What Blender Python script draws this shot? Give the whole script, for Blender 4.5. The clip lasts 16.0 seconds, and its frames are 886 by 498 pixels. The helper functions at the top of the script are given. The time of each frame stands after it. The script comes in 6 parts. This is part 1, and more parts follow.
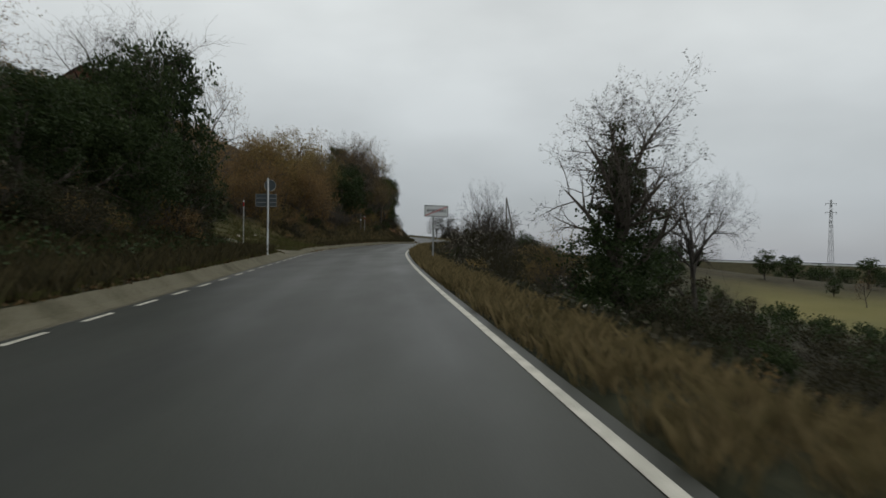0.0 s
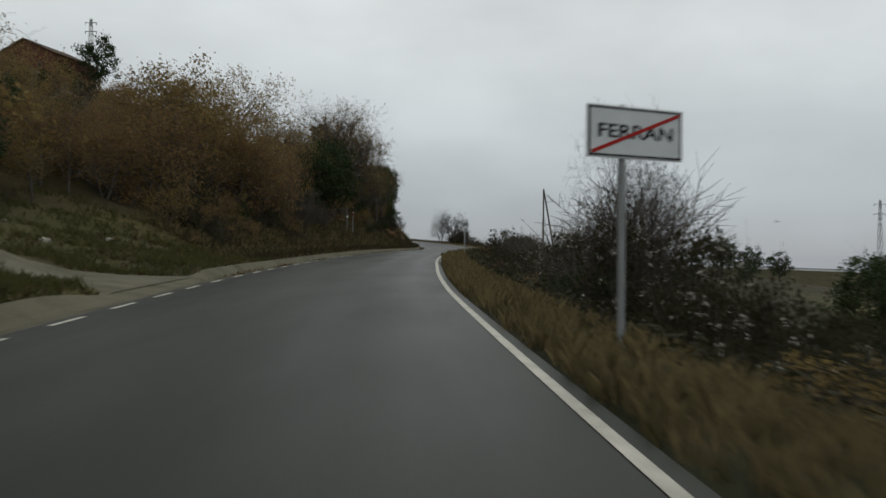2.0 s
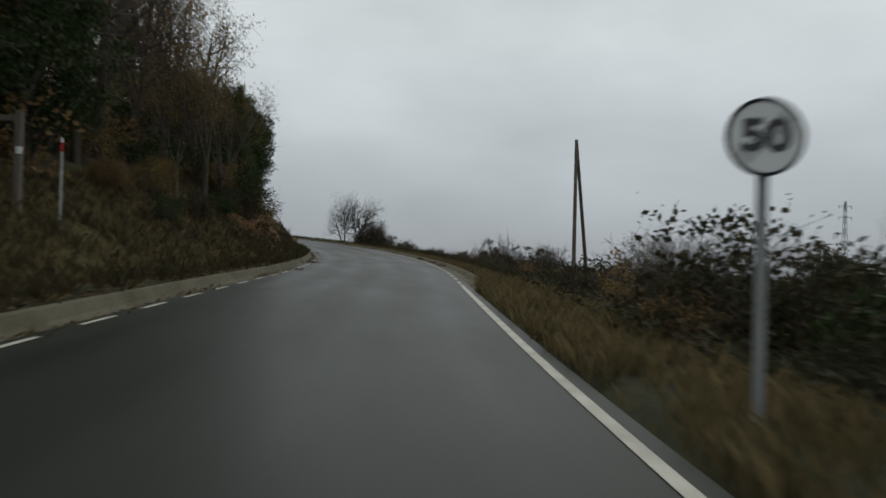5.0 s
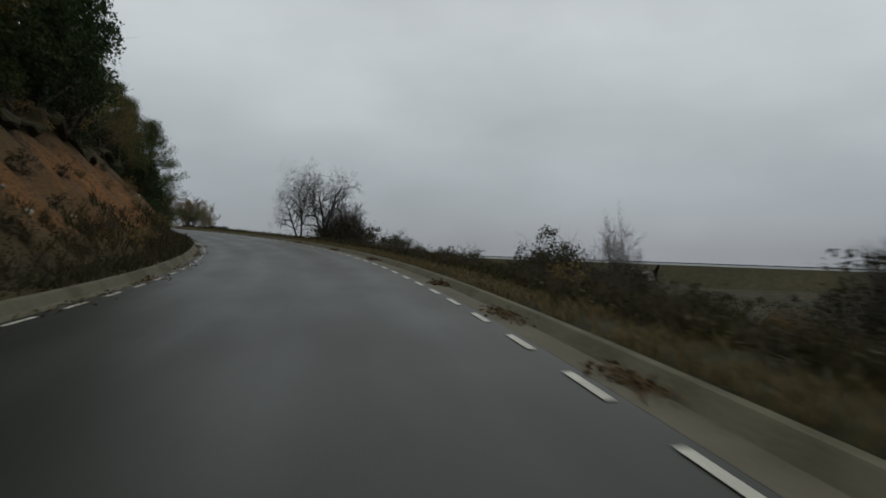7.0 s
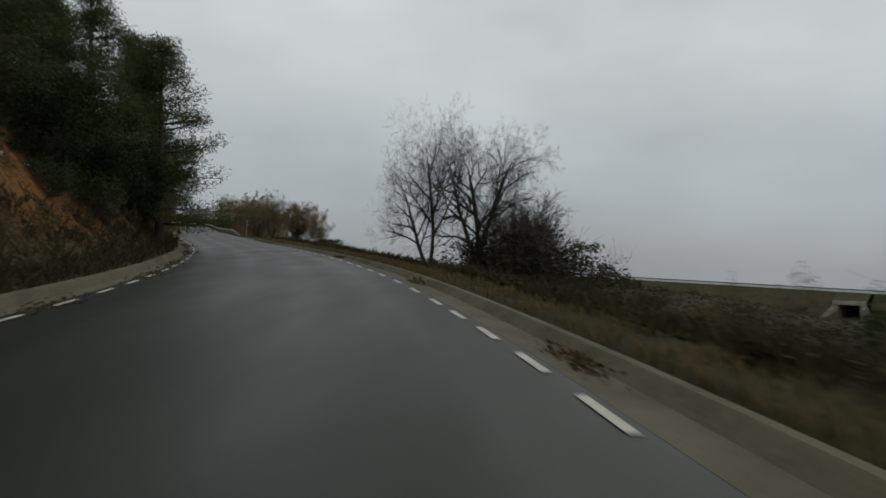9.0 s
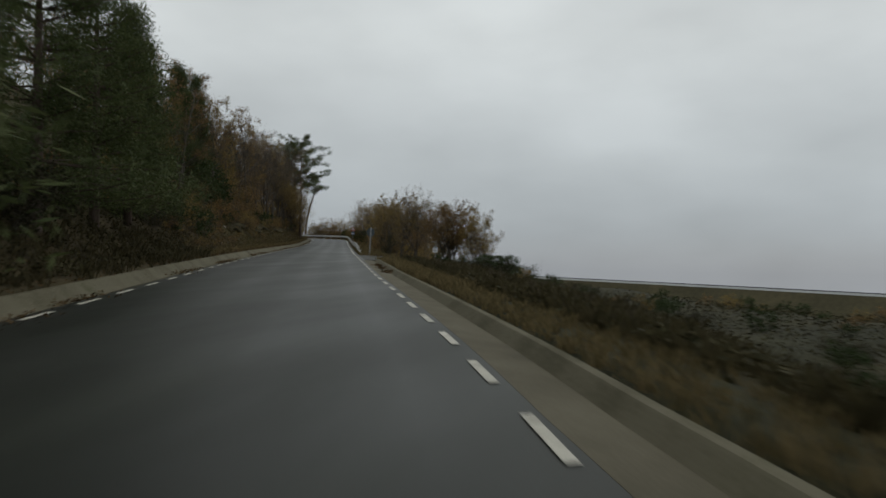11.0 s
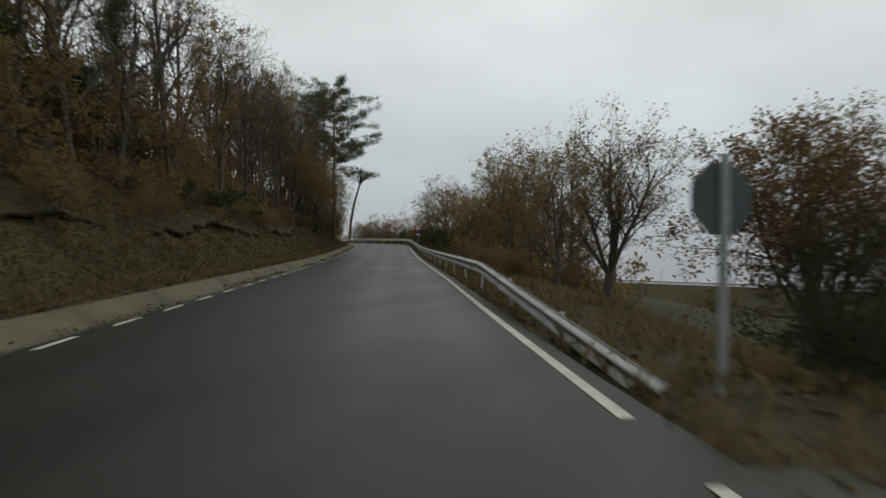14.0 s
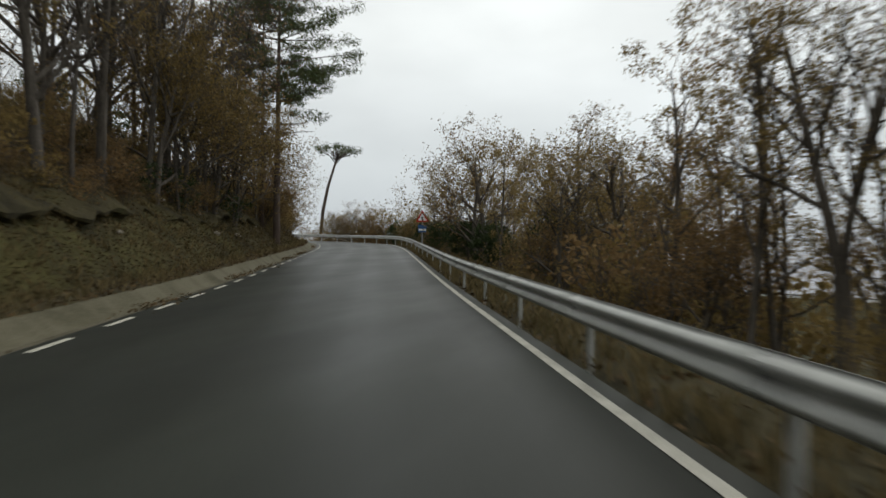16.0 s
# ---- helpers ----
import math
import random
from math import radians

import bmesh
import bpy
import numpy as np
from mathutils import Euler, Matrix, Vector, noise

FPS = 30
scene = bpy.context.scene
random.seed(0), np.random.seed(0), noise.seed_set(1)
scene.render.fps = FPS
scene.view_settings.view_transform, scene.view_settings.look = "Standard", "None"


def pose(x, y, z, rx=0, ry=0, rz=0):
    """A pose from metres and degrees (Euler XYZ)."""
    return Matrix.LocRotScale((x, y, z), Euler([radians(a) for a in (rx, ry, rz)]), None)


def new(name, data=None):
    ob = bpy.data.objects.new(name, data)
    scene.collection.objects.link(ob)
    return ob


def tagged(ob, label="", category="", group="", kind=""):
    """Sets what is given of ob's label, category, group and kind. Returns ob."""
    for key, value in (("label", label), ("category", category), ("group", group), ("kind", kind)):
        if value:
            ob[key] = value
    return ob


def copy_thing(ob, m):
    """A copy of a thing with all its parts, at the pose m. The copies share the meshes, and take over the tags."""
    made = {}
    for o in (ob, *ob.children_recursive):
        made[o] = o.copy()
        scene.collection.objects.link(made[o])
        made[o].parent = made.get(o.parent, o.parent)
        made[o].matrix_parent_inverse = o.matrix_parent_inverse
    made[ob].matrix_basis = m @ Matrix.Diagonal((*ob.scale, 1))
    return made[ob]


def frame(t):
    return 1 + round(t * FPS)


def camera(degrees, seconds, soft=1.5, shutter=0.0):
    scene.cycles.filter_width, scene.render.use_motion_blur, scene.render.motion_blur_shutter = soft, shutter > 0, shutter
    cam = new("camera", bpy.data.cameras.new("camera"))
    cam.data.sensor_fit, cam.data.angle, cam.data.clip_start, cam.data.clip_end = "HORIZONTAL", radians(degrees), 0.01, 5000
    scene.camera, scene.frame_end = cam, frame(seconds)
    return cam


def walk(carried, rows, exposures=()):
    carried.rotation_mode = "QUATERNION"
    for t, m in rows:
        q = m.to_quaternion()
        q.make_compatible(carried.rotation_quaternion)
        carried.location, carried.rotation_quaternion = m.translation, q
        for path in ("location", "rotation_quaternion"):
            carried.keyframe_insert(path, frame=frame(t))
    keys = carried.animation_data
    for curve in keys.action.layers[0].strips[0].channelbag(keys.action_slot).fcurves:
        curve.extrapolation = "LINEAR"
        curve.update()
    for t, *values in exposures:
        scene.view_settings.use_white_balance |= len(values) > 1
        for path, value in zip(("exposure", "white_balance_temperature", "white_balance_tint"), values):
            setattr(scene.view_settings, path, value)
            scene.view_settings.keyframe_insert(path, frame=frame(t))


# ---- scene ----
# ---------------------------------------------------------------- camera
CAM_ROWS = [
(0, 0.00, 0.00, 0.00, 0.28, -0.40, 0.00), (0.5, -0.68, 7.48, 0.16, 0.27, -0.45, 0.09),
(1, -1.38, 15.03, 0.34, 0.36, -0.39, 0.06), (1.5, -2.06, 22.67, 0.52, 0.45, -0.34, -0.11),
(2, -2.72, 30.40, 0.72, 0.56, -0.49, -0.48), (2.5, -3.35, 38.24, 0.94, 0.57, -0.56, -0.77),
(3, -3.90, 46.22, 1.15, 0.54, -0.70, -1.72), (3.5, -4.29, 54.34, 1.37, 0.58, -0.91, -3.22),
(4, -4.45, 62.59, 1.60, 0.72, -1.25, -4.82), (4.5, -4.35, 70.94, 1.85, 0.72, -1.49, -6.92),
(5, -3.95, 79.40, 2.09, 0.50, -1.38, -8.89), (5.5, -3.25, 87.93, 2.29, 0.20, -0.97, -10.68),
(6, -2.33, 96.54, 2.45, -0.06, -0.52, -11.76), (6.5, -1.30, 105.25, 2.58, -0.17, -0.22, -11.71),
(7, -0.42, 114.10, 2.71, -0.07, -0.25, -9.85), (7.5, 0.15, 123.07, 2.86, 0.09, -0.66, -7.64),
(8, 0.32, 132.07, 3.06, 0.44, -1.12, -4.76), (8.5, 0.05, 141.00, 3.32, 0.92, -1.30, -2.17),
(9, -0.64, 149.79, 3.62, 1.02, -1.29, 0.89), (9.5, -1.76, 158.40, 3.93, 1.09, -1.26, 3.60),
(10, -3.30, 166.86, 4.26, 1.37, -1.44, 6.62), (10.5, -5.21, 175.20, 4.63, 1.62, -1.31, 8.97),
(11, -7.56, 183.37, 5.02, 1.58, -0.78, 12.77), (11.5, -10.35, 191.32, 5.38, 1.41, -0.10, 15.39),
(12, -13.35, 199.10, 5.72, 1.27, 0.51, 16.34), (12.5, -16.42, 206.75, 6.05, 1.39, 0.85, 16.89),
(13, -19.51, 214.33, 6.40, 1.46, 0.92, 17.17), (13.5, -22.62, 221.92, 6.75, 1.58, 0.80, 17.02),
(14, -25.74, 229.59, 7.13, 1.66, 0.54, 16.86), (14.5, -28.84, 237.40, 7.51, 1.53, 0.06, 16.07),
(15, -31.88, 245.33, 7.88, 1.52, -0.33, 15.65), (15.5, -34.91, 253.34, 8.27, 1.62, -0.47, 15.54),
(16, -37.96, 261.39, 8.65, 1.46, -0.35, 15.58)]
cam = camera(62.0, 16.0, soft=1.6, shutter=0.3)
walk(cam, [(t, pose(x, y, z, 90 + p, r, w)) for t, x, y, z, p, r, w in CAM_ROWS],
     exposures=[(0, 0.05, 6640, 7), (4, 0.05, 6540, 6), (7, -0.22, 6480, 7), (9.5, -0.14, 6600, 7), (12.5, 0.0, 6620, 6), (14.4, 0.2, 6640, 7), (15.3, 0.42, 6850, 8), (16, 0.46, 6750, 7)])

# ---------------------------------------------------------------- sky and light
SUN_EL, SUN_AZ = 48.0, 20.0
world = bpy.data.worlds.new("overcast_sky")
scene.world = world
world.use_nodes = True
wn, wl = world.node_tree.nodes, world.node_tree.links
wn.clear()
w_out = wn.new("ShaderNodeOutputWorld")
w_bg = wn.new("ShaderNodeBackground")
w_sky = wn.new("ShaderNodeTexSky")
w_sky.sky_type = "NISHITA"
w_sky.sun_disc = False
w_sky.sun_elevation, w_sky.sun_rotation = radians(SUN_EL), radians(SUN_AZ)
w_co = wn.new("ShaderNodeTexCoord")
w_sep = wn.new("ShaderNodeSeparateXYZ")
wl.new(w_co.outputs["Generated"], w_sep.inputs[0])
# cloud deck: pale overhead, slate grey towards the horizon
w_ramp = wn.new("ShaderNodeValToRGB")
for pos, col in ((0.0, (0.308, 0.334, 0.380, 1)), (0.05, (0.364, 0.394, 0.440, 1)), (0.14, (0.505, 0.536, 0.568, 1)), (0.30, (0.655, 0.683, 0.702, 1)), (0.8, (0.755, 0.78, 0.79, 1))):
    e = w_ramp.color_ramp.elements.new(pos) if pos not in (0.0,) else w_ramp.color_ramp.elements[0]
    e.position, e.color = pos, col
w_ramp.color_ramp.elements.remove(w_ramp.color_ramp.elements[-1])
wl.new(w_sep.outputs["Z"], w_ramp.inputs[0])
w_map = wn.new("ShaderNodeMapping")
w_map.inputs["Scale"].default_value = (1.5, 1.5, 3.6)
wl.new(w_co.outputs["Generated"], w_map.inputs[0])
w_noise = wn.new("ShaderNodeTexNoise")
w_noise.inputs["Scale"].default_value, w_noise.inputs["Detail"].default_value = 2.2, 5.0
w_noise.inputs["Roughness"].default_value = 0.45
wl.new(w_map.outputs[0], w_noise.inputs["Vector"])
w_rng = wn.new("ShaderNodeMapRange")
w_rng.inputs["From Min"].default_value, w_rng.inputs["From Max"].default_value = 0.3, 0.7
w_rng.inputs["To Min"].default_value, w_rng.inputs["To Max"].default_value = 0.86, 1.1
wl.new(w_noise.outputs["Fac"], w_rng.inputs["Value"])
w_mul = wn.new("ShaderNodeVectorMath")
w_mul.operation = "SCALE"
wl.new(w_ramp.outputs["Color"], w_mul.inputs[0])
wl.new(w_rng.outputs[0], w_mul.inputs["Scale"])
w_dim = wn.new("ShaderNodeVectorMath")
w_dim.operation = "SCALE"
w_dim.inputs["Scale"].default_value = 0.1
wl.new(w_sky.outputs[0], w_dim.inputs[0])
w_mix = wn.new("ShaderNodeMix")
w_mix.data_type = "RGBA"
w_mix.inputs["Factor"].default_value = 0.94
wl.new(w_dim.outputs[0], w_mix.inputs["A"])
wl.new(w_mul.outputs[0], w_mix.inputs["B"])
wl.new(w_mix.outputs["Result"], w_bg.inputs["Color"])
w_bg.inputs["Strength"].default_value = 1.0
wl.new(w_bg.outputs[0], w_out.inputs[0])

sun_data = bpy.data.lights.new("sun", "SUN")
sun_data.energy, sun_data.angle, sun_data.color = 0.5, radians(30), (1.0, 0.97, 0.93)
sun = new("sun", sun_data)
sun.matrix_world = pose(0, 0, 60, 90 - SUN_EL, 0, 180 - SUN_AZ)


# ---------------------------------------------------------------- materials
def mat(name, cols, scale=4.0, rough=0.8, bump=0.3, fine=60.0, island=0.0, objrand=0.0, metal=0.0, spec=0.12, stretch=(1, 1, 1), bump_dist=0.02, thin=0.0):
    """Two-scale procedural surface: cols are the stops of a colour ramp driven by coarse and fine noise, and by each piece's random value."""
    m = bpy.data.materials.new(name)
    m.use_nodes = True
    n, l = m.node_tree.nodes, m.node_tree.links
    b = n["Principled BSDF"]
    b.inputs["Roughness"].default_value, b.inputs["Metallic"].default_value = rough, metal
    b.inputs["Specular IOR Level"].default_value = spec
    geo = n.new("ShaderNodeNewGeometry")
    mp = n.new("ShaderNodeMapping")
    mp.inputs["Scale"].default_value = stretch
    l.new(geo.outputs["Position"], mp.inputs[0])
    co = n.new("ShaderNodeTexNoise")
    co.inputs["Scale"].default_value, co.inputs["Detail"].default_value = scale, 6.0
    l.new(mp.outputs[0], co.inputs["Vector"])
    fi = n.new("ShaderNodeTexNoise")
    fi.inputs["Scale"].default_value, fi.inputs["Detail"].default_value = fine, 3.0
    l.new(mp.outputs[0], fi.inputs["Vector"])
    mx = n.new("ShaderNodeMix")
    mx.inputs["Factor"].default_value = 0.4
    l.new(co.outputs["Fac"], mx.inputs["A"])
    l.new(fi.outputs["Fac"], mx.inputs["B"])
    last = mx.outputs["Result"]
    rg = n.new("ShaderNodeMapRange")
    rg.inputs["From Min"].default_value, rg.inputs["From Max"].default_value = 0.3, 0.7
    l.new(last, rg.inputs["Value"])
    last = rg.outputs[0]
    if island:
        im = n.new("ShaderNodeMix")
        im.inputs["Factor"].default_value = island
        l.new(last, im.inputs["A"])
        l.new(geo.outputs["Random Per Island"], im.inputs["B"])
        last = im.outputs["Result"]
    if objrand:
        oi = n.new("ShaderNodeObjectInfo")
        om = n.new("ShaderNodeMix")
        om.inputs["Factor"].default_value = objrand
        l.new(last, om.inputs["A"])
        l.new(oi.outputs["Random"], om.inputs["B"])
        last = om.outputs["Result"]
    rp = n.new("ShaderNodeValToRGB")
    el = rp.color_ramp.elements
    while len(el) < len(cols):
        el.new(0.5)
    for i, c in enumerate(cols):
        el[i].position, el[i].color = i / (len(cols) - 1), (*c, 1)
    l.new(last, rp.inputs[0])
    l.new(rp.outputs[0], b.inputs["Base Color"])
    if thin:
        # light shines through leaves and blades
        tr = n.new("ShaderNodeBsdfTranslucent")
        ms = n.new("ShaderNodeMixShader")
        ms.inputs[0].default_value = thin
        l.new(rp.outputs[0], tr.inputs["Color"])
        l.new(b.outputs[0], ms.inputs[1])
        l.new(tr.outputs[0], ms.inputs[2])
        l.new(ms.outputs[0], n["Material Output"].inputs["Surface"])
    if bump:
        bp = n.new("ShaderNodeBump")
        bp.inputs["Strength"].default_value, bp.inputs["Distance"].default_value = bump, bump_dist
        l.new(mx.outputs["Result"], bp.inputs["Height"])
        l.new(bp.outputs[0], b.inputs["Normal"])
    return m


M_ASPHALT = mat("asphalt", [(0.0085, 0.0102, 0.0072), (0.0145, 0.017, 0.0122), (0.025, 0.0282, 0.0212)], 0.6, 0.55, 0.3, 90, spec=0.13, bump_dist=0.006, stretch=(1, 0.14, 1))
def worn_asphalt(m):
    """Wheel paths polished a little darker and smoother, and damp patches of lower roughness."""
    n, l = m.node_tree.nodes, m.node_tree.links
    b = n["Principled BSDF"]
    ramp = b.inputs["Base Color"].links[0].from_socket
    geo, at = n.new("ShaderNodeNewGeometry"), n.new("ShaderNodeAttribute")
    at.attribute_name = "wear"
    mp, no, rr = n.new("ShaderNodeMapping"), n.new("ShaderNodeTexNoise"), n.new("ShaderNodeMapRange")
    mp.inputs["Scale"].default_value = (0.5, 0.12, 1)
    no.inputs["Scale"].default_value, no.inputs["Detail"].default_value = 1.3, 5.0
    l.new(geo.outputs["Position"], mp.inputs[0])
    l.new(mp.outputs[0], no.inputs["Vector"])
    rr.inputs["From Min"].default_value, rr.inputs["From Max"].default_value = 0.35, 0.65
    rr.inputs["To Min"].default_value, rr.inputs["To Max"].default_value = 0.44, 0.51
    l.new(no.outputs["Fac"], rr.inputs["Value"])
    ma = n.new("ShaderNodeMath")
    ma.operation = "MULTIPLY_ADD"
    ma.inputs[1].default_value = -0.05
    l.new(at.outputs["Fac"], ma.inputs[0])
    l.new(rr.outputs[0], ma.inputs[2])
    l.new(ma.outputs[0], b.inputs["Roughness"])
    mx = n.new("ShaderNodeMix")
    mx.data_type, mx.blend_type = "RGBA", "MULTIPLY"
    mw = n.new("ShaderNodeMath")
    mw.operation = "MULTIPLY"
    mw.inputs[1].default_value = 0.5
    l.new(at.outputs["Fac"], mw.inputs[0])
    l.new(mw.outputs[0], mx.inputs["Factor"])
    l.new(ramp, mx.inputs["A"])
    mx.inputs["B"].default_value = (0.74, 0.74, 0.74, 1)
    l.new(mx.outputs["Result"], b.inputs["Base Color"])
worn_asphalt(M_ASPHALT)
M_APRON = mat("dusty_asphalt", [(0.016, 0.0165, 0.012), (0.029, 0.029, 0.022), (0.046, 0.044, 0.034)], 0.9, 0.62, 0.4, 60, spec=0.13, bump_dist=0.008)
M_CONCRETE = mat("gutter_concrete", [(0.056, 0.050, 0.033), (0.094, 0.084, 0.058), (0.132, 0.119, 0.086)], 0.9, 0.85, 0.3, 35)
M_MOSSCONC = mat("mossy_concrete", [(0.046, 0.042, 0.026), (0.084, 0.077, 0.05), (0.122, 0.111, 0.078), (0.066, 0.066, 0.036)], 0.8, 0.92, 0.4, 22)
M_PALECONC = mat("pale_concrete", [(0.20, 0.19, 0.165), (0.29, 0.275, 0.24), (0.36, 0.34, 0.30)], 0.4, 0.9, 0.2, 6)
M_TRACK = mat("track_gravel", [(0.06, 0.056, 0.036), (0.11, 0.1, 0.072), (0.16, 0.147, 0.115)], 1.0, 0.95, 0.4, 25)
M_PAINT = mat("road_paint", [(0.24, 0.23, 0.195), (0.42, 0.405, 0.35), (0.55, 0.53, 0.465)], 3.0, 0.6, 0.1, 60)
M_LITTER = mat("leaf_litter", [(0.028, 0.018, 0.009), (0.064, 0.041, 0.019), (0.125, 0.080, 0.038), (0.046, 0.043, 0.018)], 1.0, 0.9, 0.2, 30, island=0.7)
M_GRASSY = mat("dry_grass", [(0.055, 0.049, 0.021), (0.116, 0.094, 0.044), (0.198, 0.152, 0.078), (0.07, 0.064, 0.027)], 0.6, 0.9, 0.0, 20, island=0.6, thin=0.35)
M_GREENGRASS = mat("green_grass", [(0.042, 0.048, 0.016), (0.078, 0.078, 0.027), (0.125, 0.108, 0.05)], 0.6, 0.9, 0.0, 20, island=0.6, thin=0.35)
M_BARK = mat("bark", [(0.04, 0.035, 0.029), (0.085, 0.073, 0.06), (0.135, 0.12, 0.103)], 5, 0.95, 0.6, 40, stretch=(1, 1, 0.25))
M_BARKDARK = mat("dark_bark", [(0.024, 0.022, 0.019), (0.052, 0.046, 0.04), (0.095, 0.085, 0.074)], 5, 0.95, 0.6, 40, stretch=(1, 1, 0.25))
M_STALK = mat("dead_stalk", [(0.035, 0.03, 0.02), (0.075, 0.062, 0.042), (0.13, 0.108, 0.075)], 2.0, 0.9, 0, 30, island=0.5)
M_BARKPINE = mat("pine_bark", [(0.036, 0.027, 0.021), (0.078, 0.057, 0.046), (0.125, 0.1, 0.085)], 4, 0.95, 0.6, 30, stretch=(1, 1, 0.3))
M_LEAFDARK = mat("evergreen_leaf", [(0.014, 0.024, 0.009), (0.033, 0.050, 0.018), (0.068, 0.088, 0.034)], 1.2, 0.7, 0, 20, island=0.65, objrand=0.2, thin=0.25)
M_LEAFBROWN = mat("withered_leaf", [(0.064, 0.048, 0.017), (0.145, 0.104, 0.039), (0.262, 0.186, 0.072), (0.092, 0.088, 0.034)], 1.0, 0.8, 0, 20, island=0.65, objrand=0.3, thin=0.42)
M_LEAFRUST = mat("rust_leaf", [(0.094, 0.060, 0.027), (0.185, 0.120, 0.054), (0.295, 0.197, 0.095)], 1.0, 0.8, 0, 20, island=0.65, objrand=0.25, thin=0.42)
M_NEEDLE = mat("pine_needle", [(0.028, 0.041, 0.016), (0.064, 0.082, 0.030), (0.122, 0.134, 0.054)], 1.2, 0.7, 0, 20, island=0.6, objrand=0.2, thin=0.25)
M_BRAMBLE = mat("bramble_leaf", [(0.014, 0.015, 0.009), (0.029, 0.03, 0.016), (0.048, 0.041, 0.023), (0.03, 0.038, 0.017)], 1.0, 0.75, 0, 20, island=0.65, objrand=0.25, thin=0.3)
M_BANKSCRUB = mat("bank_scrub", [(0.013, 0.014, 0.007), (0.028, 0.027, 0.012), (0.058, 0.050, 0.022), (0.028, 0.036, 0.013)], 0.5, 0.85, 0, 20, island=0.55)
M_DULLGRASS = mat("dull_grass", [(0.022, 0.021, 0.011), (0.044, 0.039, 0.02), (0.08, 0.066, 0.034), (0.03, 0.035, 0.014)], 0.5, 0.9, 0, 20, island=0.6, thin=0.3)
M_BANKMOSS = mat("bank_moss", [(0.018, 0.016, 0.008), (0.045, 0.037, 0.016), (0.085, 0.064, 0.029), (0.044, 0.049, 0.017)], 0.5, 0.9, 0, 20, island=0.25, thin=0.2)
M_PALELEAF = mat("seed_head", [(0.30, 0.27, 0.22), (0.42, 0.40, 0.36)], 3.0, 0.9, 0, 20, island=0.5)
M_ZINC = mat("galvanised_steel", [(0.28, 0.285, 0.27), (0.38, 0.385, 0.365), (0.47, 0.475, 0.45)], 2.0, 0.5, 0.08, 40, metal=0.15, spec=0.3)
M_ZINCDULL = mat("dull_zinc", [(0.22, 0.23, 0.23), (0.32, 0.33, 0.33)], 3.0, 0.6, 0.1, 40, metal=0.3)
M_WHITE = mat("sign_white", [(0.60, 0.62, 0.63), (0.72, 0.74, 0.74)], 3.0, 0.45, 0.02, 30)
M_BLACK = mat("sign_black", [(0.012, 0.012, 0.014), (0.022, 0.022, 0.024)], 5.0, 0.5, 0.0, 30)
M_RED = mat("sign_red", [(0.36, 0.022, 0.018), (0.46, 0.035, 0.03)], 5.0, 0.5, 0.0, 30)
M_BLUE = mat("sign_blue", [(0.03, 0.09, 0.22), (0.05, 0.12, 0.28)], 5.0, 0.5, 0.0, 30)
M_GREYNUM = mat("sign_grey", [(0.05, 0.05, 0.055), (0.08, 0.08, 0.085)], 5.0, 0.5, 0.0, 30)
M_SIGNBACK = mat("sign_back", [(0.06, 0.072, 0.078), (0.085, 0.10, 0.105)], 4.0, 0.5, 0.03, 30)
M_WOOD = mat("weathered_wood", [(0.07, 0.06, 0.048), (0.12, 0.106, 0.088), (0.17, 0.152, 0.13)], 6.0, 0.9, 0.4, 50, stretch=(1, 1, 0.15))
M_BRICK = mat("brick_wall", [(0.085, 0.042, 0.028), (0.135, 0.062, 0.04)], 0.6, 0.9, 0.2, 12)
M_ROOF = mat("roof_tile", [(0.05, 0.035, 0.03), (0.09, 0.06, 0.045)], 0.8, 0.9, 0.3, 10)
M_DARKGLASS = mat("window_dark", [(0.02, 0.022, 0.025), (0.03, 0.033, 0.036)], 1.0, 0.2, 0.0, 10)
M_STONE = mat("lime_stone", [(0.20, 0.18, 0.15), (0.33, 0.30, 0.26), (0.42, 0.40, 0.36)], 1.5, 0.95, 0.5, 12, objrand=0.3)
M_EMBANK = mat("embankment_grass", [(0.042, 0.04, 0.024), (0.064, 0.057, 0.033), (0.09, 0.077, 0.042)], 0.05, 0.95, 0.3, 0.6, bump_dist=0.3)


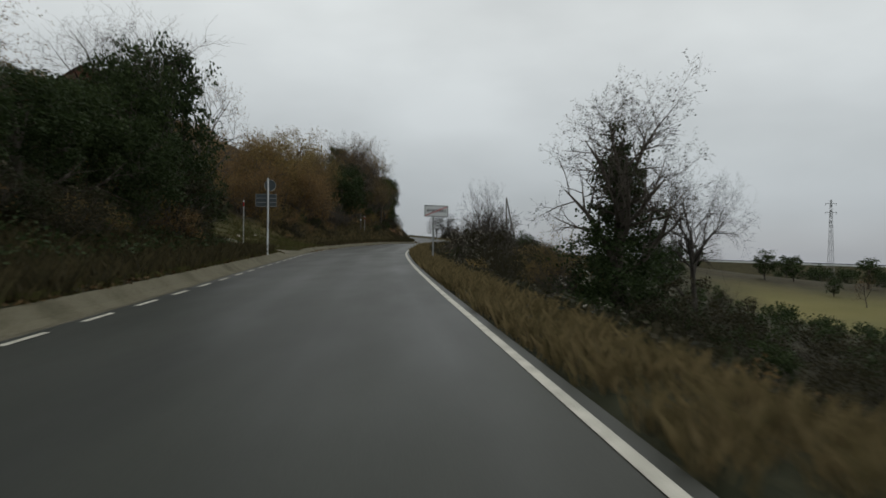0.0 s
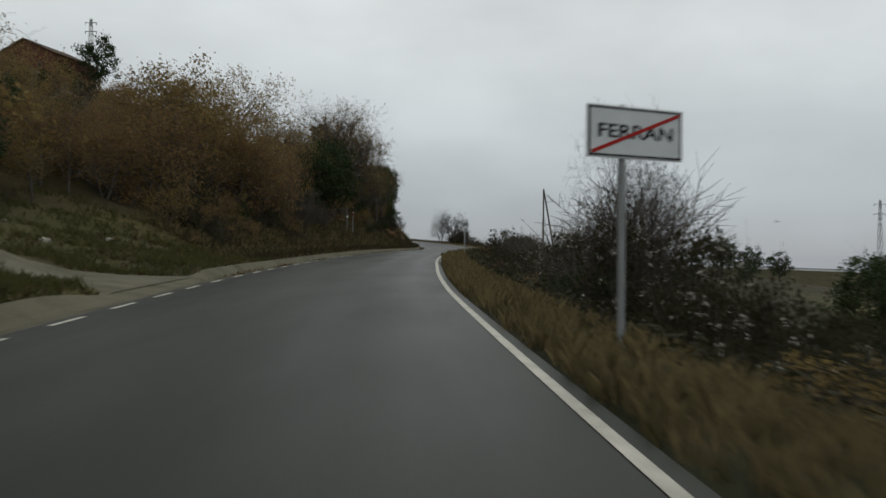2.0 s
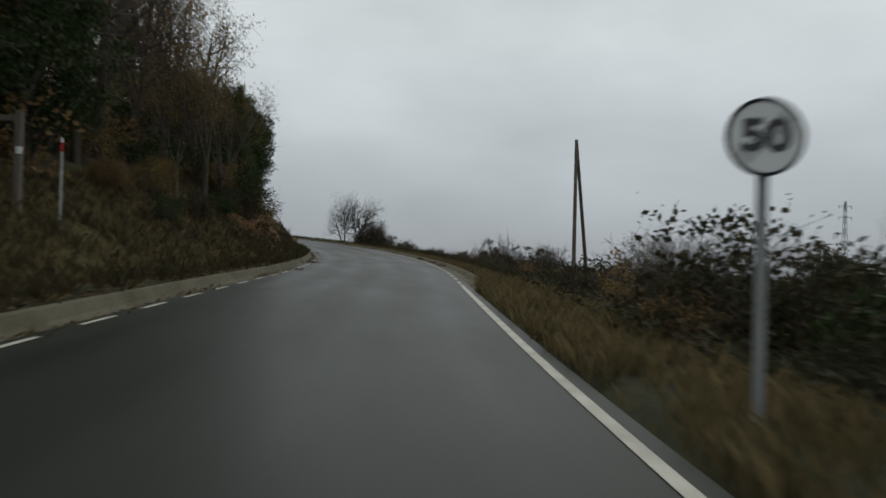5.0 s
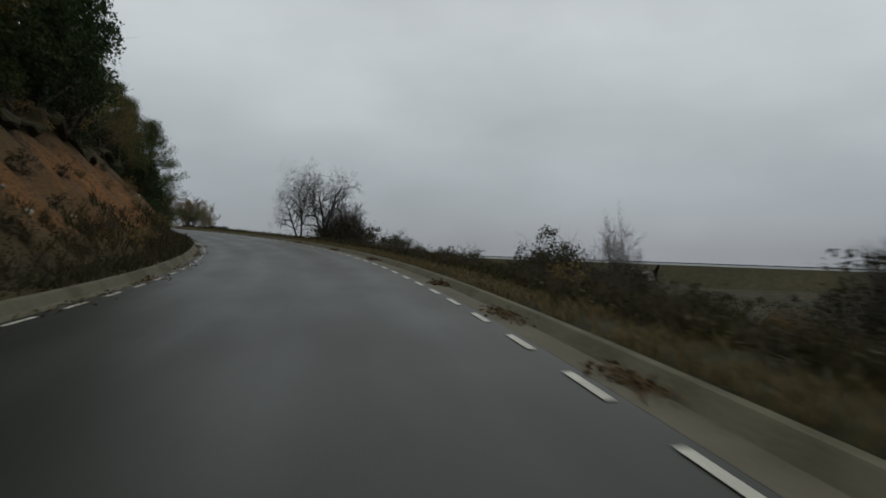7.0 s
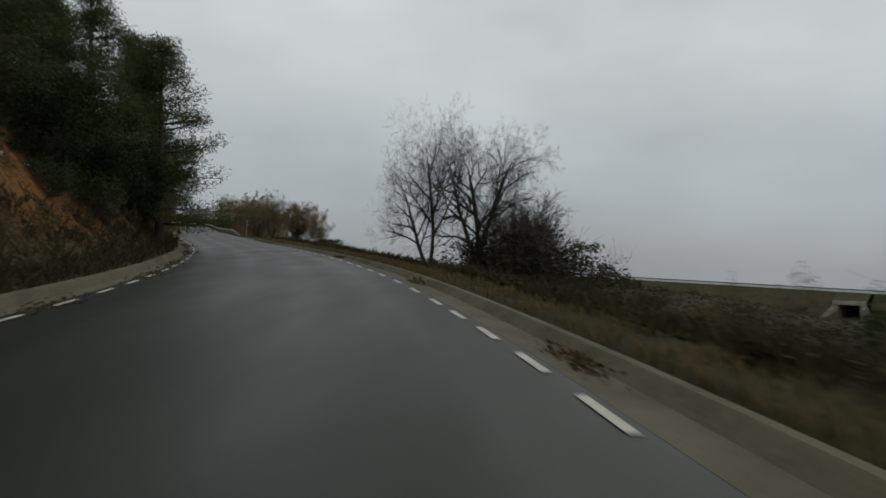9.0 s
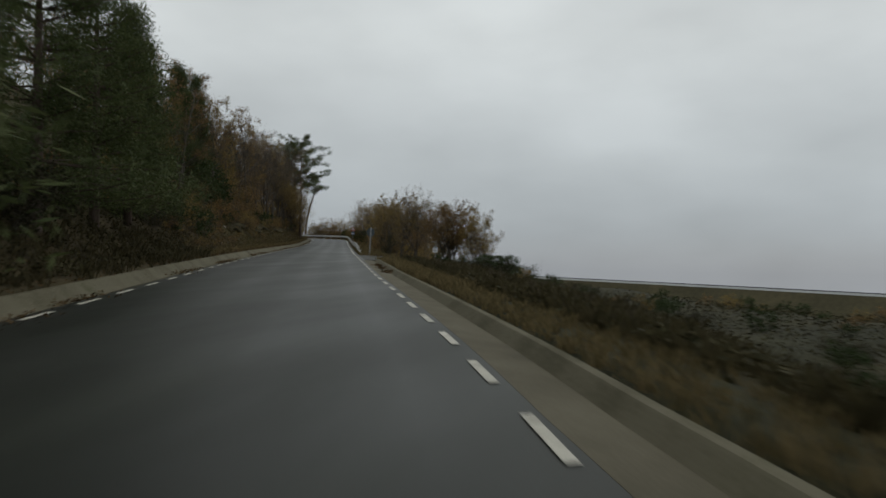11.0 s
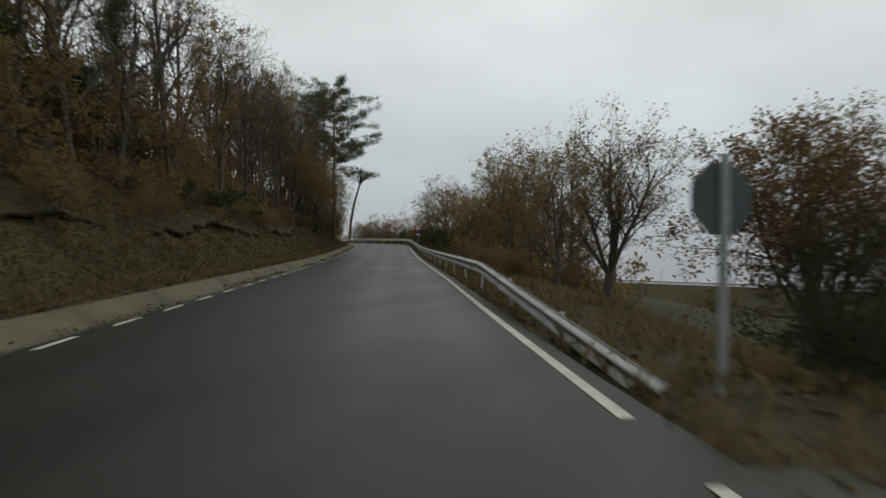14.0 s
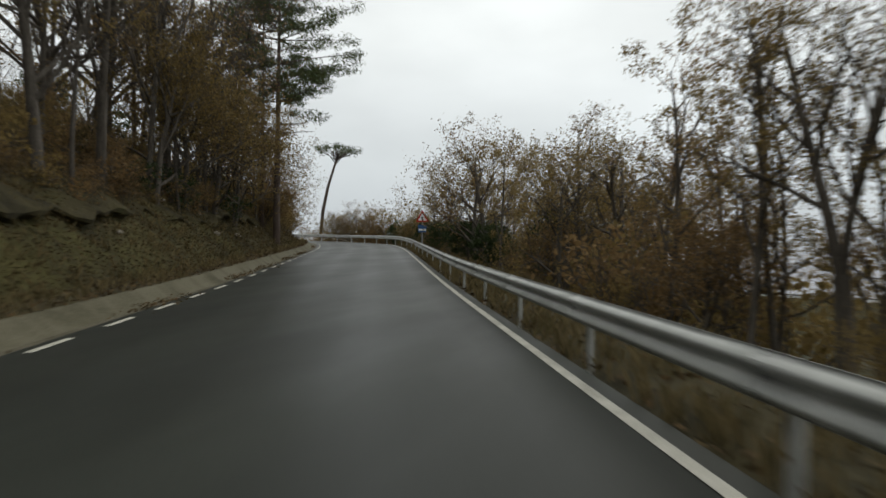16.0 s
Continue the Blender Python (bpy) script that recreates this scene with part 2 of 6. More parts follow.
# the one ground sheet: soil with grass, crops and clay by stretches of the plan
def ground_material():
    m = bpy.data.materials.new("ground_cover")
    m.use_nodes = True
    n, l = m.node_tree.nodes, m.node_tree.links
    b = n["Principled BSDF"]
    b.inputs["Roughness"].default_value, b.inputs["Specular IOR Level"].default_value = 0.95, 0.15
    geo = n.new("ShaderNodeNewGeometry")

    def noise_tex(scale, detail=6.0):
        t = n.new("ShaderNodeTexNoise")
        t.inputs["Scale"].default_value, t.inputs["Detail"].default_value = scale, detail
        l.new(geo.outputs["Position"], t.inputs["Vector"])
        return t.outputs["Fac"]

    def ramp(src, cols, lo=0.3, hi=0.7):
        r = n.new("ShaderNodeValToRGB")
        e = r.color_ramp.elements
        while len(e) < len(cols):
            e.new(0.5)
        for i, c in enumerate(cols):
            e[i].position, e[i].color = lo + (hi - lo) * i / (len(cols) - 1), (*c, 1)
        l.new(src, r.inputs[0])
        return r.outputs[0]

    mixn = n.new("ShaderNodeMix")
    mixn.inputs["Factor"].default_value = 0.45
    l.new(noise_tex(0.45), mixn.inputs["A"])
    l.new(noise_tex(7.0), mixn.inputs["B"])
    base_noise = mixn.outputs["Result"]
    soil = ramp(base_noise, [(0.014, 0.012, 0.006), (0.033, 0.026, 0.012), (0.058, 0.044, 0.020), (0.034, 0.040, 0.014)])
    grass = ramp(base_noise, [(0.010, 0.013, 0.006), (0.021, 0.023, 0.011), (0.040, 0.039, 0.019)])
    moss = ramp(base_noise, [(0.013, 0.012, 0.005), (0.035, 0.031, 0.011), (0.066, 0.060, 0.018), (0.05, 0.037, 0.015)])
    clay = ramp(base_noise, [(0.016, 0.012, 0.006), (0.090, 0.042, 0.012), (0.230, 0.092, 0.022), (0.052, 0.030, 0.012), (0.150, 0.063, 0.018)], 0.37, 0.63)
    field = ramp(noise_tex(0.08), [(0.10, 0.094, 0.03), (0.14, 0.122, 0.042)])
    last = soil
    for attr, col in (("grass", grass), ("clay", clay), ("moss", moss), ("field", field)):
        a = n.new("ShaderNodeAttribute")
        a.attribute_name = attr
        x = n.new("ShaderNodeMix")
        x.data_type = "RGBA"
        l.new(a.outputs["Fac"], x.inputs["Factor"])
        l.new(last, x.inputs["A"])
        l.new(col, x.inputs["B"])
        last = x.outputs["Result"]
    l.new(last, b.inputs["Base Color"])
    bp = n.new("ShaderNodeBump")
    bp.inputs["Strength"].default_value, bp.inputs["Distance"].default_value = 0.8, 0.12
    l.new(base_noise, bp.inputs["Height"])
    l.new(bp.outputs[0], b.inputs["Normal"])
    return m


M_GROUND = ground_material()
M_TURF = mat("turf_mat", [(0.012, 0.010, 0.006), (0.027, 0.023, 0.011), (0.048, 0.040, 0.018), (0.033, 0.036, 0.013)], 0.9, 0.95, 0.9, 12, bump_dist=0.1)

# ---------------------------------------------------------------- alignment of the road
HEADING = [(-40, 5.2), (0, 5.21), (15, 5.25), (30, 4.83), (45, 3.78), (60, 0.93), (75, -2.66), (90, -6.05), (105, -6.89), (120, -3.41), (135, 1.02), (150, 5.95), (165, 10.73), (180, 15.94), (195, 21.31), (210, 22.02), (225, 22.44), (240, 21.49), (255, 20.59), (270, 20.88), (300, 20.6), (316, 20.8), (330, 26), (360, 55), (390, 82), (420, 92)]
LEVEL = [(-40, -0.9), (0, 0), (15, 0.33), (30, 0.71), (45, 1.11), (60, 1.52), (75, 1.97), (90, 2.33), (105, 2.57), (120, 2.8), (135, 3.12), (150, 3.61), (165, 4.16), (180, 4.81), (195, 5.47), (210, 6.07), (225, 6.71), (240, 7.39), (255, 8.05), (270, 8.65), (288, 9.43), (300, 10.1), (317, 11.05), (330, 11.85), (360, 13.2), (420, 15.4)]
BANK = [(-40, 0.2), (30, 0.24), (75, 0.7), (105, 0.12), (150, 0.65), (180, 0.55), (210, -0.4), (255, 0.2), (420, 0.3)]
RIGHT_LINE = [(-40, 1.55), (30, 1.55), (48, 1.6), (62, 1.75), (80, 1.62), (100, 1.82), (117, 1.92), (140, 1.92), (158, 1.80), (170, 1.65), (178, 1.45), (190, 1.19), (211, 1.31), (230, 1.70), (256, 1.9), (280, 1.95), (420, 2.1)]
LEFT_LINE = [(-40, -4.40), (15, -4.38), (35, -4.6), (52, -4.88), (58, -4.82), (70, -4.55), (78, -4.38), (86, -4.36), (105, -4.6), (125, -5.03), (147, -4.92), (190, -4.82), (218, -4.85), (232, -4.42), (248, -4.08), (262, -4.02), (285, -4.0), (420, -4.1)]
STEP = 0.5
ST = np.arange(-40, 420.01, STEP)


def curve(table, s):
    t = np.array(table)
    return np.interp(s, t[:, 0], t[:, 1])


HD = np.radians(curve(HEADING, ST))
i0 = int(round(40 / STEP))
CX = np.concatenate([[0], np.cumsum(-(np.sin(HD[1:]) + np.sin(HD[:-1])) / 2 * STEP)])
CY = np.concatenate([[0], np.cumsum((np.cos(HD[1:]) + np.cos(HD[:-1])) / 2 * STEP)])
CX, CY = CX - CX[i0], CY - CY[i0]
CZ = curve(LEVEL, ST) - 1.335
for _ in range(3):
    CZ[8:-8] = np.convolve(CZ, np.ones(17) / 17, "valid")
BK = np.tan(np.radians(curve(BANK, ST)))
RL, LL = curve(RIGHT_LINE, ST), curve(LEFT_LINE, ST)


def along(arr, s):
    """Value at station s, going straight on past the ends."""
    s = np.asarray(s, float)
    v = np.interp(s, ST, arr)
    v = v + np.where(s < ST[0], (s - ST[0]) * (arr[1] - arr[0]) / STEP, 0)
    return v + np.where(s > ST[-1], (s - ST[-1]) * (arr[-1] - arr[-2]) / STEP, 0)


def plan(s, u):
    """World x, y of station s and offset u to the right; far from the road the cross lines turn parallel."""
    s, u = np.asarray(s, float), np.asarray(u, float)
    h = np.interp(s, ST, HD)
    k = np.clip((np.abs(u) - 30) / 150, 0, 1)
    far = radians(8) + (h - radians(8)) * (1 - k)
    near = np.clip(u, -40, 40)
    rest = u - near
    return (along(CX, s) + np.cos(h) * near + np.cos(far) * rest, along(CY, s) + np.sin(h) * near + np.sin(far) * rest)


def road_z(s, u):
    return along(CZ, s) + np.asarray(u) * np.interp(s, ST, BK)


# half-widths: outer edge of what is paved
GUT_L = [(-40, 0.95), (20, 0.97), (36, 1.0), (44, 1.15), (60, 1.05), (66, 0.8), (80, 0.68), (100, 0.65), (125, 0.6), (150, 0.62), (175, 0.6), (220, 0.95), (234, 1.1), (250, 0.95), (272, 0.92), (420, 0.9)]
GUT_R = [(-40, 0.2), (100, 0.22), (106, 0.85), (135, 1.0), (160, 1.0), (185, 1.05), (227, 1.06), (229, 0.4), (240, 0.25), (420, 0.25)]
# the outer face of each concrete gutter slants up to a crest
CREST_L = [(-40, 0.22), (44.5, 0.22), (46.5, 0.03), (53.2, 0.03), (55, 0.22), (420, 0.22)]
CREST_R = [(-40, 0), (102, 0), (106, 0.09), (226.3, 0.10), (227.2, 0), (420, 0)]
UL, UR = LL - curve(GUT_L, ST), RL + curve(GUT_R, ST)

# cross profile of the left bank: verge width, slope and height of the cut, slope of the hill above
VERGE = [(-40, 1.9), (36, 2.0), (44, 2.4), (58, 2.2), (66, 1.6), (95, 1.4), (112, 1.1), (125, 0.9), (180, 1.0), (200, 1.0), (420, 0.9)]
CUT_TAN = [(-40, 0.5), (38, 0.42), (45, 0.26), (57, 0.26), (63, 0.42), (95, 0.55), (112, 0.85), (128, 1.15), (170, 1.15), (195, 0.8), (225, 0.7), (250, 0.85), (330, 0.9), (420, 0.7)]
CUT_H = [(-40, 3.0), (38, 2.0), (46, 2.4), (57, 2.4), (62, 2.5), (95, 2.2), (112, 3.2), (130, 4.8), (165, 4.6), (190, 3.2), (225, 2.4), (250, 2.3), (330, 2.6), (420, 3.0)]
HILL = [(-40, 0.42), (45, 0.40), (90, 0.46), (150, 0.46), (230, 0.46), (330, 0.42), (420, 0.4)]
# right side: width of the level verge, then the fall to the field
R_VERGE = [(-40, 1.1), (60, 1.1), (100, 1.6), (120, 1.2), (160, 1.0), (175, 0.5), (192, 0.6), (204, 1.6), (224, 2.5), (229, 2.0), (237, 1.9), (242, 1.0), (420, 1.0)]
R_DROP = [(-40, 3.2), (40, 3.2), (70, 2.3), (100, 2.2), (120, 2.0), (160, 2.1), (190, 1.7), (222, 1.5), (229, 1.5), (238, 1.8), (246, 3.2), (330, 4.5), (420, 5.0)]
R_TAN = [(-40, 0.95), (70, 0.9), (100, 0.5), (120, 0.3), (160, 0.3), (176, 0.45), (190, 0.42), (204, 0.28), (222, 0.28), (230, 0.42), (240, 0.45), (420, 0.45)]


def smooth(x):
    x = np.clip(x, 0, 1)
    return x * x * (3 - 2 * x)


def bumps(x, y, k):
    return np.sin(x * 0.9 * k + 1.3) * np.sin(y * 0.7 * k + 0.4) + 0.6 * np.sin(x * 2.3 * k - y * 1.7 * k) + 0.4 * np.sin(x * 4.1 * k + y * 3.7 * k + 2)


def ground_z(s, u):
    """Height of the ground sheet at station s and offset u."""
    s, u = np.asarray(s, float), np.asarray(u, float)
    ul, ur = np.interp(s, ST, UL), np.interp(s, ST, UR)
    x, y = plan(s, u)
    zc = np.where(s > 300, along(CZ, np.minimum(s, 300)) + np.clip(s - 300, 0, 120) * 0.035, along(CZ, s))
    zc = np.where(s < -40, CZ[0], zc)
    a = np.maximum(ul - u, 0)                      # metres beyond the left edge
    vg, ct, ch, hl = (curve(t, s) for t in (VERGE, CUT_TAN, CUT_H, HILL))
    b = np.maximum(a - vg, 0)
    cut = np.minimum(b * ct, ch)
    up = np.maximum(b - ch / ct, 0)
    hill = 46 * (1 - np.exp(-up * hl / 46))
    left = curve(CREST_L, s) * smooth(a / 0.02 + 0.01) + np.minimum(a, vg) * 0.12 + cut + hill + bumps(x, y, 0.9) * (0.10 + 0.16 * smooth((s - 114) / 10) * smooth((196 - s) / 14) * smooth((8 - a) / 3)) * smooth(b / 1.2) + bumps(x, y, 0.12) * 0.6 * smooth(b / 25)
    d = np.maximum(u - ur, 0)
    rv, rd, rt = (curve(t, s) for t in (R_VERGE, R_DROP, R_TAN))
    e = np.maximum(d - rv, 0)
    fall = rd * smooth(e * rt / rd / 1.5)
    plain = np.where(e > 14, (e - 14) * 0.006, 0)
    low = smooth((150 - s) / 60)
    level_to = -4.2 * (1 - low) - 7.9 * low - np.clip(d - 48, 0, 160) * 0.05 * (1 - low) - np.maximum(d - 140, 0) * 0.004 - np.maximum(d - 300, 0) * 0.02
    right = curve(CREST_R, s) * smooth((3 - d) / 2) - np.minimum(d, rv) * 0.05 - fall - plain + bumps(x, y, 0.9) * 0.07 * smooth(e / 2) + bumps(x, y, 0.1) * 0.25 * smooth(e / 20)
    fade = smooth((d - 10) / (70 - 32 * low))
    z_r = (zc + right) * (1 - fade) + level_to * fade
    z = np.where(u < ul, road_z(s, ul) * (1 - smooth(a / 8)) + zc * smooth(a / 8) + left, np.where(u > ur, np.where(d < 6, road_z(s, ur) - zc, 0) * (1 - smooth(d / 6)) + z_r, road_z(s, u) - 0.25))
    # the hilltop with the farmhouse
    return z + 13.5 * np.exp(-((x + 106) ** 2 + (y - 218) ** 2) / (2 * 42.0 ** 2)) * (u < -20) * smooth((-u - 20) / 30)


def spot(s, u, sink=0.0):
    x, y = plan(s, u)
    return Vector((float(x), float(y), float(ground_z(s, u)) - sink))


def locate(x, y):
    """Station and offset of a place near the road."""
    i = int(np.argmin((CX - x) ** 2 + (CY - y) ** 2))
    return float(ST[i]), float((x - CX[i]) * math.cos(HD[i]) + (y - CY[i]) * math.sin(HD[i]))


def heading(s):
    return float(np.interp(s, ST, HD))


# ---------------------------------------------------------------- mesh helpers
def mesh_ob(name, verts, faces, material, parent=None, label="", smooth_it=False):
    me = bpy.data.meshes.new(name)
    me.from_pydata([tuple(map(float, v)) for v in verts], [], [tuple(map(int, f)) for f in faces])
    me.materials.append(material)
    if smooth_it:
        me.polygons.foreach_set("use_smooth", [True] * len(me.polygons))
    me.update()
    ob = new(name, me)
    if parent:
        ob.parent = parent
    if label:
        ob["label"] = label
    return ob


def part(name, bm, material, parent, label="", smooth_it=False):
    me = bpy.data.meshes.new(name)
    bm.to_mesh(me)
    bm.free()
    me.materials.append(material)
    if smooth_it:
        me.polygons.foreach_set("use_smooth", [True] * len(me.polygons))
    ob = new(name, me)
    ob.parent = parent
    if label:
        ob["label"] = label
    return ob


def thing(name, label, category, group="", kind="", at=(0, 0, 0), turn=0.0):
    ob = new(name)
    ob.empty_display_size = 0.2
    ob.matrix_world = Matrix.Translation(at) @ Matrix.Rotation(turn, 4, "Z")
    return tagged(ob, label, category, group, kind)


def box_bm(sx, sy, sz, at=(0, 0, 0), bevel=0.0, rot=None):
    bm = bmesh.new()
    bmesh.ops.create_cube(bm, size=1.0, matrix=Matrix.Diagonal((sx, sy, sz, 1)))
    if bevel:
        bmesh.ops.bevel(bm, geom=bm.edges[:], offset=bevel, segments=2, affect="EDGES", profile=0.6)
    bmesh.ops.transform(bm, matrix=Matrix.Translation(at) @ (rot or Matrix.Identity(4)), verts=bm.verts)
    return bm


def tube_bm(r1, r2, z0, z1, sides=12, at=(0, 0)):
    bm = bmesh.new()
    bmesh.ops.create_cone(bm, cap_ends=True, segments=sides, radius1=r1, radius2=r2, depth=z1 - z0, matrix=Matrix.Translation((at[0], at[1], (z0 + z1) / 2)))
    return bm


def disc_bm(r, thick, sides=40, at=(0, 0, 0), turn=0.0):
    """A round plate that faces -y."""
    bm = bmesh.new()
    bmesh.ops.create_cone(bm, cap_ends=True, segments=sides, radius1=r, radius2=r, depth=thick, matrix=Matrix.Translation(at) @ Matrix.Rotation(radians(90), 4, "X") @ Matrix.Rotation(turn, 4, "Z"))
    return bm


def ring_bm(r_out, r_in, thick, at=(0, 0, 0), sides=48, turn=0.0, squash=1.0):
    """A flat ring or frame that faces -y."""
    bm = bmesh.new()
    rows = []
    for y in (-thick / 2, thick / 2):
        for r in (r_out, r_in):
            rows.append([bm.verts.new((at[0] + r * math.cos(turn + 2 * math.pi * i / sides), at[1] + y, at[2] + r * squash * math.sin(turn + 2 * math.pi * i / sides))) for i in range(sides)])
    for i in range(sides):
        j = (i + 1) % sides
        for a, b in ((0, 1), (1, 3), (3, 2), (2, 0)):
            bm.faces.new((rows[a][i], rows[a][j], rows[b][j], rows[b][i]))
    bmesh.ops.recalc_face_normals(bm, faces=bm.faces[:])
    return bm


def text_part(text, size, at, material, parent, name="lettering", bold=0.0, wide=1.0):
    cu = bpy.data.curves.new("text", "FONT")
    cu.body, cu.size, cu.align_x, cu.align_y, cu.extrude, cu.offset = text, size, "CENTER", "CENTER", 0.002, bold
    tmp = bpy.data.objects.new("text", cu)
    scene.collection.objects.link(tmp)
    dg = bpy.context.evaluated_depsgraph_get()
    me = bpy.data.meshes.new_from_object(tmp.evaluated_get(dg))
    bpy.data.objects.remove(tmp)
    me.transform(Matrix.Translation(at) @ Matrix.Rotation(radians(90), 4, "X") @ Matrix.Diagonal((wide, 1, 1, 1)))
    me.materials.clear()
    me.materials.append(material)
    ob = new(name, me)
    ob.parent = parent
    return ob


def strip(name, stations, offsets_z, material, label, category, kind="structure"):
    """A band along the road. offsets_z: function of the stations giving rows of (u, z) points across."""
    rows = offsets_z(stations)
    k = len(rows)
    verts = []
    for u, z in rows:
        x, y = plan(stations, u)
        verts.append(np.stack([x, y, z], 1))
    n = len(stations)
    V = np.concatenate(verts)
    faces = [(c * n + i, (c + 1) * n + i, (c + 1) * n + i + 1, c * n + i + 1) for c in range(k - 1) for i in range(n - 1)]
    return tagged(mesh_ob(name, V, faces, material, smooth_it=False), label, category, kind=kind)


# ---------------------------------------------------------------- ground
LEFT_OFF = [0, .3, .6, 1, 1.5, 2, 2.6, 3.3, 4, 5, 6, 7.5, 9, 11, 13, 16, 20, 25, 30, 36, 45, 55, 70, 85, 110, 150, 220, 350, 600, 1200, 2600]
RIGHT_OFF = [0, .3, .6, 1, 1.5, 2, 2.6, 3.3, 4, 5, 6.5, 8, 10, 12.5, 16, 20, 26, 34, 45, 60, 80, 110, 150, 200, 260, 330, 400, 460, 520, 650, 900, 1400, 2200, 3200]
srow = np.concatenate([[-3000, -1800, -1000, -600, -350, -200, -130, -90, -65, -50], np.arange(-40, 420.1, 1.0), [430, 445, 470, 510, 570, 650, 800, 1100, 1600, 2400, 3200]])
ul_s, ur_s = np.interp(srow, ST, UL), np.interp(srow, ST, UR)
cols = [ul_s - o for o in LEFT_OFF[::-1]] + [ul_s + 0.02, ur_s - 0.02] + [ur_s + o for o in RIGHT_OFF]
gu = np.stack(cols, 1)
gs = np.repeat(srow[:, None], gu.shape[1], 1)
gx, gy = plan(gs, gu)
gz = ground_z(gs, gu)
nr, nc = gu.shape
gv = np.stack([gx, gy, gz], -1).reshape(-1, 3)
gf = [(r * nc + c, r * nc + c + 1, (r + 1) * nc + c + 1, (r + 1) * nc + c) for r in range(nr - 1) for c in range(nc - 1)]
ground = tagged(mesh_ob("ground", gv, gf, M_GROUND, smooth_it=True), "hillside and fields of brown soil, dry grass and leaf litter", "ground", kind="structure")
la, rd_ = np.maximum(ul_s[:, None] - gu, 0), np.maximum(gu - ur_s[:, None], 0)
wob = 0.5 + 0.25 * bumps(gx, gy, 0.35)
grass_w = np.where(gu > 0, smooth((2.6 - rd_) / 1.5) * np.where(gs < 230, 1, 0.4), smooth((curve(VERGE, gs) + 0.4 - la) / 1.0) * np.where(gs < 110, 0.8, 0.2) + (gs > 43) * (gs < 61) * smooth((9 - la) / 3) * 0.8) * np.clip(wob + 0.4, 0, 1)
grass_w = np.maximum(grass_w, smooth((rd_ - 25) / 30) * 0.4)
grass_w = np.maximum(grass_w, (gu > 0) * smooth((rd_ - 1.5) / 2) * smooth((45 - rd_) / 15) * 0.9 * np.clip(wob + 0.35, 0, 1))
clay_w = np.clip(smooth((gs - 112) / 14) * smooth((190 - gs) / 16) * smooth((la - 1.2) / 0.8) * smooth((5.0 - la) / 1.4), 0, 1) * np.clip(wob * 1.5 - 0.05, 0, 0.9) * (gu < 0)
field_w = (gu < 0) * smooth((gs - 41) / 4) * smooth((64 - gs) / 5) * smooth((9 - la) / 3) * np.clip(wob, 0, 1) * 0.55 + smooth((rd_ - 40) / 4) * smooth((82 - rd_) / 4) * smooth((130 - gs) / 25) * (gu > 0)
moss_w = smooth((gs - 232) / 14) * smooth((345 - gs) / 20) * smooth((la - 0.5) / 0.6) * smooth((4.2 - la) / 1.2) * np.clip(wob * 1.2 + 0.1, 0, 1) * (gu < 0)
moss_w = np.maximum(moss_w, smooth((gs - 58) / 8) * smooth((120 - gs) / 10) * smooth((la - 0.6) / 0.6) * smooth((7 - la) / 2) * np.clip(wob * 1.2 + 0.25, 0, 1) * (gu < 0))
for nm, w in (("grass", grass_w), ("clay", clay_w), ("moss", moss_w), ("field", field_w)):
    at_ = ground.data.attributes.new(nm, "FLOAT", "POINT")
    at_.data.foreach_set("value", np.clip(w, 0, 1).reshape(-1).astype(np.float32))

# ---------------------------------------------------------------- road, gutters, kerb, markings
sta = np.arange(-40, 420.1, 1.0)
ROAD_F = np.linspace(0, 1, 21)
def road_rows(s):
    l, r = np.interp(s, ST, LL) - 0.22, np.interp(s, ST, RL) + np.interp(s, [-40, 102, 106, 226, 229, 238, 241], [0.2, 0.22, 0.17, 0.17, 0.32, 0.32, 0.26])
    return [(l + (r - l) * f, road_z(s, l + (r - l) * f) - 0.012 * abs(f - 0.5) * 2 + 0.02) for f in ROAD_F] + [(r + 0.05, road_z(s, r) - 0.25)]
road = strip("road", sta, road_rows, M_ASPHALT, "dark grey worn asphalt country road, slightly damp", "road")
wear = sum(np.exp(-((ROAD_F - c) / 0.055) ** 2) for c in (0.15, 0.38, 0.62, 0.85))
wa = road.data.attributes.new("wear", "FLOAT", "POINT")
wa.data.foreach_set("value", np.repeat(np.append(wear, 0.0), len(sta)).astype(np.float32))

def gutter_l(s):
    a, b = np.interp(s, ST, LL) - 0.20, np.interp(s, ST, UL)
    f = b + 0.55 * (a - b)
    return [(f, road_z(s, f) - 0.045), ((a + f) / 2, road_z(s, a) - 0.03), (a, road_z(s, a) + 0.008), (a + 0.02, road_z(s, a) - 0.2)]
strip("gutter", sta, gutter_l, M_CONCRETE, "flat pale concrete gutter strip along the foot of the bank", "gutter")
def face_l(s):
    a, b, c = np.interp(s, ST, LL) - 0.20, np.interp(s, ST, UL), curve(CREST_L, s)
    f = b + 0.55 * (a - b)
    return [(b - 0.14, road_z(s, b) - 0.1), (b - 0.12, road_z(s, b) + c + 0.015), (b - 0.02, road_z(s, b) + c + 0.02), (b + 0.03, road_z(s, b) + c - 0.005), (b + 0.6 * (f - b), road_z(s, f) + 0.25 * c - 0.02), (f + 0.01, road_z(s, f) - 0.043)]
strip("gutter", sta, face_l, M_MOSSCONC, "slanting mossy concrete face of the gutter below the bank", "gutter")
sta_r = np.arange(100, 228.1, 1.0)
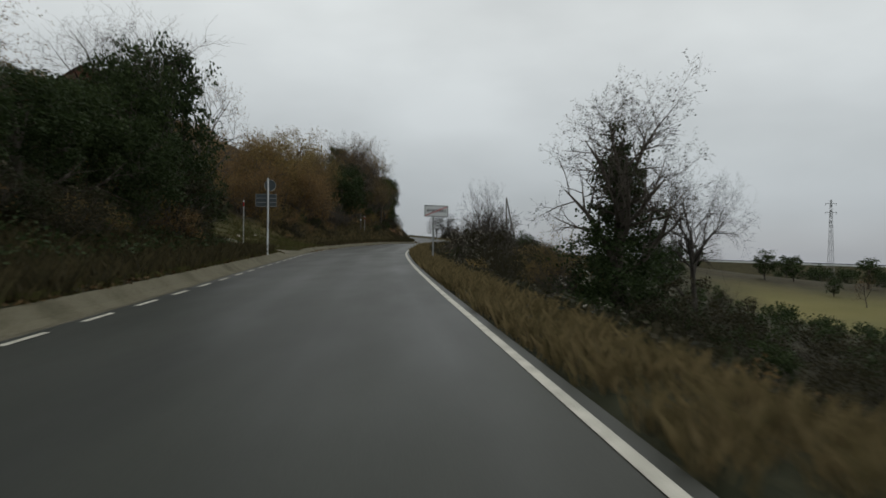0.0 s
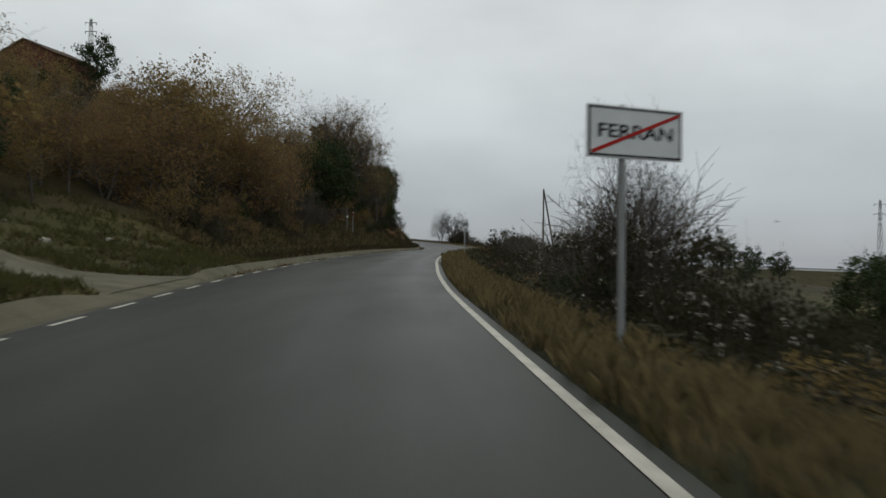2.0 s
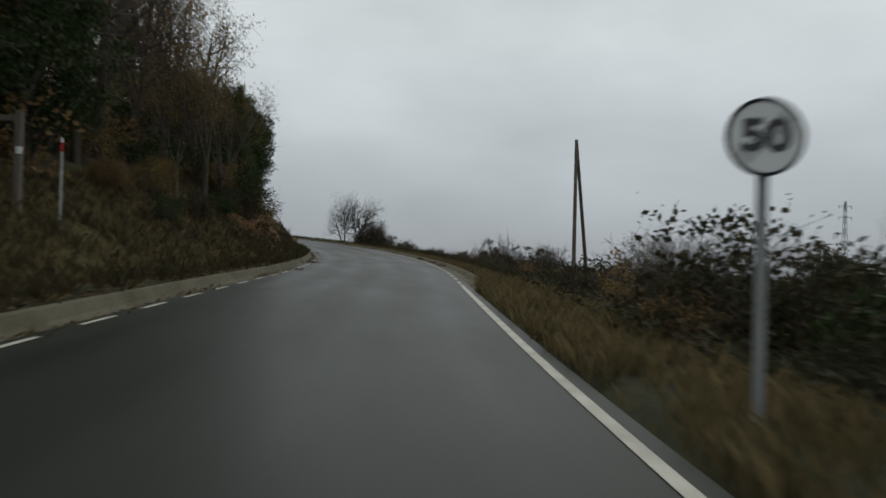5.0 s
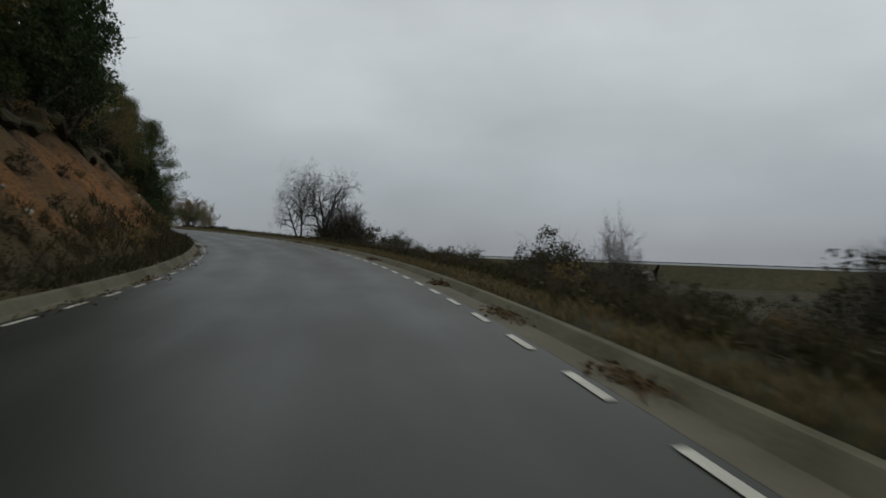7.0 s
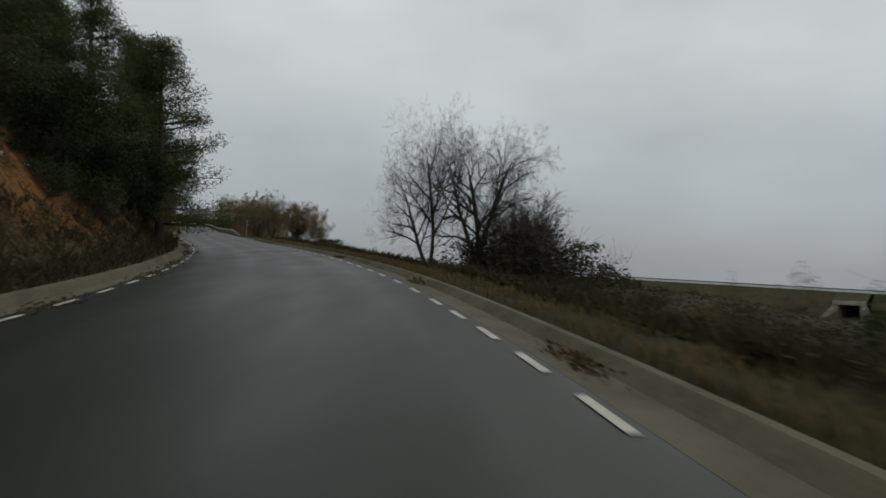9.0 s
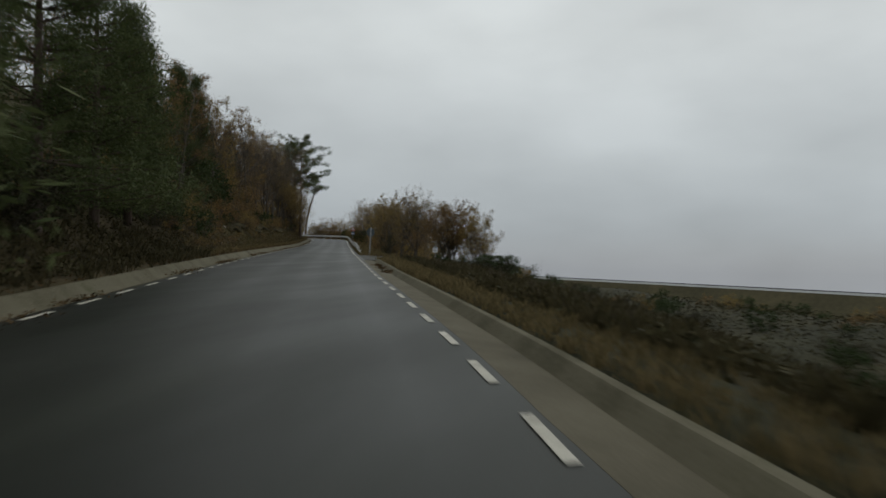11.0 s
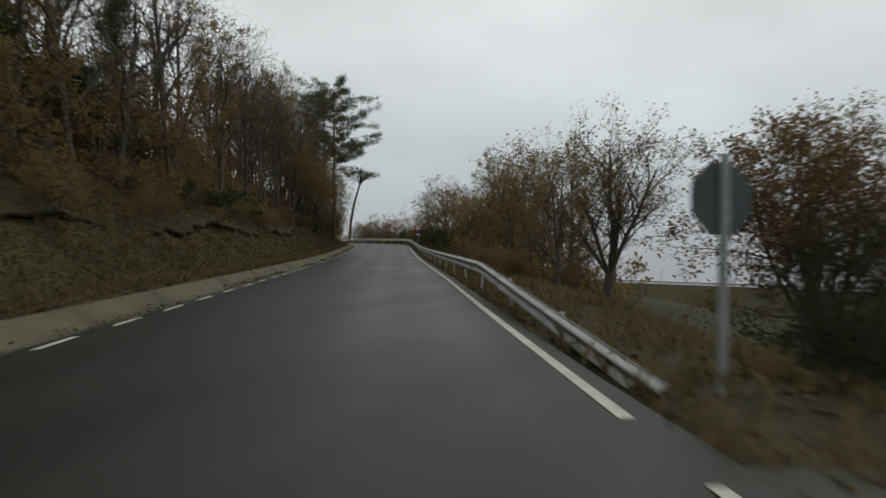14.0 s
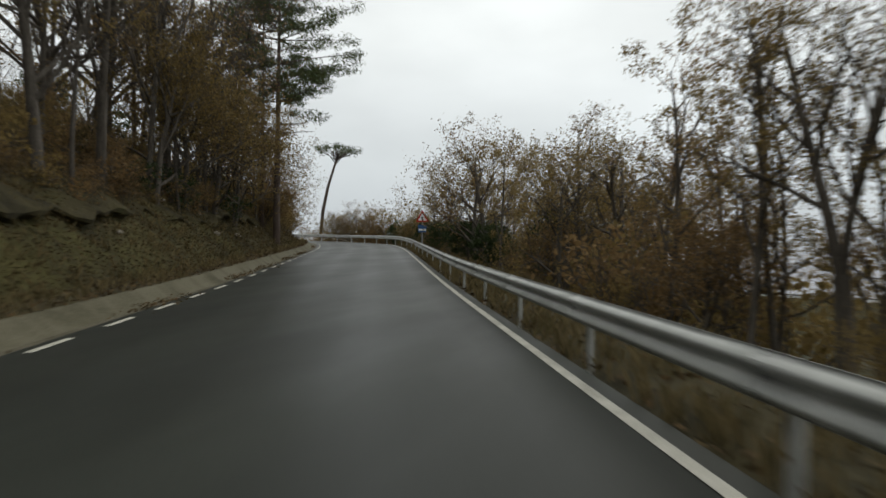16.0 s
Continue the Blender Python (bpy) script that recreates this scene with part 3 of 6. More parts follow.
def gutter_r(s):
    a = np.interp(s, ST, RL) + np.interp(s, [100, 106], [0.10, 0.15])
    b = np.maximum(np.interp(s, ST, UR) - 0.31, a + 0.05)
    k = np.interp(s, [224, 227.5], [1, 0])
    return [(a - 0.02, road_z(s, a) - 0.2), (a, road_z(s, a) + 0.01), ((a + b) / 2, road_z(s, b) - 0.02 * k), (b, road_z(s, b) - 0.045 * k), (b + 0.01, road_z(s, b) - 0.2)]
strip("gutter", sta_r, gutter_r, M_CONCRETE, "flat pale concrete gutter strip beside the asphalt", "gutter")
def kerb_r(s):
    b = np.maximum(np.interp(s, ST, UR) - 0.32, np.interp(s, ST, RL) + 0.19)
    z, t = road_z(s, b), curve(CREST_R, s) + 0.012
    e = np.interp(s, ST, UR)
    e = np.maximum(e, b + 0.2)
    return [(b - 0.01, z - 0.2), (b, z - 0.05), (b + 0.55 * (e - b) - 0.02, z + t - 0.015), (b + 0.55 * (e - b), z + t), (e - 0.03, z + t), (e - 0.01, z + t - 0.015), (e + 0.01, z - 0.3)]
strip("kerb", sta_r[:-2], kerb_r, M_MOSSCONC, "low slanting mossy concrete kerb at the edge of the scrub", "kerb")

dash_v = [(-0.05, 0, 0), (0.05, 0, 0), (0.05, 1.2, 0), (-0.05, 1.2, 0), (-0.05, 0, 0.004), (0.05, 0, 0.004), (0.05, 1.2, 0.004), (-0.05, 1.2, 0.004)]
dash_f = [(4, 5, 6, 7), (0, 1, 5, 4), (1, 2, 6, 5), (2, 3, 7, 6), (3, 0, 4, 7)]
dash_me = None
def dashes(name, table, pegs, k0, k1, label):
    """A broken line: pegs give the station of some of the numbered dashes, the rest are spaced evenly between them."""
    global dash_me
    line = thing(name, label, "road marking", kind="structure")
    ks, ss = zip(*pegs)
    for k in range(k0, k1):
        s = float(np.interp(k, ks, ss)) + 2.5 * (min(k - ks[0], 0) + max(k - ks[-1], 0))
        u = float(np.interp(s, ST, table))
        x, y = plan(s, u)
        h = heading(s + 0.6)
        z0, z1 = float(road_z(s, u)), float(road_z(s + 1.2, u))
        if dash_me is None:
            ob = mesh_ob("dash", dash_v, dash_f, M_PAINT)
            dash_me = ob.data
        else:
            ob = new("dash", dash_me)
        ob.parent = line
        ob.matrix_world = Matrix.Translation((x, y, z0 + 0.017)) @ Matrix.Rotation(h, 4, "Z") @ Matrix.Rotation(math.atan2(z1 - z0, 1.2), 4, "X") @ Matrix.Rotation(-math.atan(float(np.interp(s, ST, BK))), 4, "Y")
    return line
dashes("edge_line", LL, ((0, 16.6), (13, 49.0), (16, 56.7), (25, 77.8), (44, 125.7), (55, 153.1), (59, 163.5), (86, 231.4), (93, 248.3), (102, 269.8)), -20, 132, "broken white edge line along the gutter side")
dashes("edge_line", RL, ((0, 120.15), (3, 127.9), (11, 147.25), (14, 155.0), (18, 163.8), (21, 172.0), (39, 215.3), (42, 222.3), (44, 226.8)), -7, 49, "broken white edge line along the kerb side")
for a_, b_ in ((-40, 102), (239.5, 400)):
    strip("edge_line", np.arange(a_, b_ + 0.1, 1.0), lambda s: [(np.interp(s, ST, RL) - 0.06, road_z(s, np.interp(s, ST, RL)) + 0.016), (np.interp(s, ST, RL) + 0.06, road_z(s, np.interp(s, ST, RL)) + 0.016)], M_PAINT, "solid white edge line on the verge side", "road marking")

# worn ledges of turf and roots that overhang the banks
def ledge(s0, s1, a_mid, tall):
    def rows(s):
        n1, n2 = np.sin(s * 0.31 + 0.7) + 0.6 * np.sin(s * 0.83) + 0.4 * np.sin(s * 2.1 + 1), np.sin(s * 0.47 + 2) + 0.5 * np.sin(s * 1.7) + 0.4 * np.sin(s * 3.3)
        k = tall * smooth((s - s0) / 8) * smooth((s1 - s) / 8) * np.clip(0.6 + 0.35 * n1, 0.05, 1.2)
        a0 = a_mid + 0.16 * n2
        u = np.interp(s, ST, UL)
        g = lambda a: ground_z(s, u - a)
        prof = ((0.12, -0.15, 0), (0.05, -0.04, 0.16), (-0.22, -0.04, 0.30), (-0.26, -0.04, 0.42), (-0.1, -0.04, 0.58), (0.35, -0.05, 0.42), (0.9, -0.06, 0.2), (1.6, -0.1, 0))
        out = []
        for i, (da, dz, f) in enumerate(prof):
            jit = 0.035 * np.sin(s * (2.7 + i) + i * 1.9) * (0 < i < 6)
            aa = a0 + da * np.where(da < 0, k, 1)
            out.append((u - aa, g(np.maximum(aa, a0)) + dz + f * k + jit))
        return out
    return rows
strip("turf_ledge", np.arange(240, 322.1, 0.35), ledge(240, 322, 2.55, 0.8), M_TURF, "overhanging ledge of turf and roots on the wooded bank", "bank")
strip("turf_ledge", np.arange(116, 178.1, 0.35), ledge(116, 178, 4.7, 1.3), M_TURF, "overhanging turf along the top of the clay cut", "bank")

# asphalt apron of the side track
def apron(s):
    r = np.interp(s, ST, RL)
    w = np.interp(s, [227.9, 228.6, 229.3, 230.2, 231.2, 232.5, 237.0, 237.8, 238.6], [0.15, 0.4, 0.9, 1.6, 2.6, 3.8, 4.0, 2.6, 0.3])
    ur = np.interp(s, ST, UR) + 0.02
    dip = np.interp(s, [227.9, 228.2, 238.3, 238.6], [0.06, 0, 0, 0.08])
    rows = [(r + 0.14, road_z(s, r + 0.24) - 0.004), (r + 0.34, road_z(s, r + 0.34) + 0.014)]
    rows += [(r + 0.5 + f * w, ground_z(s, np.maximum(r + 0.5 + f * w, ur)) + 0.024) for f in (0, 0.12, 0.25, 0.4, 0.55, 0.7, 0.85, 1)]
    rows.append((r + 0.58 + w, ground_z(s, np.maximum(r + 0.58 + w, ur)) - 0.08))
    return [(u, z - dip) for u, z in rows]
strip("side_track", np.arange(227.9, 238.7, 0.3), apron, M_APRON, "short grey asphalt apron of a side track", "road")

# dirt track joining from the left, flared where it meets the gutter
def track_span(f):
    return np.interp(f, [0, 0.5, 1.2, 2.6, 5, 9], [46.6, 47.6, 48.3, 48.2, 47.8, 46.8]), np.interp(f, [0, 0.5, 1.2, 2.6, 5, 9], [54.2, 53.0, 51.6, 50.9, 50.4, 49.4])


def on_track(s, u):
    f = np.interp(s, ST, UL) - u
    lo, hi = track_span(f)
    return (f > -0.2) & (f < 9) & (s > lo - 0.1) & (s < hi + 0.1)


def dirt_track():
    rows = []
    for f in np.linspace(0, 9, 28):
        lo, hi = track_span(f)
        s = np.linspace(lo, hi, 12)
        u = np.interp(s, ST, UL) - f
        x, y = plan(s, u)
        rows.append(np.stack([x, y, ground_z(s, u - 0.01) + 0.045 - 0.07 * (np.abs(np.linspace(-1, 1, 12)) > 0.99)], 1))
    faces = [(r * 12 + i, r * 12 + i + 1, r * 12 + i + 13, r * 12 + i + 12) for r in range(27) for i in range(11)]
    tagged(mesh_ob("dirt_track", np.concatenate(rows), faces, M_TRACK, smooth_it=True), "pale gravel track joining the road", "track", kind="structure")
dirt_track()

# ---------------------------------------------------------------- plants
class Wood:
    """Collects tapered tubes into one mesh."""
    def __init__(self):
        self.v, self.f = [], []

    def tube(self, pts, radii, sides):
        base = len(self.v)
        n = len(pts)
        for i, p in enumerate(pts):
            d = (pts[min(i + 1, n - 1)] - pts[max(i - 1, 0)]).normalized()
            a = d.orthogonal().normalized()
            b = d.cross(a)
            for k in range(sides):
                t = 2 * math.pi * k / sides
                q = p + (a * math.cos(t) + b * math.sin(t)) * radii[i]
                self.v.append((q.x, q.y, q.z))
        for i in range(n - 1):
            for k in range(sides):
                j = (k + 1) % sides
                self.f.append((base + i * sides + k, base + i * sides + j, base + (i + 1) * sides + j, base + (i + 1) * sides + k))


def rand_dir(rng):
    while True:
        v = Vector((rng.uniform(-1, 1), rng.uniform(-1, 1), rng.uniform(-1, 1)))
        if 0.05 < v.length < 1:
            return v.normalized()


def grow(wood, tips, rng, p, d, length, r, depth, cfg, fine=None):
    """One limb and all that grows from it; thin twigs go into the second mesh."""
    last = depth >= cfg["levels"]
    n = (3 if cfg.get("slim") else 5) if depth == 0 else (1 if last else (3 if depth == 1 else 2))
    pts, rad = [p.copy()], [r]
    for i in range(n):
        d = (d + rand_dir(rng) * cfg["wiggle"] * (0.5 if depth == 0 else 1) + Vector((0, 0, cfg["lift"] * (1 if depth else 0.3)))).normalized()
        p = p + d * (length / n)
        pts.append(p.copy())
        end = 0.25 if last else (cfg["taper"] if i < n - 1 else 0.16)
        rad.append(max(r * (1 - (1 - end) * (i + 1) / n), 0.0018))
    (fine if fine and depth > cfg.get("split", 1) else wood).tube(pts, rad, 3 if cfg.get("slim") else (7 if depth == 0 else (4 if depth == 1 else 3)))
    if last:
        tips.append((pts[0].lerp(pts[1], 0.2), pts[-1]))
        return
    k = cfg["kids"][min(depth, len(cfg["kids"]) - 1)]
    lo = cfg["clear"] if depth == 0 else 0.3
    for j in range(k):
        f = lo + (1 - lo) * (j + rng.uniform(0.2, 1.0)) / k
        x = min(f * n, n - 0.01)
        i = int(x)
        q = pts[i].lerp(pts[i + 1], x - i)
        rr = (rad[i] + (rad[i + 1] - rad[i]) * (x - i)) * cfg["thin"]
        axis = (pts[i + 1] - pts[i]).normalized()
        side = axis.orthogonal().normalized()
        side.rotate(Matrix.Rotation(j * 2.4 + rng.uniform(-0.6, 0.6), 3, axis))
        a = radians(rng.uniform(*cfg["angle"]))
        grow(wood, tips, rng, q, (axis * math.cos(a) + side * math.sin(a)).normalized(), length * rng.uniform(*cfg["ratio"]) * (1.1 - 0.45 * f if depth == 0 else 1), max(rr, 0.0032), depth + 1, cfg, fine)
    if depth > 0 or cfg.get("leader"):
        tips.append((pts[-2], pts[-1]))


def leaf_mesh(name, centres, sizes, rng, material, parent, aspect=0.55, flat=0.0, label=""):
    """Many single leaves: one folded-flat diamond each."""
    g = np.random.default_rng(rng.randint(0, 10 ** 6))
    c = np.asarray(centres, float)
    n = len(c)
    a = g.normal(size=(n, 3))
    a[:, 2] *= 1 - flat
    a /= np.linalg.norm(a, axis=1, keepdims=True) + 1e-9
    b = np.cross(a, g.normal(size=(n, 3)) * np.array([1 - flat, 1 - flat, 1]))
    b /= np.linalg.norm(b, axis=1, keepdims=True) + 1e-9
    s = np.asarray(sizes, float).reshape(-1, 1) * g.uniform(0.6, 1.35, (n, 1))
    v = np.stack([c + a * s / 2, c + b * s * aspect / 2, c - a * s / 2, c - b * s * aspect / 2], 1).reshape(-1, 3)
    me = bpy.data.meshes.new(name)
    me.vertices.add(n * 4)
    me.vertices.foreach_set("co", v.astype(np.float32).ravel())
    me.loops.add(n * 4)
    me.loops.foreach_set("vertex_index", np.arange(n * 4, dtype=np.int32))
    me.polygons.add(n)
    me.polygons.foreach_set("loop_start", np.arange(0, n * 4, 4, dtype=np.int32))
    me.update(calc_edges=True)
    me.materials.append(material)
    ob = new(name, me)
    if parent:
        ob.parent = parent
    if label:
        ob["label"] = label
    return ob


def tip_points(tips, rng, per, spread):
    out = []
    for a, b in tips:
        for _ in range(per):
            out.append(a.lerp(b, rng.uniform(0.1, 1.1)) + rand_dir(rng) * spread * rng.random())
    return out


OAK = dict(levels=4, wiggle=0.22, lift=0.06, taper=0.5, kids=(7, 5, 5, 4), clear=0.3, thin=0.62, angle=(30, 65), ratio=(0.45, 0.68), leader=True)


def make_tree(name, label, category, seed, h, r, cfg, bark, leaf=None, per=3, size=0.13, spread=0.25, trunk_frac=0.62, lean=0.06, stems=1):
    """A broadleaf tree of height h: trunk with limbs, and a crown of twigs and leaves."""
    rng = random.Random(seed)
    ob = thing(name, label, category)
    wood, fine, tips = Wood(), Wood(), []
    c = dict(OAK)
    c.update(cfg)
    c.setdefault("split", 0 if stems > 1 else 1)
    for k in range(stems):
        d = Vector((rng.uniform(-lean, lean), rng.uniform(-lean, lean), 1)).normalized()
        if stems > 1:
            d = Vector((math.cos(k * 2.4) * 0.35, math.sin(k * 2.4) * 0.35, 1)).normalized()
        grow(wood, tips, rng, Vector((rng.uniform(-.1, .1) * (stems > 1), rng.uniform(-.1, .1) * (stems > 1), -0.3)), d, h * trunk_frac * (1 if k == 0 else rng.uniform(0.7, 1)), r if stems == 1 else r * 0.7, 0, c, fine)
    top = max(v[2] for v in wood.v + fine.v)
    f = h / top
    wv = np.array(wood.v) * f if wood.v else None
    if c["split"] < 0:
        mesh_ob("stalk_clump", np.array(wood.v + fine.v) * f, wood.f + [tuple(i + len(wood.v) for i in q) for q in fine.f], bark, ob)["kind"] = "stuff"
    else:
        mesh_ob("trunk", wv, wood.f, bark, ob, smooth_it=True)
        mesh_ob("branching", np.array(fine.v) * f, fine.f, bark, ob)["kind"] = "stuff"
    if leaf:
        pts = np.array([tuple(p) for p in tip_points(tips, rng, per, spread)]) * f
        tagged(leaf_mesh("seed_fluff" if c["split"] < 0 else "crown", pts, np.full(len(pts), size), rng, leaf, ob), kind="stuff" if c["split"] < 0 else "")
    return ob


def make_forked(name, label, category, seed, h, r, limbs, tilt, cfg, bark, leaf=None, per=2, size=0.1, spread=0.25, fork=0.13, bow=0.0, stout=0.53):
    """A tree whose short trunk parts low down into several rising limbs with a wide rounded crown."""
    rng = random.Random(seed)
    ob = thing(name, label, category)
    wood, fine, tips = Wood(), Wood(), []
    c = dict(OAK, split=1, wiggle=0.27, lift=0.05, angle=(28, 62), clear=0.22, kids=(8, 6, 5, 3), ratio=(0.4, 0.62))
    c.update(cfg)
    top = Vector((bow * 0.3, 0, h * fork))
    wood.tube([Vector((0, 0, -0.4)), Vector((bow * 0.1, 0, h * fork * 0.5)), top], [r * 1.25, r * 1.02, r * 0.95], 9)
    for k in range(limbs):
        a = k * 2.4 + rng.uniform(-0.4, 0.4)
        t = radians(rng.uniform(0.55, 1.1) * tilt) if k else radians(5)
        d = Vector((math.cos(a) * math.sin(t) + bow * 0.1, math.sin(a) * math.sin(t), math.cos(t))).normalized()
        grow(wood, tips, rng, top - Vector((0, 0, 0.05)), d, h * rng.uniform(0.48, 0.62) * (1.12 if k == 0 else 1), r * (0.74 if k == 0 else stout * rng.uniform(0.85, 1.15)), 0, c, fine)
    f = h / max(v[2] for v in wood.v + fine.v)
    mesh_ob("trunk", np.array(wood.v) * f, wood.f, bark, ob, smooth_it=True)
    mesh_ob("branching", np.array(fine.v) * f, fine.f, bark, ob)["kind"] = "stuff"
    if leaf:
        pts = np.array([tuple(p) for p in tip_points(tips, rng, per, spread)]) * f
        leaf_mesh("crown", pts, np.full(len(pts), size), rng, leaf, ob)
    return ob


def clump_points(rng, n_clumps, per, rx, rz, zc, r_clump, hollow=0.35):
    """Points in many small clumps filling an uneven egg."""
    pts = []
    for _ in range(n_clumps):
        d = rand_dir(rng)
        k = hollow + (1 - hollow) * rng.random() ** 0.6
        k *= rng.uniform(0.75, 1.15)
        c = Vector((d.x * rx * k, d.y * rx * k, zc + d.z * rz * k))
        rr = r_clump * rng.uniform(0.6, 1.4)
        for _ in range(per):
            q = rand_dir(rng) * rr * rng.random() ** 0.5
            pts.append((c.x + q.x, c.y + q.y, max(c.z + q.z * 0.8, 0.03)))
    return pts


def make_evergreen(name, label, category, seed, h, rx, leaf, bark=None, n=75, per=60, size=0.2, low=0.1, r_clump=0.55):
    rng = random.Random(seed)
    ob = thing(name, label, category)
    wood, fine, tips = Wood(), Wood(), []
    grow(wood, tips, rng, Vector((0, 0, -0.3)), Vector((rng.uniform(-.1, .1), rng.uniform(-.1, .1), 1)).normalized(), h * 0.75, 0.04 + h * 0.018, 0, dict(OAK, levels=2, kids=(8, 5), clear=0.15, split=0), fine)
    mesh_ob("branching", fine.v, fine.f, bark or M_BARK, ob)["kind"] = "stuff"
    mesh_ob("trunk", wood.v, wood.f, bark or M_BARK, ob, smooth_it=True)
    zc = h * (0.5 + low / 2)
    pts = clump_points(rng, n, per, rx, h * (0.5 - low / 2) * 0.95, zc, r_clump)
    leaf_mesh("crown", pts, np.full(len(pts), size), rng, leaf, ob, aspect=0.7)
    return ob


def make_bush(name, label, category, seed, h, rx, leaf, n=40, per=45, size=0.11, bark=None, twigs=26, r_clump=0.35):
    rng = random.Random(seed)
    ob = thing(name, label, category)
    wood, tips = Wood(), []
    for k in range(twigs):
        a = rng.uniform(0, 6.28)
        d = Vector((math.cos(a) * rng.uniform(0.2, 1.0), math.sin(a) * rng.uniform(0.2, 1.0), 1)).normalized()
        grow(wood, tips, rng, Vector((math.cos(a) * rx * 0.3 * rng.random(), math.sin(a) * rx * 0.3 * rng.random(), -0.1)), d, h * rng.uniform(0.55, 1.0), 0.014, 0, dict(OAK, levels=1, kids=(5,), clear=0.3, ratio=(0.3, 0.5), wiggle=0.3, slim=True))
    mesh_ob("branchwork", wood.v, wood.f, bark or M_BARK, ob)
    pts = clump_points(rng, n, per, rx, h * 0.5, h * 0.42, r_clump, 0.2)
    leaf_mesh("foliage", pts, np.full(len(pts), size), rng, leaf, ob, aspect=0.6)
    return ob


def make_pine(name, label, seed, h, r, crown_from=0.25, reach=2.4, whorls=11, per=10, tufts=5, dead=0, size=0.34, cone=True, tuft_r=0.30, flat=1.0):
    """A pine: straight trunk, whorls of boughs and tufts of needles."""
    rng = random.Random(seed)
    ob = thing(name, label, "pine tree")
    wood = Wood()
    bend = Vector((rng.uniform(-.5, .5), rng.uniform(-.5, .5), 0)) * h * 0.04
    def axis(z):
        t = z / h
        return Vector((bend.x * t * t, bend.y * t * t, z))
    zs = [h * i / 10 for i in range(11)]
    wood.tube([axis(z) - Vector((0, 0, 0.3 if z == 0 else 0)) for z in zs], [max(r * (1 - 0.85 * z / h), 0.02) for z in zs], 8)
    pts = []
    for w in range(whorls + dead):
        bare = w < dead
        t = crown_from * (0.35 + 0.65 * w / max(dead, 1)) if bare else crown_from + (1 - crown_from) * ((w - dead) + rng.uniform(0, 0.6)) / whorls
        z = h * min(t, 0.985)
        prof = (1.05 - t) ** 0.75 if cone else (0.55 + 0.8 * math.sin(math.pi * min(1, (t - crown_from) / (1 - crown_from) * 0.85 + 0.12)))
        for k in range(rng.randint(4, 6) if not bare else rng.randint(2, 4)):
            a = rng.uniform(0, 6.28)
            L = reach * prof * rng.uniform(0.6, 1.15) * (0.8 if bare else 1)
            d = Vector((math.cos(a), math.sin(a), rng.uniform(-0.1, 0.35) if not bare else rng.uniform(-0.15, 0.15)))
            p = axis(z)
            line = [p]
            for i in range(3):
                d = (d + rand_dir(rng) * 0.12 + Vector((0, 0, 0.05))).normalized()
                p = p + d * L / 3
                line.append(p)
            wood.tube(line, [0.045, 0.032, 0.02, 0.008], 4)
            if bare:
                continue
            for i in range(tufts):
                f = rng.uniform(0.35, 1.05)
                c = line[0].lerp(line[3], f) + rand_dir(rng) * 0.28
                for _ in range(per):
                    q = rand_dir(rng) * tuft_r * rng.random() ** 0.5
                    pts.append((c.x + q.x, c.y + q.y, c.z + q.z * flat))
    mesh_ob("trunk", wood.v, wood.f, M_BARKPINE, ob, smooth_it=True)
    leaf_mesh("crown", pts, np.full(len(pts), size), rng, M_NEEDLE, ob, aspect=0.16)
    return ob


# --- patterns of each kind, then planted one by one
PATTERNS = {}


def pattern(kind, obs):
    PATTERNS[kind] = [[o, False] for o in obs]


used_seed = random.Random(77)


def plant(kind, s, u, h=None, which=None, group="", turn=None, sink=0.0, wide=None, xyz=None):
    """Puts a plant of that kind on the ground at station s, offset u, scaled to height h."""
    pats = PATTERNS[kind]
    i = which if which is not None else used_seed.randrange(len(pats))
    ob, used = pats[i]
    base_h = ob["tall"]
    k = (h or base_h) / base_h
    kw = (wide or k)
    at = xyz or spot(s, u, sink)
    m = Matrix.Translation(at) @ Matrix.Rotation(used_seed.uniform(0, 6.28) if turn is None else turn, 4, "Z")
    if used:
        c = copy_thing(ob, m)
    else:
        pats[i][1] = True
        c = ob
        c.matrix_basis = m
    c.scale = (kw, kw, k)
    if group:
        c["group"] = group
    return c


def reg(ob, tall):
    ob["tall"] = tall
    return ob


OAK_LABEL = "slender oak keeping its withered brown leaves"
pattern("oak_brown", [reg(make_tree("oak_tree", OAK_LABEL, "oak tree", 10 + i, 8, 0.13, dict(clear=0.16, kids=(8, 5, 4, 3)), M_BARK, (M_LEAFBROWN, M_LEAFRUST, M_LEAFBROWN)[i], per=7, size=0.115, spread=0.4), 8) for i in range(3)])
pattern("oak_brown_far", [reg(make_tree("oak_tree", OAK_LABEL, "oak tree", 13 + i, 8, 0.13, dict(levels=3, clear=0.16, kids=(9, 5, 4)), M_BARK, (M_LEAFBROWN, M_LEAFRUST)[i], per=12, size=0.16, spread=0.6), 8) for i in range(2)])
pattern("oak_bare", [reg(make_tree("bare_tree", "leafless tree with fine grey twigs", "bare tree", 30 + i, 8, 0.12, dict(kids=(8, 6, 5, 3), ratio=(0.42, 0.66), wiggle=0.3), M_BARK, M_LEAFRUST if i else None, per=(1, 1, 2)[i], size=0.09), 8) for i in range(3)])
pattern("walnut", [reg(make_tree("bare_tree", "leafless spreading tree at the roadside", "bare tree", 52 + i, 8, 0.21, dict(levels=5, kids=(8, 6, 5, 4, 4), clear=0.22, angle=(28, 58), ratio=(0.5, 0.72), thin=0.66), M_BARKDARK, trunk_frac=0.6), 8) for i in range(2)])
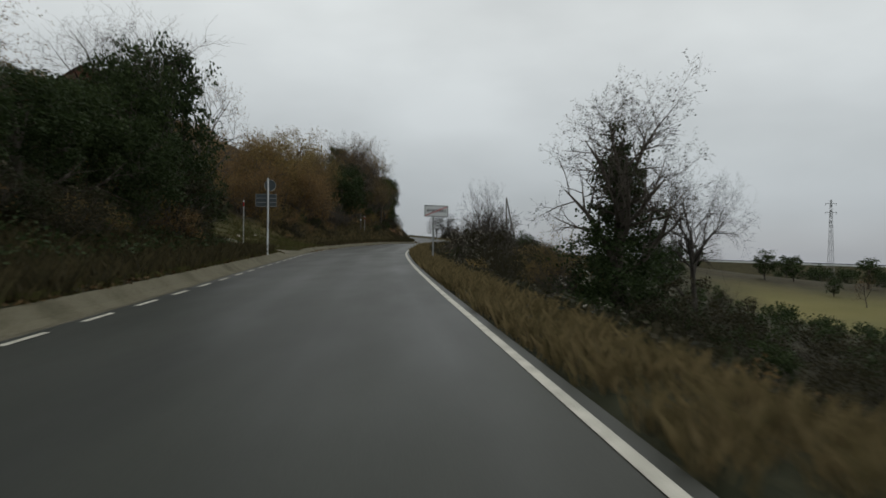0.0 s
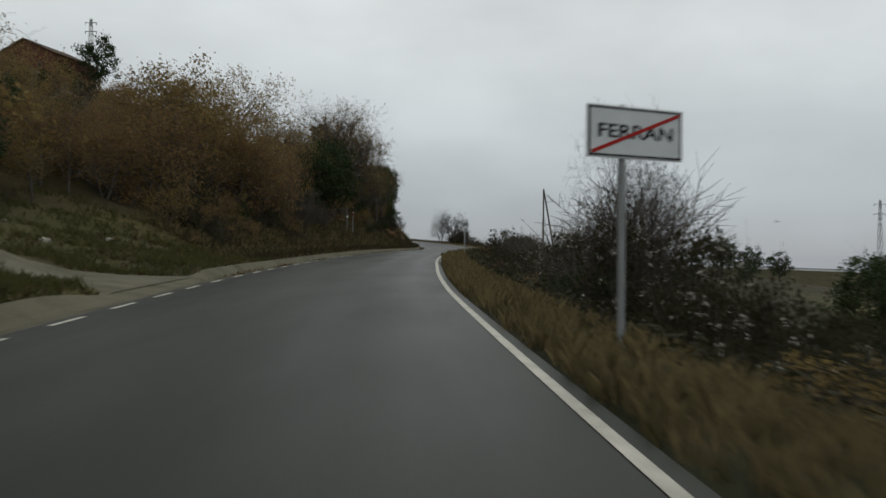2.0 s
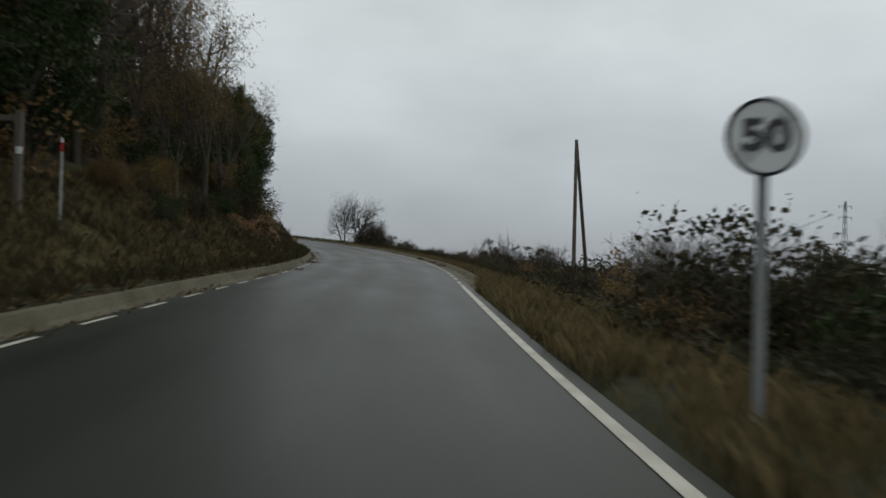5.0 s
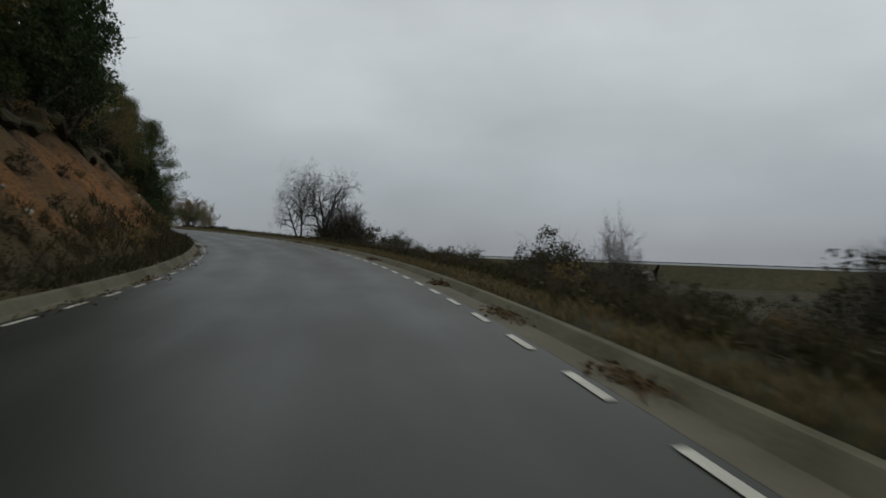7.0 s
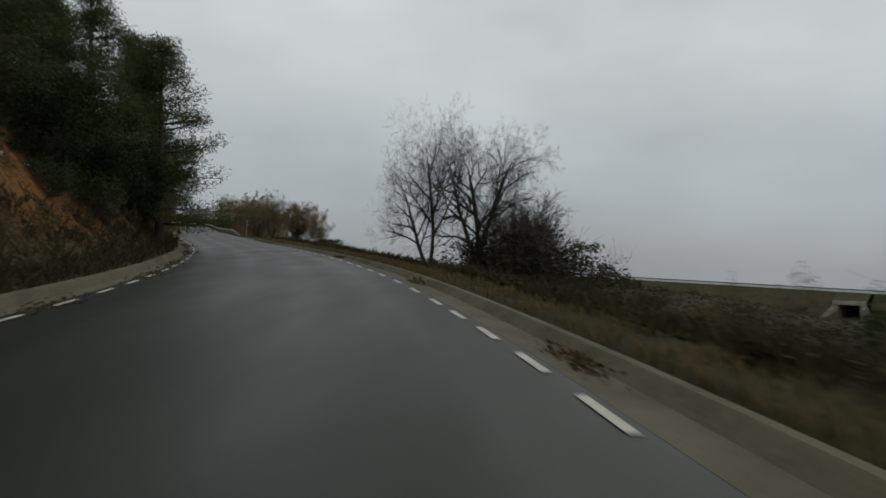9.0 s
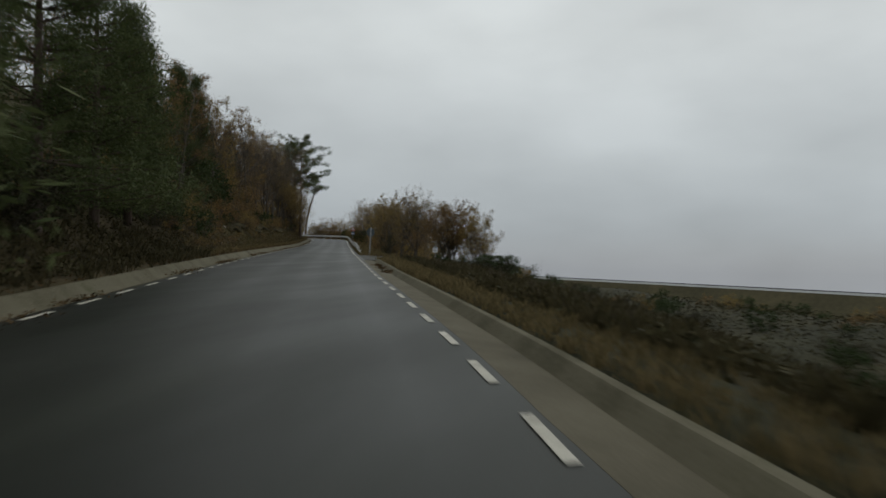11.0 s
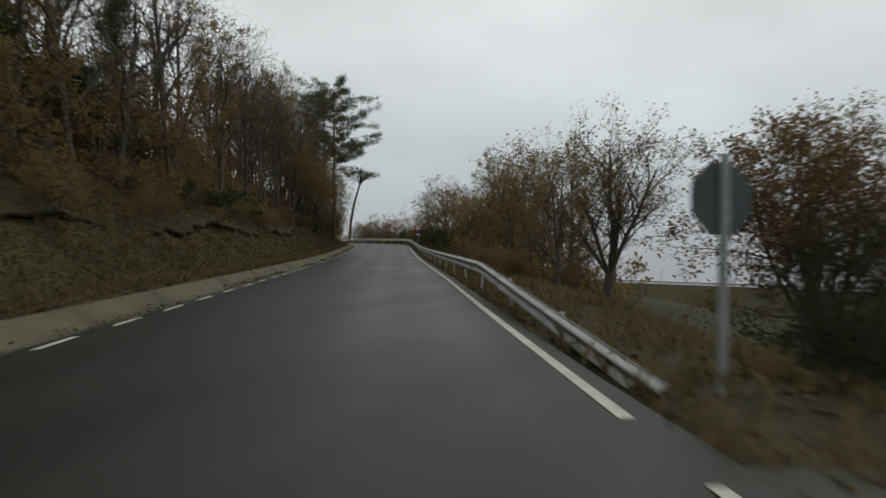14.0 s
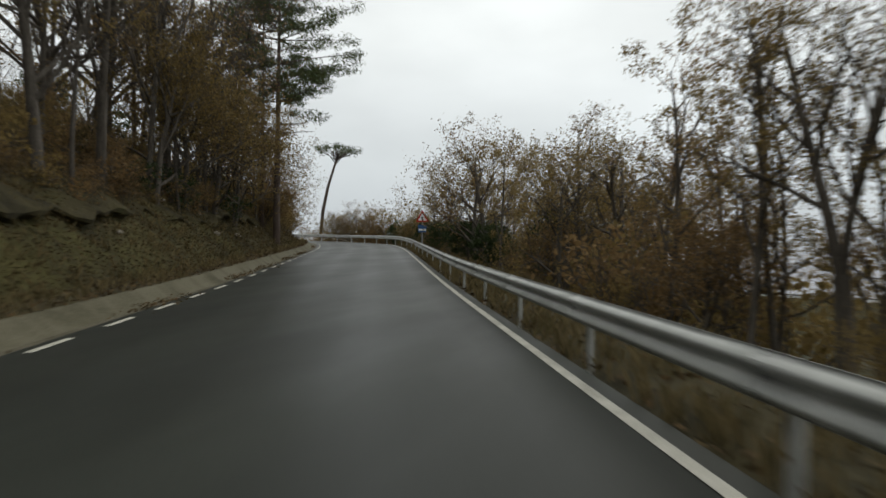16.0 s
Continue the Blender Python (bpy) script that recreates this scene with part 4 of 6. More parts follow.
TWIN_LABEL = "leafless roadside tree with forked trunk and fine dark twigs"
pattern("fork_bare", [reg(make_forked("bare_tree", TWIN_LABEL, "bare tree", 410 + i, 8, 0.18, (2, 3)[i], (30, 34)[i], dict(levels=5, kids=((10, 6, 5, 4, 2), (9, 6, 5, 4, 3))[i], clear=(0.3, 0.2)[i], lift=(0.05, 0.03)[i], wiggle=0.3, angle=(30, 66), ratio=(0.44, 0.64)), M_BARKDARK, fork=(0.03, 0.1)[i], stout=0.72, bow=(0.0, 1.2)[i]), 8) for i in range(2)])
pattern("fork_oak", [reg(make_forked("oak_tree", "forked oak with a rounded crown of sparse withered leaves", "oak tree", 420 + i, 8, 0.16, (6, 4, 3)[i], (36, 34, 26)[i], dict(lift=(0.11, 0.06, 0.06)[i], kids=((9, 6, 5, 3), (7, 5, 4, 2), (7, 5, 4, 2))[i], ratio=(0.38, 0.6)), M_BARK, (M_LEAFBROWN, M_LEAFRUST, M_LEAFBROWN)[i], per=(1, 1, 2)[i], size=(0.085, 0.09, 0.09)[i], spread=0.28, fork=(0.2, 0.16, 0.22)[i], bow=(0.5, -0.4, 0.3)[i]), 8) for i in range(3)])
pattern("round_oak", [reg(make_forked("oak_tree", "roadside oak with an oval crown full of rusty leaves", "oak tree", 430 + i, 8, 0.13, (5, 4)[i], 24, dict(lift=0.1, kids=(9, 6, 4, 3), clear=0.1, ratio=(0.36, 0.54)), M_BARK, (M_LEAFRUST, M_LEAFBROWN)[i], per=(6, 4)[i], size=0.1, spread=0.34, fork=0.1), 8) for i in range(2)])
pattern("weed", [reg(make_tree("dead_weed", "tall dead weed of grey-brown stalks", "weed", 440 + i, 1.2, 0.012, dict(levels=2, kids=(8, 4), clear=0.2, ratio=(0.3, 0.5), angle=(14, 40), slim=True, split=-1), M_STALK, M_STALK, per=2, size=0.035, spread=0.06, trunk_frac=0.8, stems=7), 1.2) for i in range(2)])
pattern("sapling", [reg(make_tree("young_oak", "tall thin young oak with sparse rusty leaves", "oak tree", 70 + i, 9, 0.085, dict(split=0, kids=(11, 4, 4, 3), clear=0.18, ratio=(0.22, 0.38), angle=(25, 60), lift=0.1), M_BARK, (M_LEAFRUST, M_LEAFBROWN)[i % 2], per=(4, 6, 5)[i], size=0.085, spread=0.3, trunk_frac=0.85), 9) for i in range(3)])
HOLM_LABEL = "dense dark evergreen oak"
pattern("holm", [reg(make_evergreen("holm_oak", HOLM_LABEL, "evergreen tree", 90 + i, 6, 2.1, M_LEAFDARK, n=130, per=72, size=0.13, r_clump=0.5), 6) for i in range(2)])
pattern("holm_far", [reg(make_evergreen("holm_oak", HOLM_LABEL, "evergreen tree", 93 + i, 6, 2.1, M_LEAFDARK, n=80, per=42, size=0.2), 6) for i in range(2)])
PINE_LABEL = "dark green pine with a full crown"
pattern("pine", [reg(make_pine("pine_tree", PINE_LABEL, 110 + i, 9, 0.16, crown_from=0.07, reach=2.7, whorls=18, tufts=12, per=28, size=0.17, tuft_r=0.40), 9) for i in range(2)])
pattern("pine_far", [reg(make_pine("pine_tree", PINE_LABEL, 114 + i, 9, 0.16, crown_from=0.10, reach=2.8, whorls=14, tufts=7, per=13, size=0.36, tuft_r=0.42), 9) for i in range(2)])
pattern("bramble", [reg(make_bush("bramble_bush", "tangled dark bramble bush", "bush", 130 + i, 2, 1.6, M_BRAMBLE, n=65, per=58, size=0.082, twigs=30), 2) for i in range(2)])
pattern("bramble_far", [reg(make_bush("bramble_bush", "tangled dark bramble bush", "bush", 134 + i, 2, 1.6, M_BRAMBLE, n=40, per=30, size=0.13, twigs=16), 2) for i in range(2)])
pattern("dry_bush", [reg(make_bush("dry_shrub", "dry shrub with brown withered leaves", "shrub", 150 + i, 1.5, 1.0, (M_LEAFBROWN, M_LEAFRUST)[i], n=36, per=36, size=0.075), 1.5) for i in range(2)])
pattern("dry_bush_far", [reg(make_bush("dry_shrub", "dry shrub with brown withered leaves", "shrub", 154 + i, 1.5, 1.0, (M_LEAFBROWN, M_LEAFRUST)[i], n=24, per=22, size=0.11, twigs=14), 1.5) for i in range(2)])
pattern("green_bush", [reg(make_bush("evergreen_bush", "low dark green evergreen bush", "bush", 160 + i, 2, 1.3, M_LEAFDARK, n=60, per=60, size=0.09), 2) for i in range(2)])
pattern("green_bush_far", [reg(make_bush("evergreen_bush", "low dark green evergreen bush", "bush", 164 + i, 2, 1.3, M_LEAFDARK, n=34, per=32, size=0.14, twigs=12), 2) for i in range(2)])
RUST_LABEL = "low round oak full of rusty brown leaves"
pattern("rust_tree", [reg(make_tree("small_oak", RUST_LABEL, "oak tree", 172 + i, 5.5, 0.10, dict(kids=(8, 5, 4, 2), clear=0.08, ratio=(0.5, 0.75), angle=(30, 70)), M_BARK, (M_LEAFRUST, M_LEAFBROWN)[i], per=11, size=0.105, spread=0.4, trunk_frac=0.5, stems=3), 5.5) for i in range(2)])
pattern("rust_tree_far", [reg(make_tree("small_oak", RUST_LABEL, "oak tree", 176 + i, 5.5, 0.10, dict(levels=3, kids=(8, 5, 4), clear=0.08, ratio=(0.5, 0.75), angle=(30, 70)), M_BARK, (M_LEAFRUST, M_LEAFBROWN)[i], per=8, size=0.16, spread=0.5, trunk_frac=0.5, stems=2), 5.5) for i in range(2)])
pattern("twig_bush", [reg(make_tree("bare_bush", "leafless many-stemmed bush of thin grey twigs", "bare bush", 182 + i, 3, 0.04, dict(levels=3, kids=(10, 7, 6), clear=0.1, ratio=(0.42, 0.66), angle=(20, 45)), M_BARK, trunk_frac=0.6, stems=5), 3) for i in range(2)])

prng = random.Random(5)


def scatter(n, s0, s1, u0, u1, kinds, h0, h1, group="", gap=1.2, far=False):
    """n plants spread over a stretch of the plan, kept apart."""
    far = far or abs(u0 + u1) > 21 or s0 > 300 or h1 <= 1.3
    kinds = [k + "_far" if far and k + "_far" in PATTERNS else k for k in kinds]
    done = []
    for _ in range(n * 12):
        if len(done) == n:
            break
        s, u = prng.uniform(s0, s1), prng.uniform(u0, u1)
        if any((s - a) ** 2 + (u - b) ** 2 < gap * gap for a, b in done):
            continue
        done.append((s, u))
        plant(prng.choice(kinds), s, u, prng.uniform(h0, h1), group=group)


# hillside on the left, stretch by stretch
G_HILL = "trees on the hillside"
V_SHRUB, B_SHRUB = "shrubs along the verge", "shrubs on the bank"
for s_, u_, h_, w_ in ((6, -11, 3.4, 0.9), (11, -10.6, 3.2, 0.9), (15, -11.2, 4.2, 0.9), (20, -11.4, 4.4, 0.95), (24, -11.0, 4.8, 1.0), (27.5, -11.0, 5.2, 1.05), (31.5, -10.4, 7.6, 1.0), (35, -9.7, 9.6, 1.05), (37, -11.8, 8.2, 1.0), (29.5, -9.4, 4.4, 0.9), (39, -10.0, 4.6, 0.85), (18, -15, 4, 1.0), (26, -15, 3.6, 1.0), (33, -13.5, 5.4, 1.0)):
    plant("holm", s_, u_, h_, group=G_HILL, wide=w_)
scatter(14, -8, 26, -27, -15, ["holm"], 3.5, 4.5, G_HILL, 2.4)
scatter(26, -4, 37, -10.2, -8.7, ["bramble", "dry_bush", "green_bush"], 1.0, 2.4, V_SHRUB, 1.1)
for s_, u_, h_ in ((35.5, -10.6, 10.4), (50, -21, 7.0), (45, -22, 6.5), (33, -12.0, 8.6), (57, -21, 7), (24, -13, 6.8)):
    plant("oak_bare", s_, u_, h_, group=G_HILL)
plant("oak_bare", 45, -11, 10.4, which=1, group=G_HILL, wide=0.8)
plant("holm", 41, -9.8, 3.6, which=1, group=G_HILL, wide=0.75)
scatter(7, 35, 40.5, -14, -9.5, ["oak_brown", "dry_bush", "bramble", "rust_tree"], 2.0, 5.0, G_HILL, 1.6)
scatter(34, 44, 66, -44, -20, ["oak_brown", "holm", "rust_tree", "rust_tree"], 3.4, 5.4, G_HILL, 2.2)
scatter(20, 56, 68, -20, -13.5, ["oak_brown", "rust_tree", "oak_brown", "holm"], 2.8, 4.2, G_HILL, 1.6)
scatter(12, 44, 56, -26, -19, ["oak_brown", "rust_tree", "holm"], 3.0, 4.6, G_HILL, 1.6)
scatter(12, 62, 68, -18, -12.5, ["oak_brown", "rust_tree", "dry_bush"], 2.6, 5, G_HILL, 1.6)
scatter(9, 68, 82, -15.5, -12, ["oak_brown", "oak_brown", "oak_brown"], 6.4, 8.4, G_HILL, 2.0)
scatter(16, 82, 104, -15.5, -12, ["oak_brown", "oak_brown", "oak_brown", "oak_bare"], 5.0, 6.8, G_HILL, 2.2)
for s_, u_, h_ in ((92, -14.2, 9.0), (86, -14.6, 9.6), (80, -13.8, 9.0), (74.5, -13.4, 8.0), (70, -11.8, 5.4), (76, -11.0, 5.2)):
    plant("oak_brown", s_, u_, h_, group=G_HILL, wide=h_ / 8 * 1.05)
scatter(26, 68, 110, -38, -16, ["oak_brown", "oak_brown", "rust_tree"], 3.6, 5.5, G_HILL, 2.3)
scatter(7, 66, 84, -12.5, -10.4, ["oak_brown", "rust_tree"], 4.5, 6.8, G_HILL, 2.4)
scatter(9, 64, 84, -10.4, -8.8, ["green_bush", "bramble", "dry_bush"], 0.8, 1.6, B_SHRUB, 1.4)
scatter(12, 62, 82, -9.6, -7.6, ["dry_bush", "dry_bush", "bramble"], 0.5, 1.1, B_SHRUB, 1.2)
scatter(18, 62, 84, -12.8, -10.0, ["dry_bush", "rust_tree", "bramble", "dry_bush"], 1.2, 2.4, B_SHRUB, 1.3)
for s_, u_, h_ in ((83, -10.6, 3.0), (86, -10.2, 2.9), (88.5, -10.6, 3.1), (90.5, -9.9, 2.3), (92.5, -9.6, 1.8), (85, -9.2, 1.9)):
    plant("twig_bush", s_, u_, h_, group="bare grey bushes on the bank", wide=h_ / 3 * 1.15)
scatter(40, 72, 112, -10.2, -7.2, ["weed"], 0.4, 0.9, "dead weeds on the bank", 0.8)
for s_, u_, h_ in ((97, -11.5, 6.6), (101, -11.0, 7.8), (104, -12.5, 8.2)):
    plant("holm", s_, u_, h_, group=G_HILL, wide=1.2)
for s_, u_, h_, k_ in ((91, -12.6, 8.0, 0), (100, -15, 8.0, 0), (103, -12.0, 11.0, 1), (108, -12.8, 12.5, 2), (113, -14, 12.5, 0), (119, -14, 11.0, 0), (110, -12.5, 11.5, 1), (117, -12.8, 11.0, 2), (121, -13.5, 9.5, 1)):
    plant("oak_bare", s_, u_, h_, which=k_, group=G_HILL)
for s_, u_, h_, k_ in ((106, -11.6, 12.0, 1), (111, -11.4, 11.0, 2), (116, -11.6, 12.0, 1), (121, -11.4, 11.0, 2)):
    plant("fork_oak", s_, u_, h_, which=k_, group=G_HILL, wide=1.0)
plant("holm", 124, -8.9, 3.4, which=0, group=G_HILL, wide=0.42)
scatter(14, 104, 126, -10.6, -7.8, ["dry_bush", "green_bush", "bramble", "rust_tree"], 1.0, 2.4, B_SHRUB, 1.3)
plant("pine", 123, -9.2, 6.6, which=0, group=G_HILL, wide=0.42)
for s_, u_, h_ in ((130, -11.5, 6.5), (135, -11, 7.0), (141, -11.5, 7), (147, -10.8, 7.5), (151, -10.4, 8.6), (144, -11.2, 7.6), (157, -11.8, 6.5), (138, -15, 7.5), (146, -15.5, 8)):
    plant("holm", s_, u_, h_, group=G_HILL, wide=1.05)
scatter(14, 126, 174, -27, -13.5, ["holm", "pine", "pine", "oak_brown"], 6.5, 9.0, G_HILL, 2.6)
scatter(60, 116, 186, -12.6, -9.9, ["green_bush", "green_bush", "dry_bush", "bramble", "rust_tree"], 1.0, 2.4, "shrubs above the cut", 1.15)
for s_, u_, h_ in ((133, -11.6, 5.0), (139, -10.6, 4.4), (156, -11.0, 4.8), (162, -10.6, 4.2), (168, -10.0, 4.2)):
    plant("oak_brown", s_, u_, h_, group=G_HILL, wide=0.62)
scatter(30, 118, 186, -10.4, -8.4, ["dry_bush", "green_bush", "bramble", "dry_bush"], 0.4, 0.9, "shrubs on the cut", 1.2)
scatter(16, 118, 186, -8.6, -7.2, ["dry_bush", "weed", "bramble"], 0.3, 0.6, "shrubs on the cut", 1.5)
scatter(26, 116, 190, -8.0, -6.6, ["dry_bush", "bramble", "weed", "weed"], 0.4, 0.9, "shrubs at the foot of the cut", 1.4)
G_PINE = "pines above the bend"
for s_, u_, h_ in ((160, -12.5, 7.5), (167, -12, 8.0), (174, -10.2, 6.6), (179, -9.6, 6.0), (184, -9.0, 8.6), (189.5, -6.45, 10.0), (194, -8.2, 9.8), (199, -7.9, 10.4), (205, -7.9, 9.6), (211, -8.2, 9.8), (217, -8.6, 9.2), (171, -15, 9), (187, -13, 9.5), (197, -13, 10), (208, -13.5, 10.5)):
    plant("pine", s_, u_, h_, group=G_PINE, wide=1.45 if s_ == 189.5 else 1.1)
scatter(12, 168, 226, -26, -15, ["pine", "pine", "holm"], 8, 11, G_PINE, 2.6)
scatter(16, 186, 226, -9.8, -7.8, ["green_bush", "dry_bush", "bramble"], 0.9, 2.2, B_SHRUB, 1.5)
for s_, u_, h_ in ((177, -8.4, 4.2), (182, -8.0, 4.6), (186.5, -7.4, 4.4), (192, -7.6, 4.8)):
    plant("holm", s_, u_, h_, group=B_SHRUB, wide=0.72)
scatter(10, 174, 196, -9.2, -7.4, ["green_bush", "bramble", "dry_bush"], 1.2, 2.0, B_SHRUB, 1.4)
G_WOOD = "trees of the wood"
scatter(16, 224, 262, -12, -8.9, ["sapling", "oak_bare", "sapling"], 6.5, 9.5, G_WOOD, 1.4)
scatter(16, 222, 262, -18, -12, ["oak_bare", "sapling", "oak_brown", "oak_brown"], 7.0, 9.5, G_WOOD, 1.4)
scatter(27, 262, 322, -15, -8.8, ["oak_bare", "sapling", "oak_bare", "sapling", "oak_bare", "sapling"], 9.5, 13.0, G_WOOD, 1.3)
scatter(22, 226, 312, -17, -10.5, ["rust_tree", "bramble", "rust_tree", "rust_tree"], 1.6, 2.6, G_WOOD, 1.6, far=True)
scatter(18, 250, 286, -14, -9.8, ["oak_brown", "rust_tree", "oak_brown"], 3.4, 5.4, G_WOOD, 1.5)
scatter(8, 222, 262, -30, -17, ["oak_bare", "sapling", "oak_brown"], 7.5, 10.0, G_WOOD, 2.2)
for s_, u_, h_ in ((226, -10.4, 8.5), (231, -12.0, 9), (266, -11.5, 8.0)):
    plant("pine", s_, u_, h_, group=G_WOOD, wide=0.95)
for s_, u_, h_, k_ in ((240, -11, 9.8, "pine"), (243.5, -10.4, 10.2, "pine"), (246.5, -12, 10.2, "pine"), (245, -9.6, 10.0, "oak_bare"), (248, -10, 10.4, "sapling"), (251, -10.5, 10.6, "oak_bare"), (254.5, -10, 10.4, "sapling")):
    plant(k_, s_, u_, h_, group=G_WOOD, wide=0.9)
scatter(10, 222, 262, -14, -9.2, ["holm", "green_bush"], 2.5, 5.0, G_WOOD, 2.2)
for s_, u_, h_, k_ in ((276, -9.4, 11.5, "oak_bare"), (281, -9.0, 12.0, "fork_oak"), (286, -8.8, 12.4, "oak_bare"), (290, -8.6, 12.0, "sapling"), (293, -8.9, 12.6, "fork_oak"), (297, -8.6, 13.0, "oak_bare"), (301, -9.0, 12.6, "fork_oak"), (305, -8.8, 12.6, "oak_bare"), (308, -8.4, 12.2, "oak_bare"), (311, -9.2, 12.6, "oak_bare"), (313, -10.5, 12.4, "sapling"), (303, -11, 13.5, "sapling"), (299, -11.5, 13.0, "oak_bare"), (304, -7.7, 7.4, "oak_brown"), (307, -7.3, 7.0, "oak_brown"), (310, -7.6, 7.6, "oak_brown"), (300, -8.0, 7.6, "oak_brown"), (317, -7.4, 4.6, "rust_tree")):
    plant(k_, s_, u_, h_, group=G_WOOD, wide=0.9)
scatter(120, 222, 324, -15, -8.0, ["dry_bush", "dry_bush", "green_bush", "rust_tree", "dry_bush"], 0.8, 2.1, "undergrowth of the wood", 0.95)
scatter(44, 236, 320, -13, -9.2, ["dry_bush", "rust_tree", "rust_tree", "dry_bush"], 1.5, 2.8, "undergrowth of the wood", 1.2, far=True)
scatter(46, 224, 318, -9.6, -7.6, ["rust_tree", "dry_bush", "green_bush", "dry_bush"], 0.9, 1.9, "undergrowth of the wood", 1.1, far=True)
scatter(70, 236, 322, -9.4, -8.0, ["dry_bush", "rust_tree", "dry_bush", "weed"], 0.5, 1.15, "undergrowth along the ledge", 0.9, far=True)
scatter(54, 222, 262, -8.4, -6.6, ["dry_bush", "rust_tree", "weed", "dry_bush"], 0.3, 0.8, "low brush on the bank", 0.9, far=True)
scatter(14, 296, 326, -8.8, -7.2, ["sapling", "oak_brown", "sapling"], 5, 8, G_WOOD, 1.4, far=False)
scatter(22, 316, 346, -8.6, -6.5, ["rust_tree", "rust_tree", "rust_tree"], 1.4, 2.8, "shrubs at the end of the bank", 1.2)
scatter(24, 318, 415, -40, -9, ["oak_brown", "holm", "oak_bare"], 6, 9, G_WOOD, 3.2)

# right of the road
plant("walnut", 36, 16.0, 9.2, which=1, wide=0.8)
G_BRAM = "brambles below the verge"
scatter(26, 8, 74, 4.6, 6.2, ["bramble", "dry_bush", "bramble"], 0.9, 1.6, G_BRAM, 1.5)
scatter(44, 8, 76, 6.2, 13, ["bramble", "bramble", "green_bush"], 1.5, 2.3, G_BRAM, 1.6)
plant("walnut", 51.8, 7.1, 8.4, which=0, wide=0.6, turn=1.2)
plant("walnut", 55, 8.2, 7.2, which=1, wide=0.55, turn=4.0)
plant("twig_bush", 50, 6.4, 6.0, which=0)
plant("twig_bush", 52.5, 7.6, 6.2, which=1)
plant("twig_bush", 62, 7.6, 5.0, which=0)
plant("twig_bush", 63.4, 8.0, 5.2, which=1, wide=1.3)
plant("green_bush", 51, 6.2, 3.4, which=0)
for s_, u_, h_ in ((41, 7.4, 3.2), (43, 8.4, 2.6), (38.5, 7.8, 2.6), (44, 6.8, 3.2), (46, 9.2, 2.4), (45.5, 6.6, 3.4), (47.5, 7.8, 4.0), (49, 6.4, 3.6), (50.5, 8.4, 3.4), (52, 6.2, 3.6), (54.5, 7.4, 3.8), (56.5, 6.4, 3.2), (58, 7.6, 3.2)):
    plant("bramble", s_, u_, h_ + 0.8, group=G_BRAM, wide=1.1)
plant("bramble", 53.5, 6.6, 3.2, which=0)
plant("fork_oak", 33, 8.3, 5.4, which=0, wide=0.72)
plant("twig_bush", 31.5, 7.8, 3.4, which=1, wide=0.9)
plant("green_bush", 29, 7.9, 2.6, which=1)
plant("bramble", 29.5, 8.4, 2.4, which=1)
plant("bramble", 33.5, 9.5, 3.6, which=0)
plant("bramble", 28, 11.8, 3.2, which=0)
for s_, u_, h_ in ((32, 9.0, 3.4), (33.5, 10.4, 3.6), (30, 9.2, 3.0)):
    plant("green_bush", s_, u_, h_, group="dark bushes under the ivy-clad tree")
plant("holm", 56, 17.5, 4.5, which=0, wide=0.9)
plant("holm", 60, 22.5, 4.5, which=1, wide=0.9)
scatter(30, 28, 76, 14, 34, ["bramble", "green_bush", "green_bush"], 0.9, 1.7, "hedge at the field edge", 1.8, far=True)
scatter(24, 14, 48, 13, 22, ["bramble", "green_bush"], 1.3, 2.1, "hedge at the field edge", 1.5)
scatter(26, 30, 110, 36, 41, ["green_bush"], 0.8, 1.3, "hedge at the field edge", 1.7)
scatter(24, 74, 112, 4.4, 6.5, ["bramble", "dry_bush", "dry_bush"], 0.8, 1.5, "scrub below the verge", 1.5)
scatter(30, 70, 92, 6.0, 15, ["bramble", "bramble", "green_bush"], 2.7, 3.4, "scrub below the verge", 1.5)
scatter(24, 90, 114, 6.5, 15, ["bramble", "green_bush", "bramble", "dry_bush"], 1.7, 2.6, "scrub below the verge", 1.7, far=True)
plant("holm", 82, 10.4, 4.3, which=0, wide=0.75)
plant("holm", 84.5, 12.5, 4.1, which=1, wide=0.75)
for s_, u_, h_ in ((100, 7.4, 3.4), (93, 6.2, 3.1), (87, 6.6, 3.4), (85, 7.4, 4.0), (79, 6.8, 3.8), (117, 7.5, 2.4)):
    plant("twig_bush", s_, u_, h_, group="bare bushes below the verge")
for s_, u_, h_ in ((92, 6.2, 3.4), (88.5, 7.2, 3.4), (84.5, 7.4, 3.6), (96, 7.5, 3.0), (81, 7.6, 3.2)):
    plant("bramble", s_, u_, h_, group="scrub below the verge")
scatter(60, 108, 184, 5.4, 11, ["dry_bush", "bramble", "bramble", "weed"], 0.5, 1.1, "low scrub", 1.6)
scatter(120, 106, 160, 3.7, 8, ["weed"], 0.5, 1.1, "dead weeds behind the kerb", 0.7)
scatter(90, 160, 226, 4.0, 8, ["weed"], 0.35, 0.75, "dead weeds behind the kerb", 0.8)
for s_, u_, h_ in ((167, 9.5, 2.2), (170, 11, 2.0), (163, 10.4, 1.8), (173, 13.5, 2.2), (176, 10.2, 1.8), (160, 13, 1.9), (179, 14.5, 1.5), (184, 13, 1.2), (187, 15.5, 1.3), (192, 12, 1.0), (197, 10.5, 0.9), (202, 13, 1.0), (209, 12.5, 1.0), (215, 12, 1.0)):
    plant("bramble", s_, u_, h_ * 0.65, group="dark brambles in the hollow", wide=h_ / 2 * 1.1)
scatter(56, 108, 184, 11, 30, ["bramble", "green_bush", "green_bush"], 0.35, 0.75, "low scrub", 2.2)
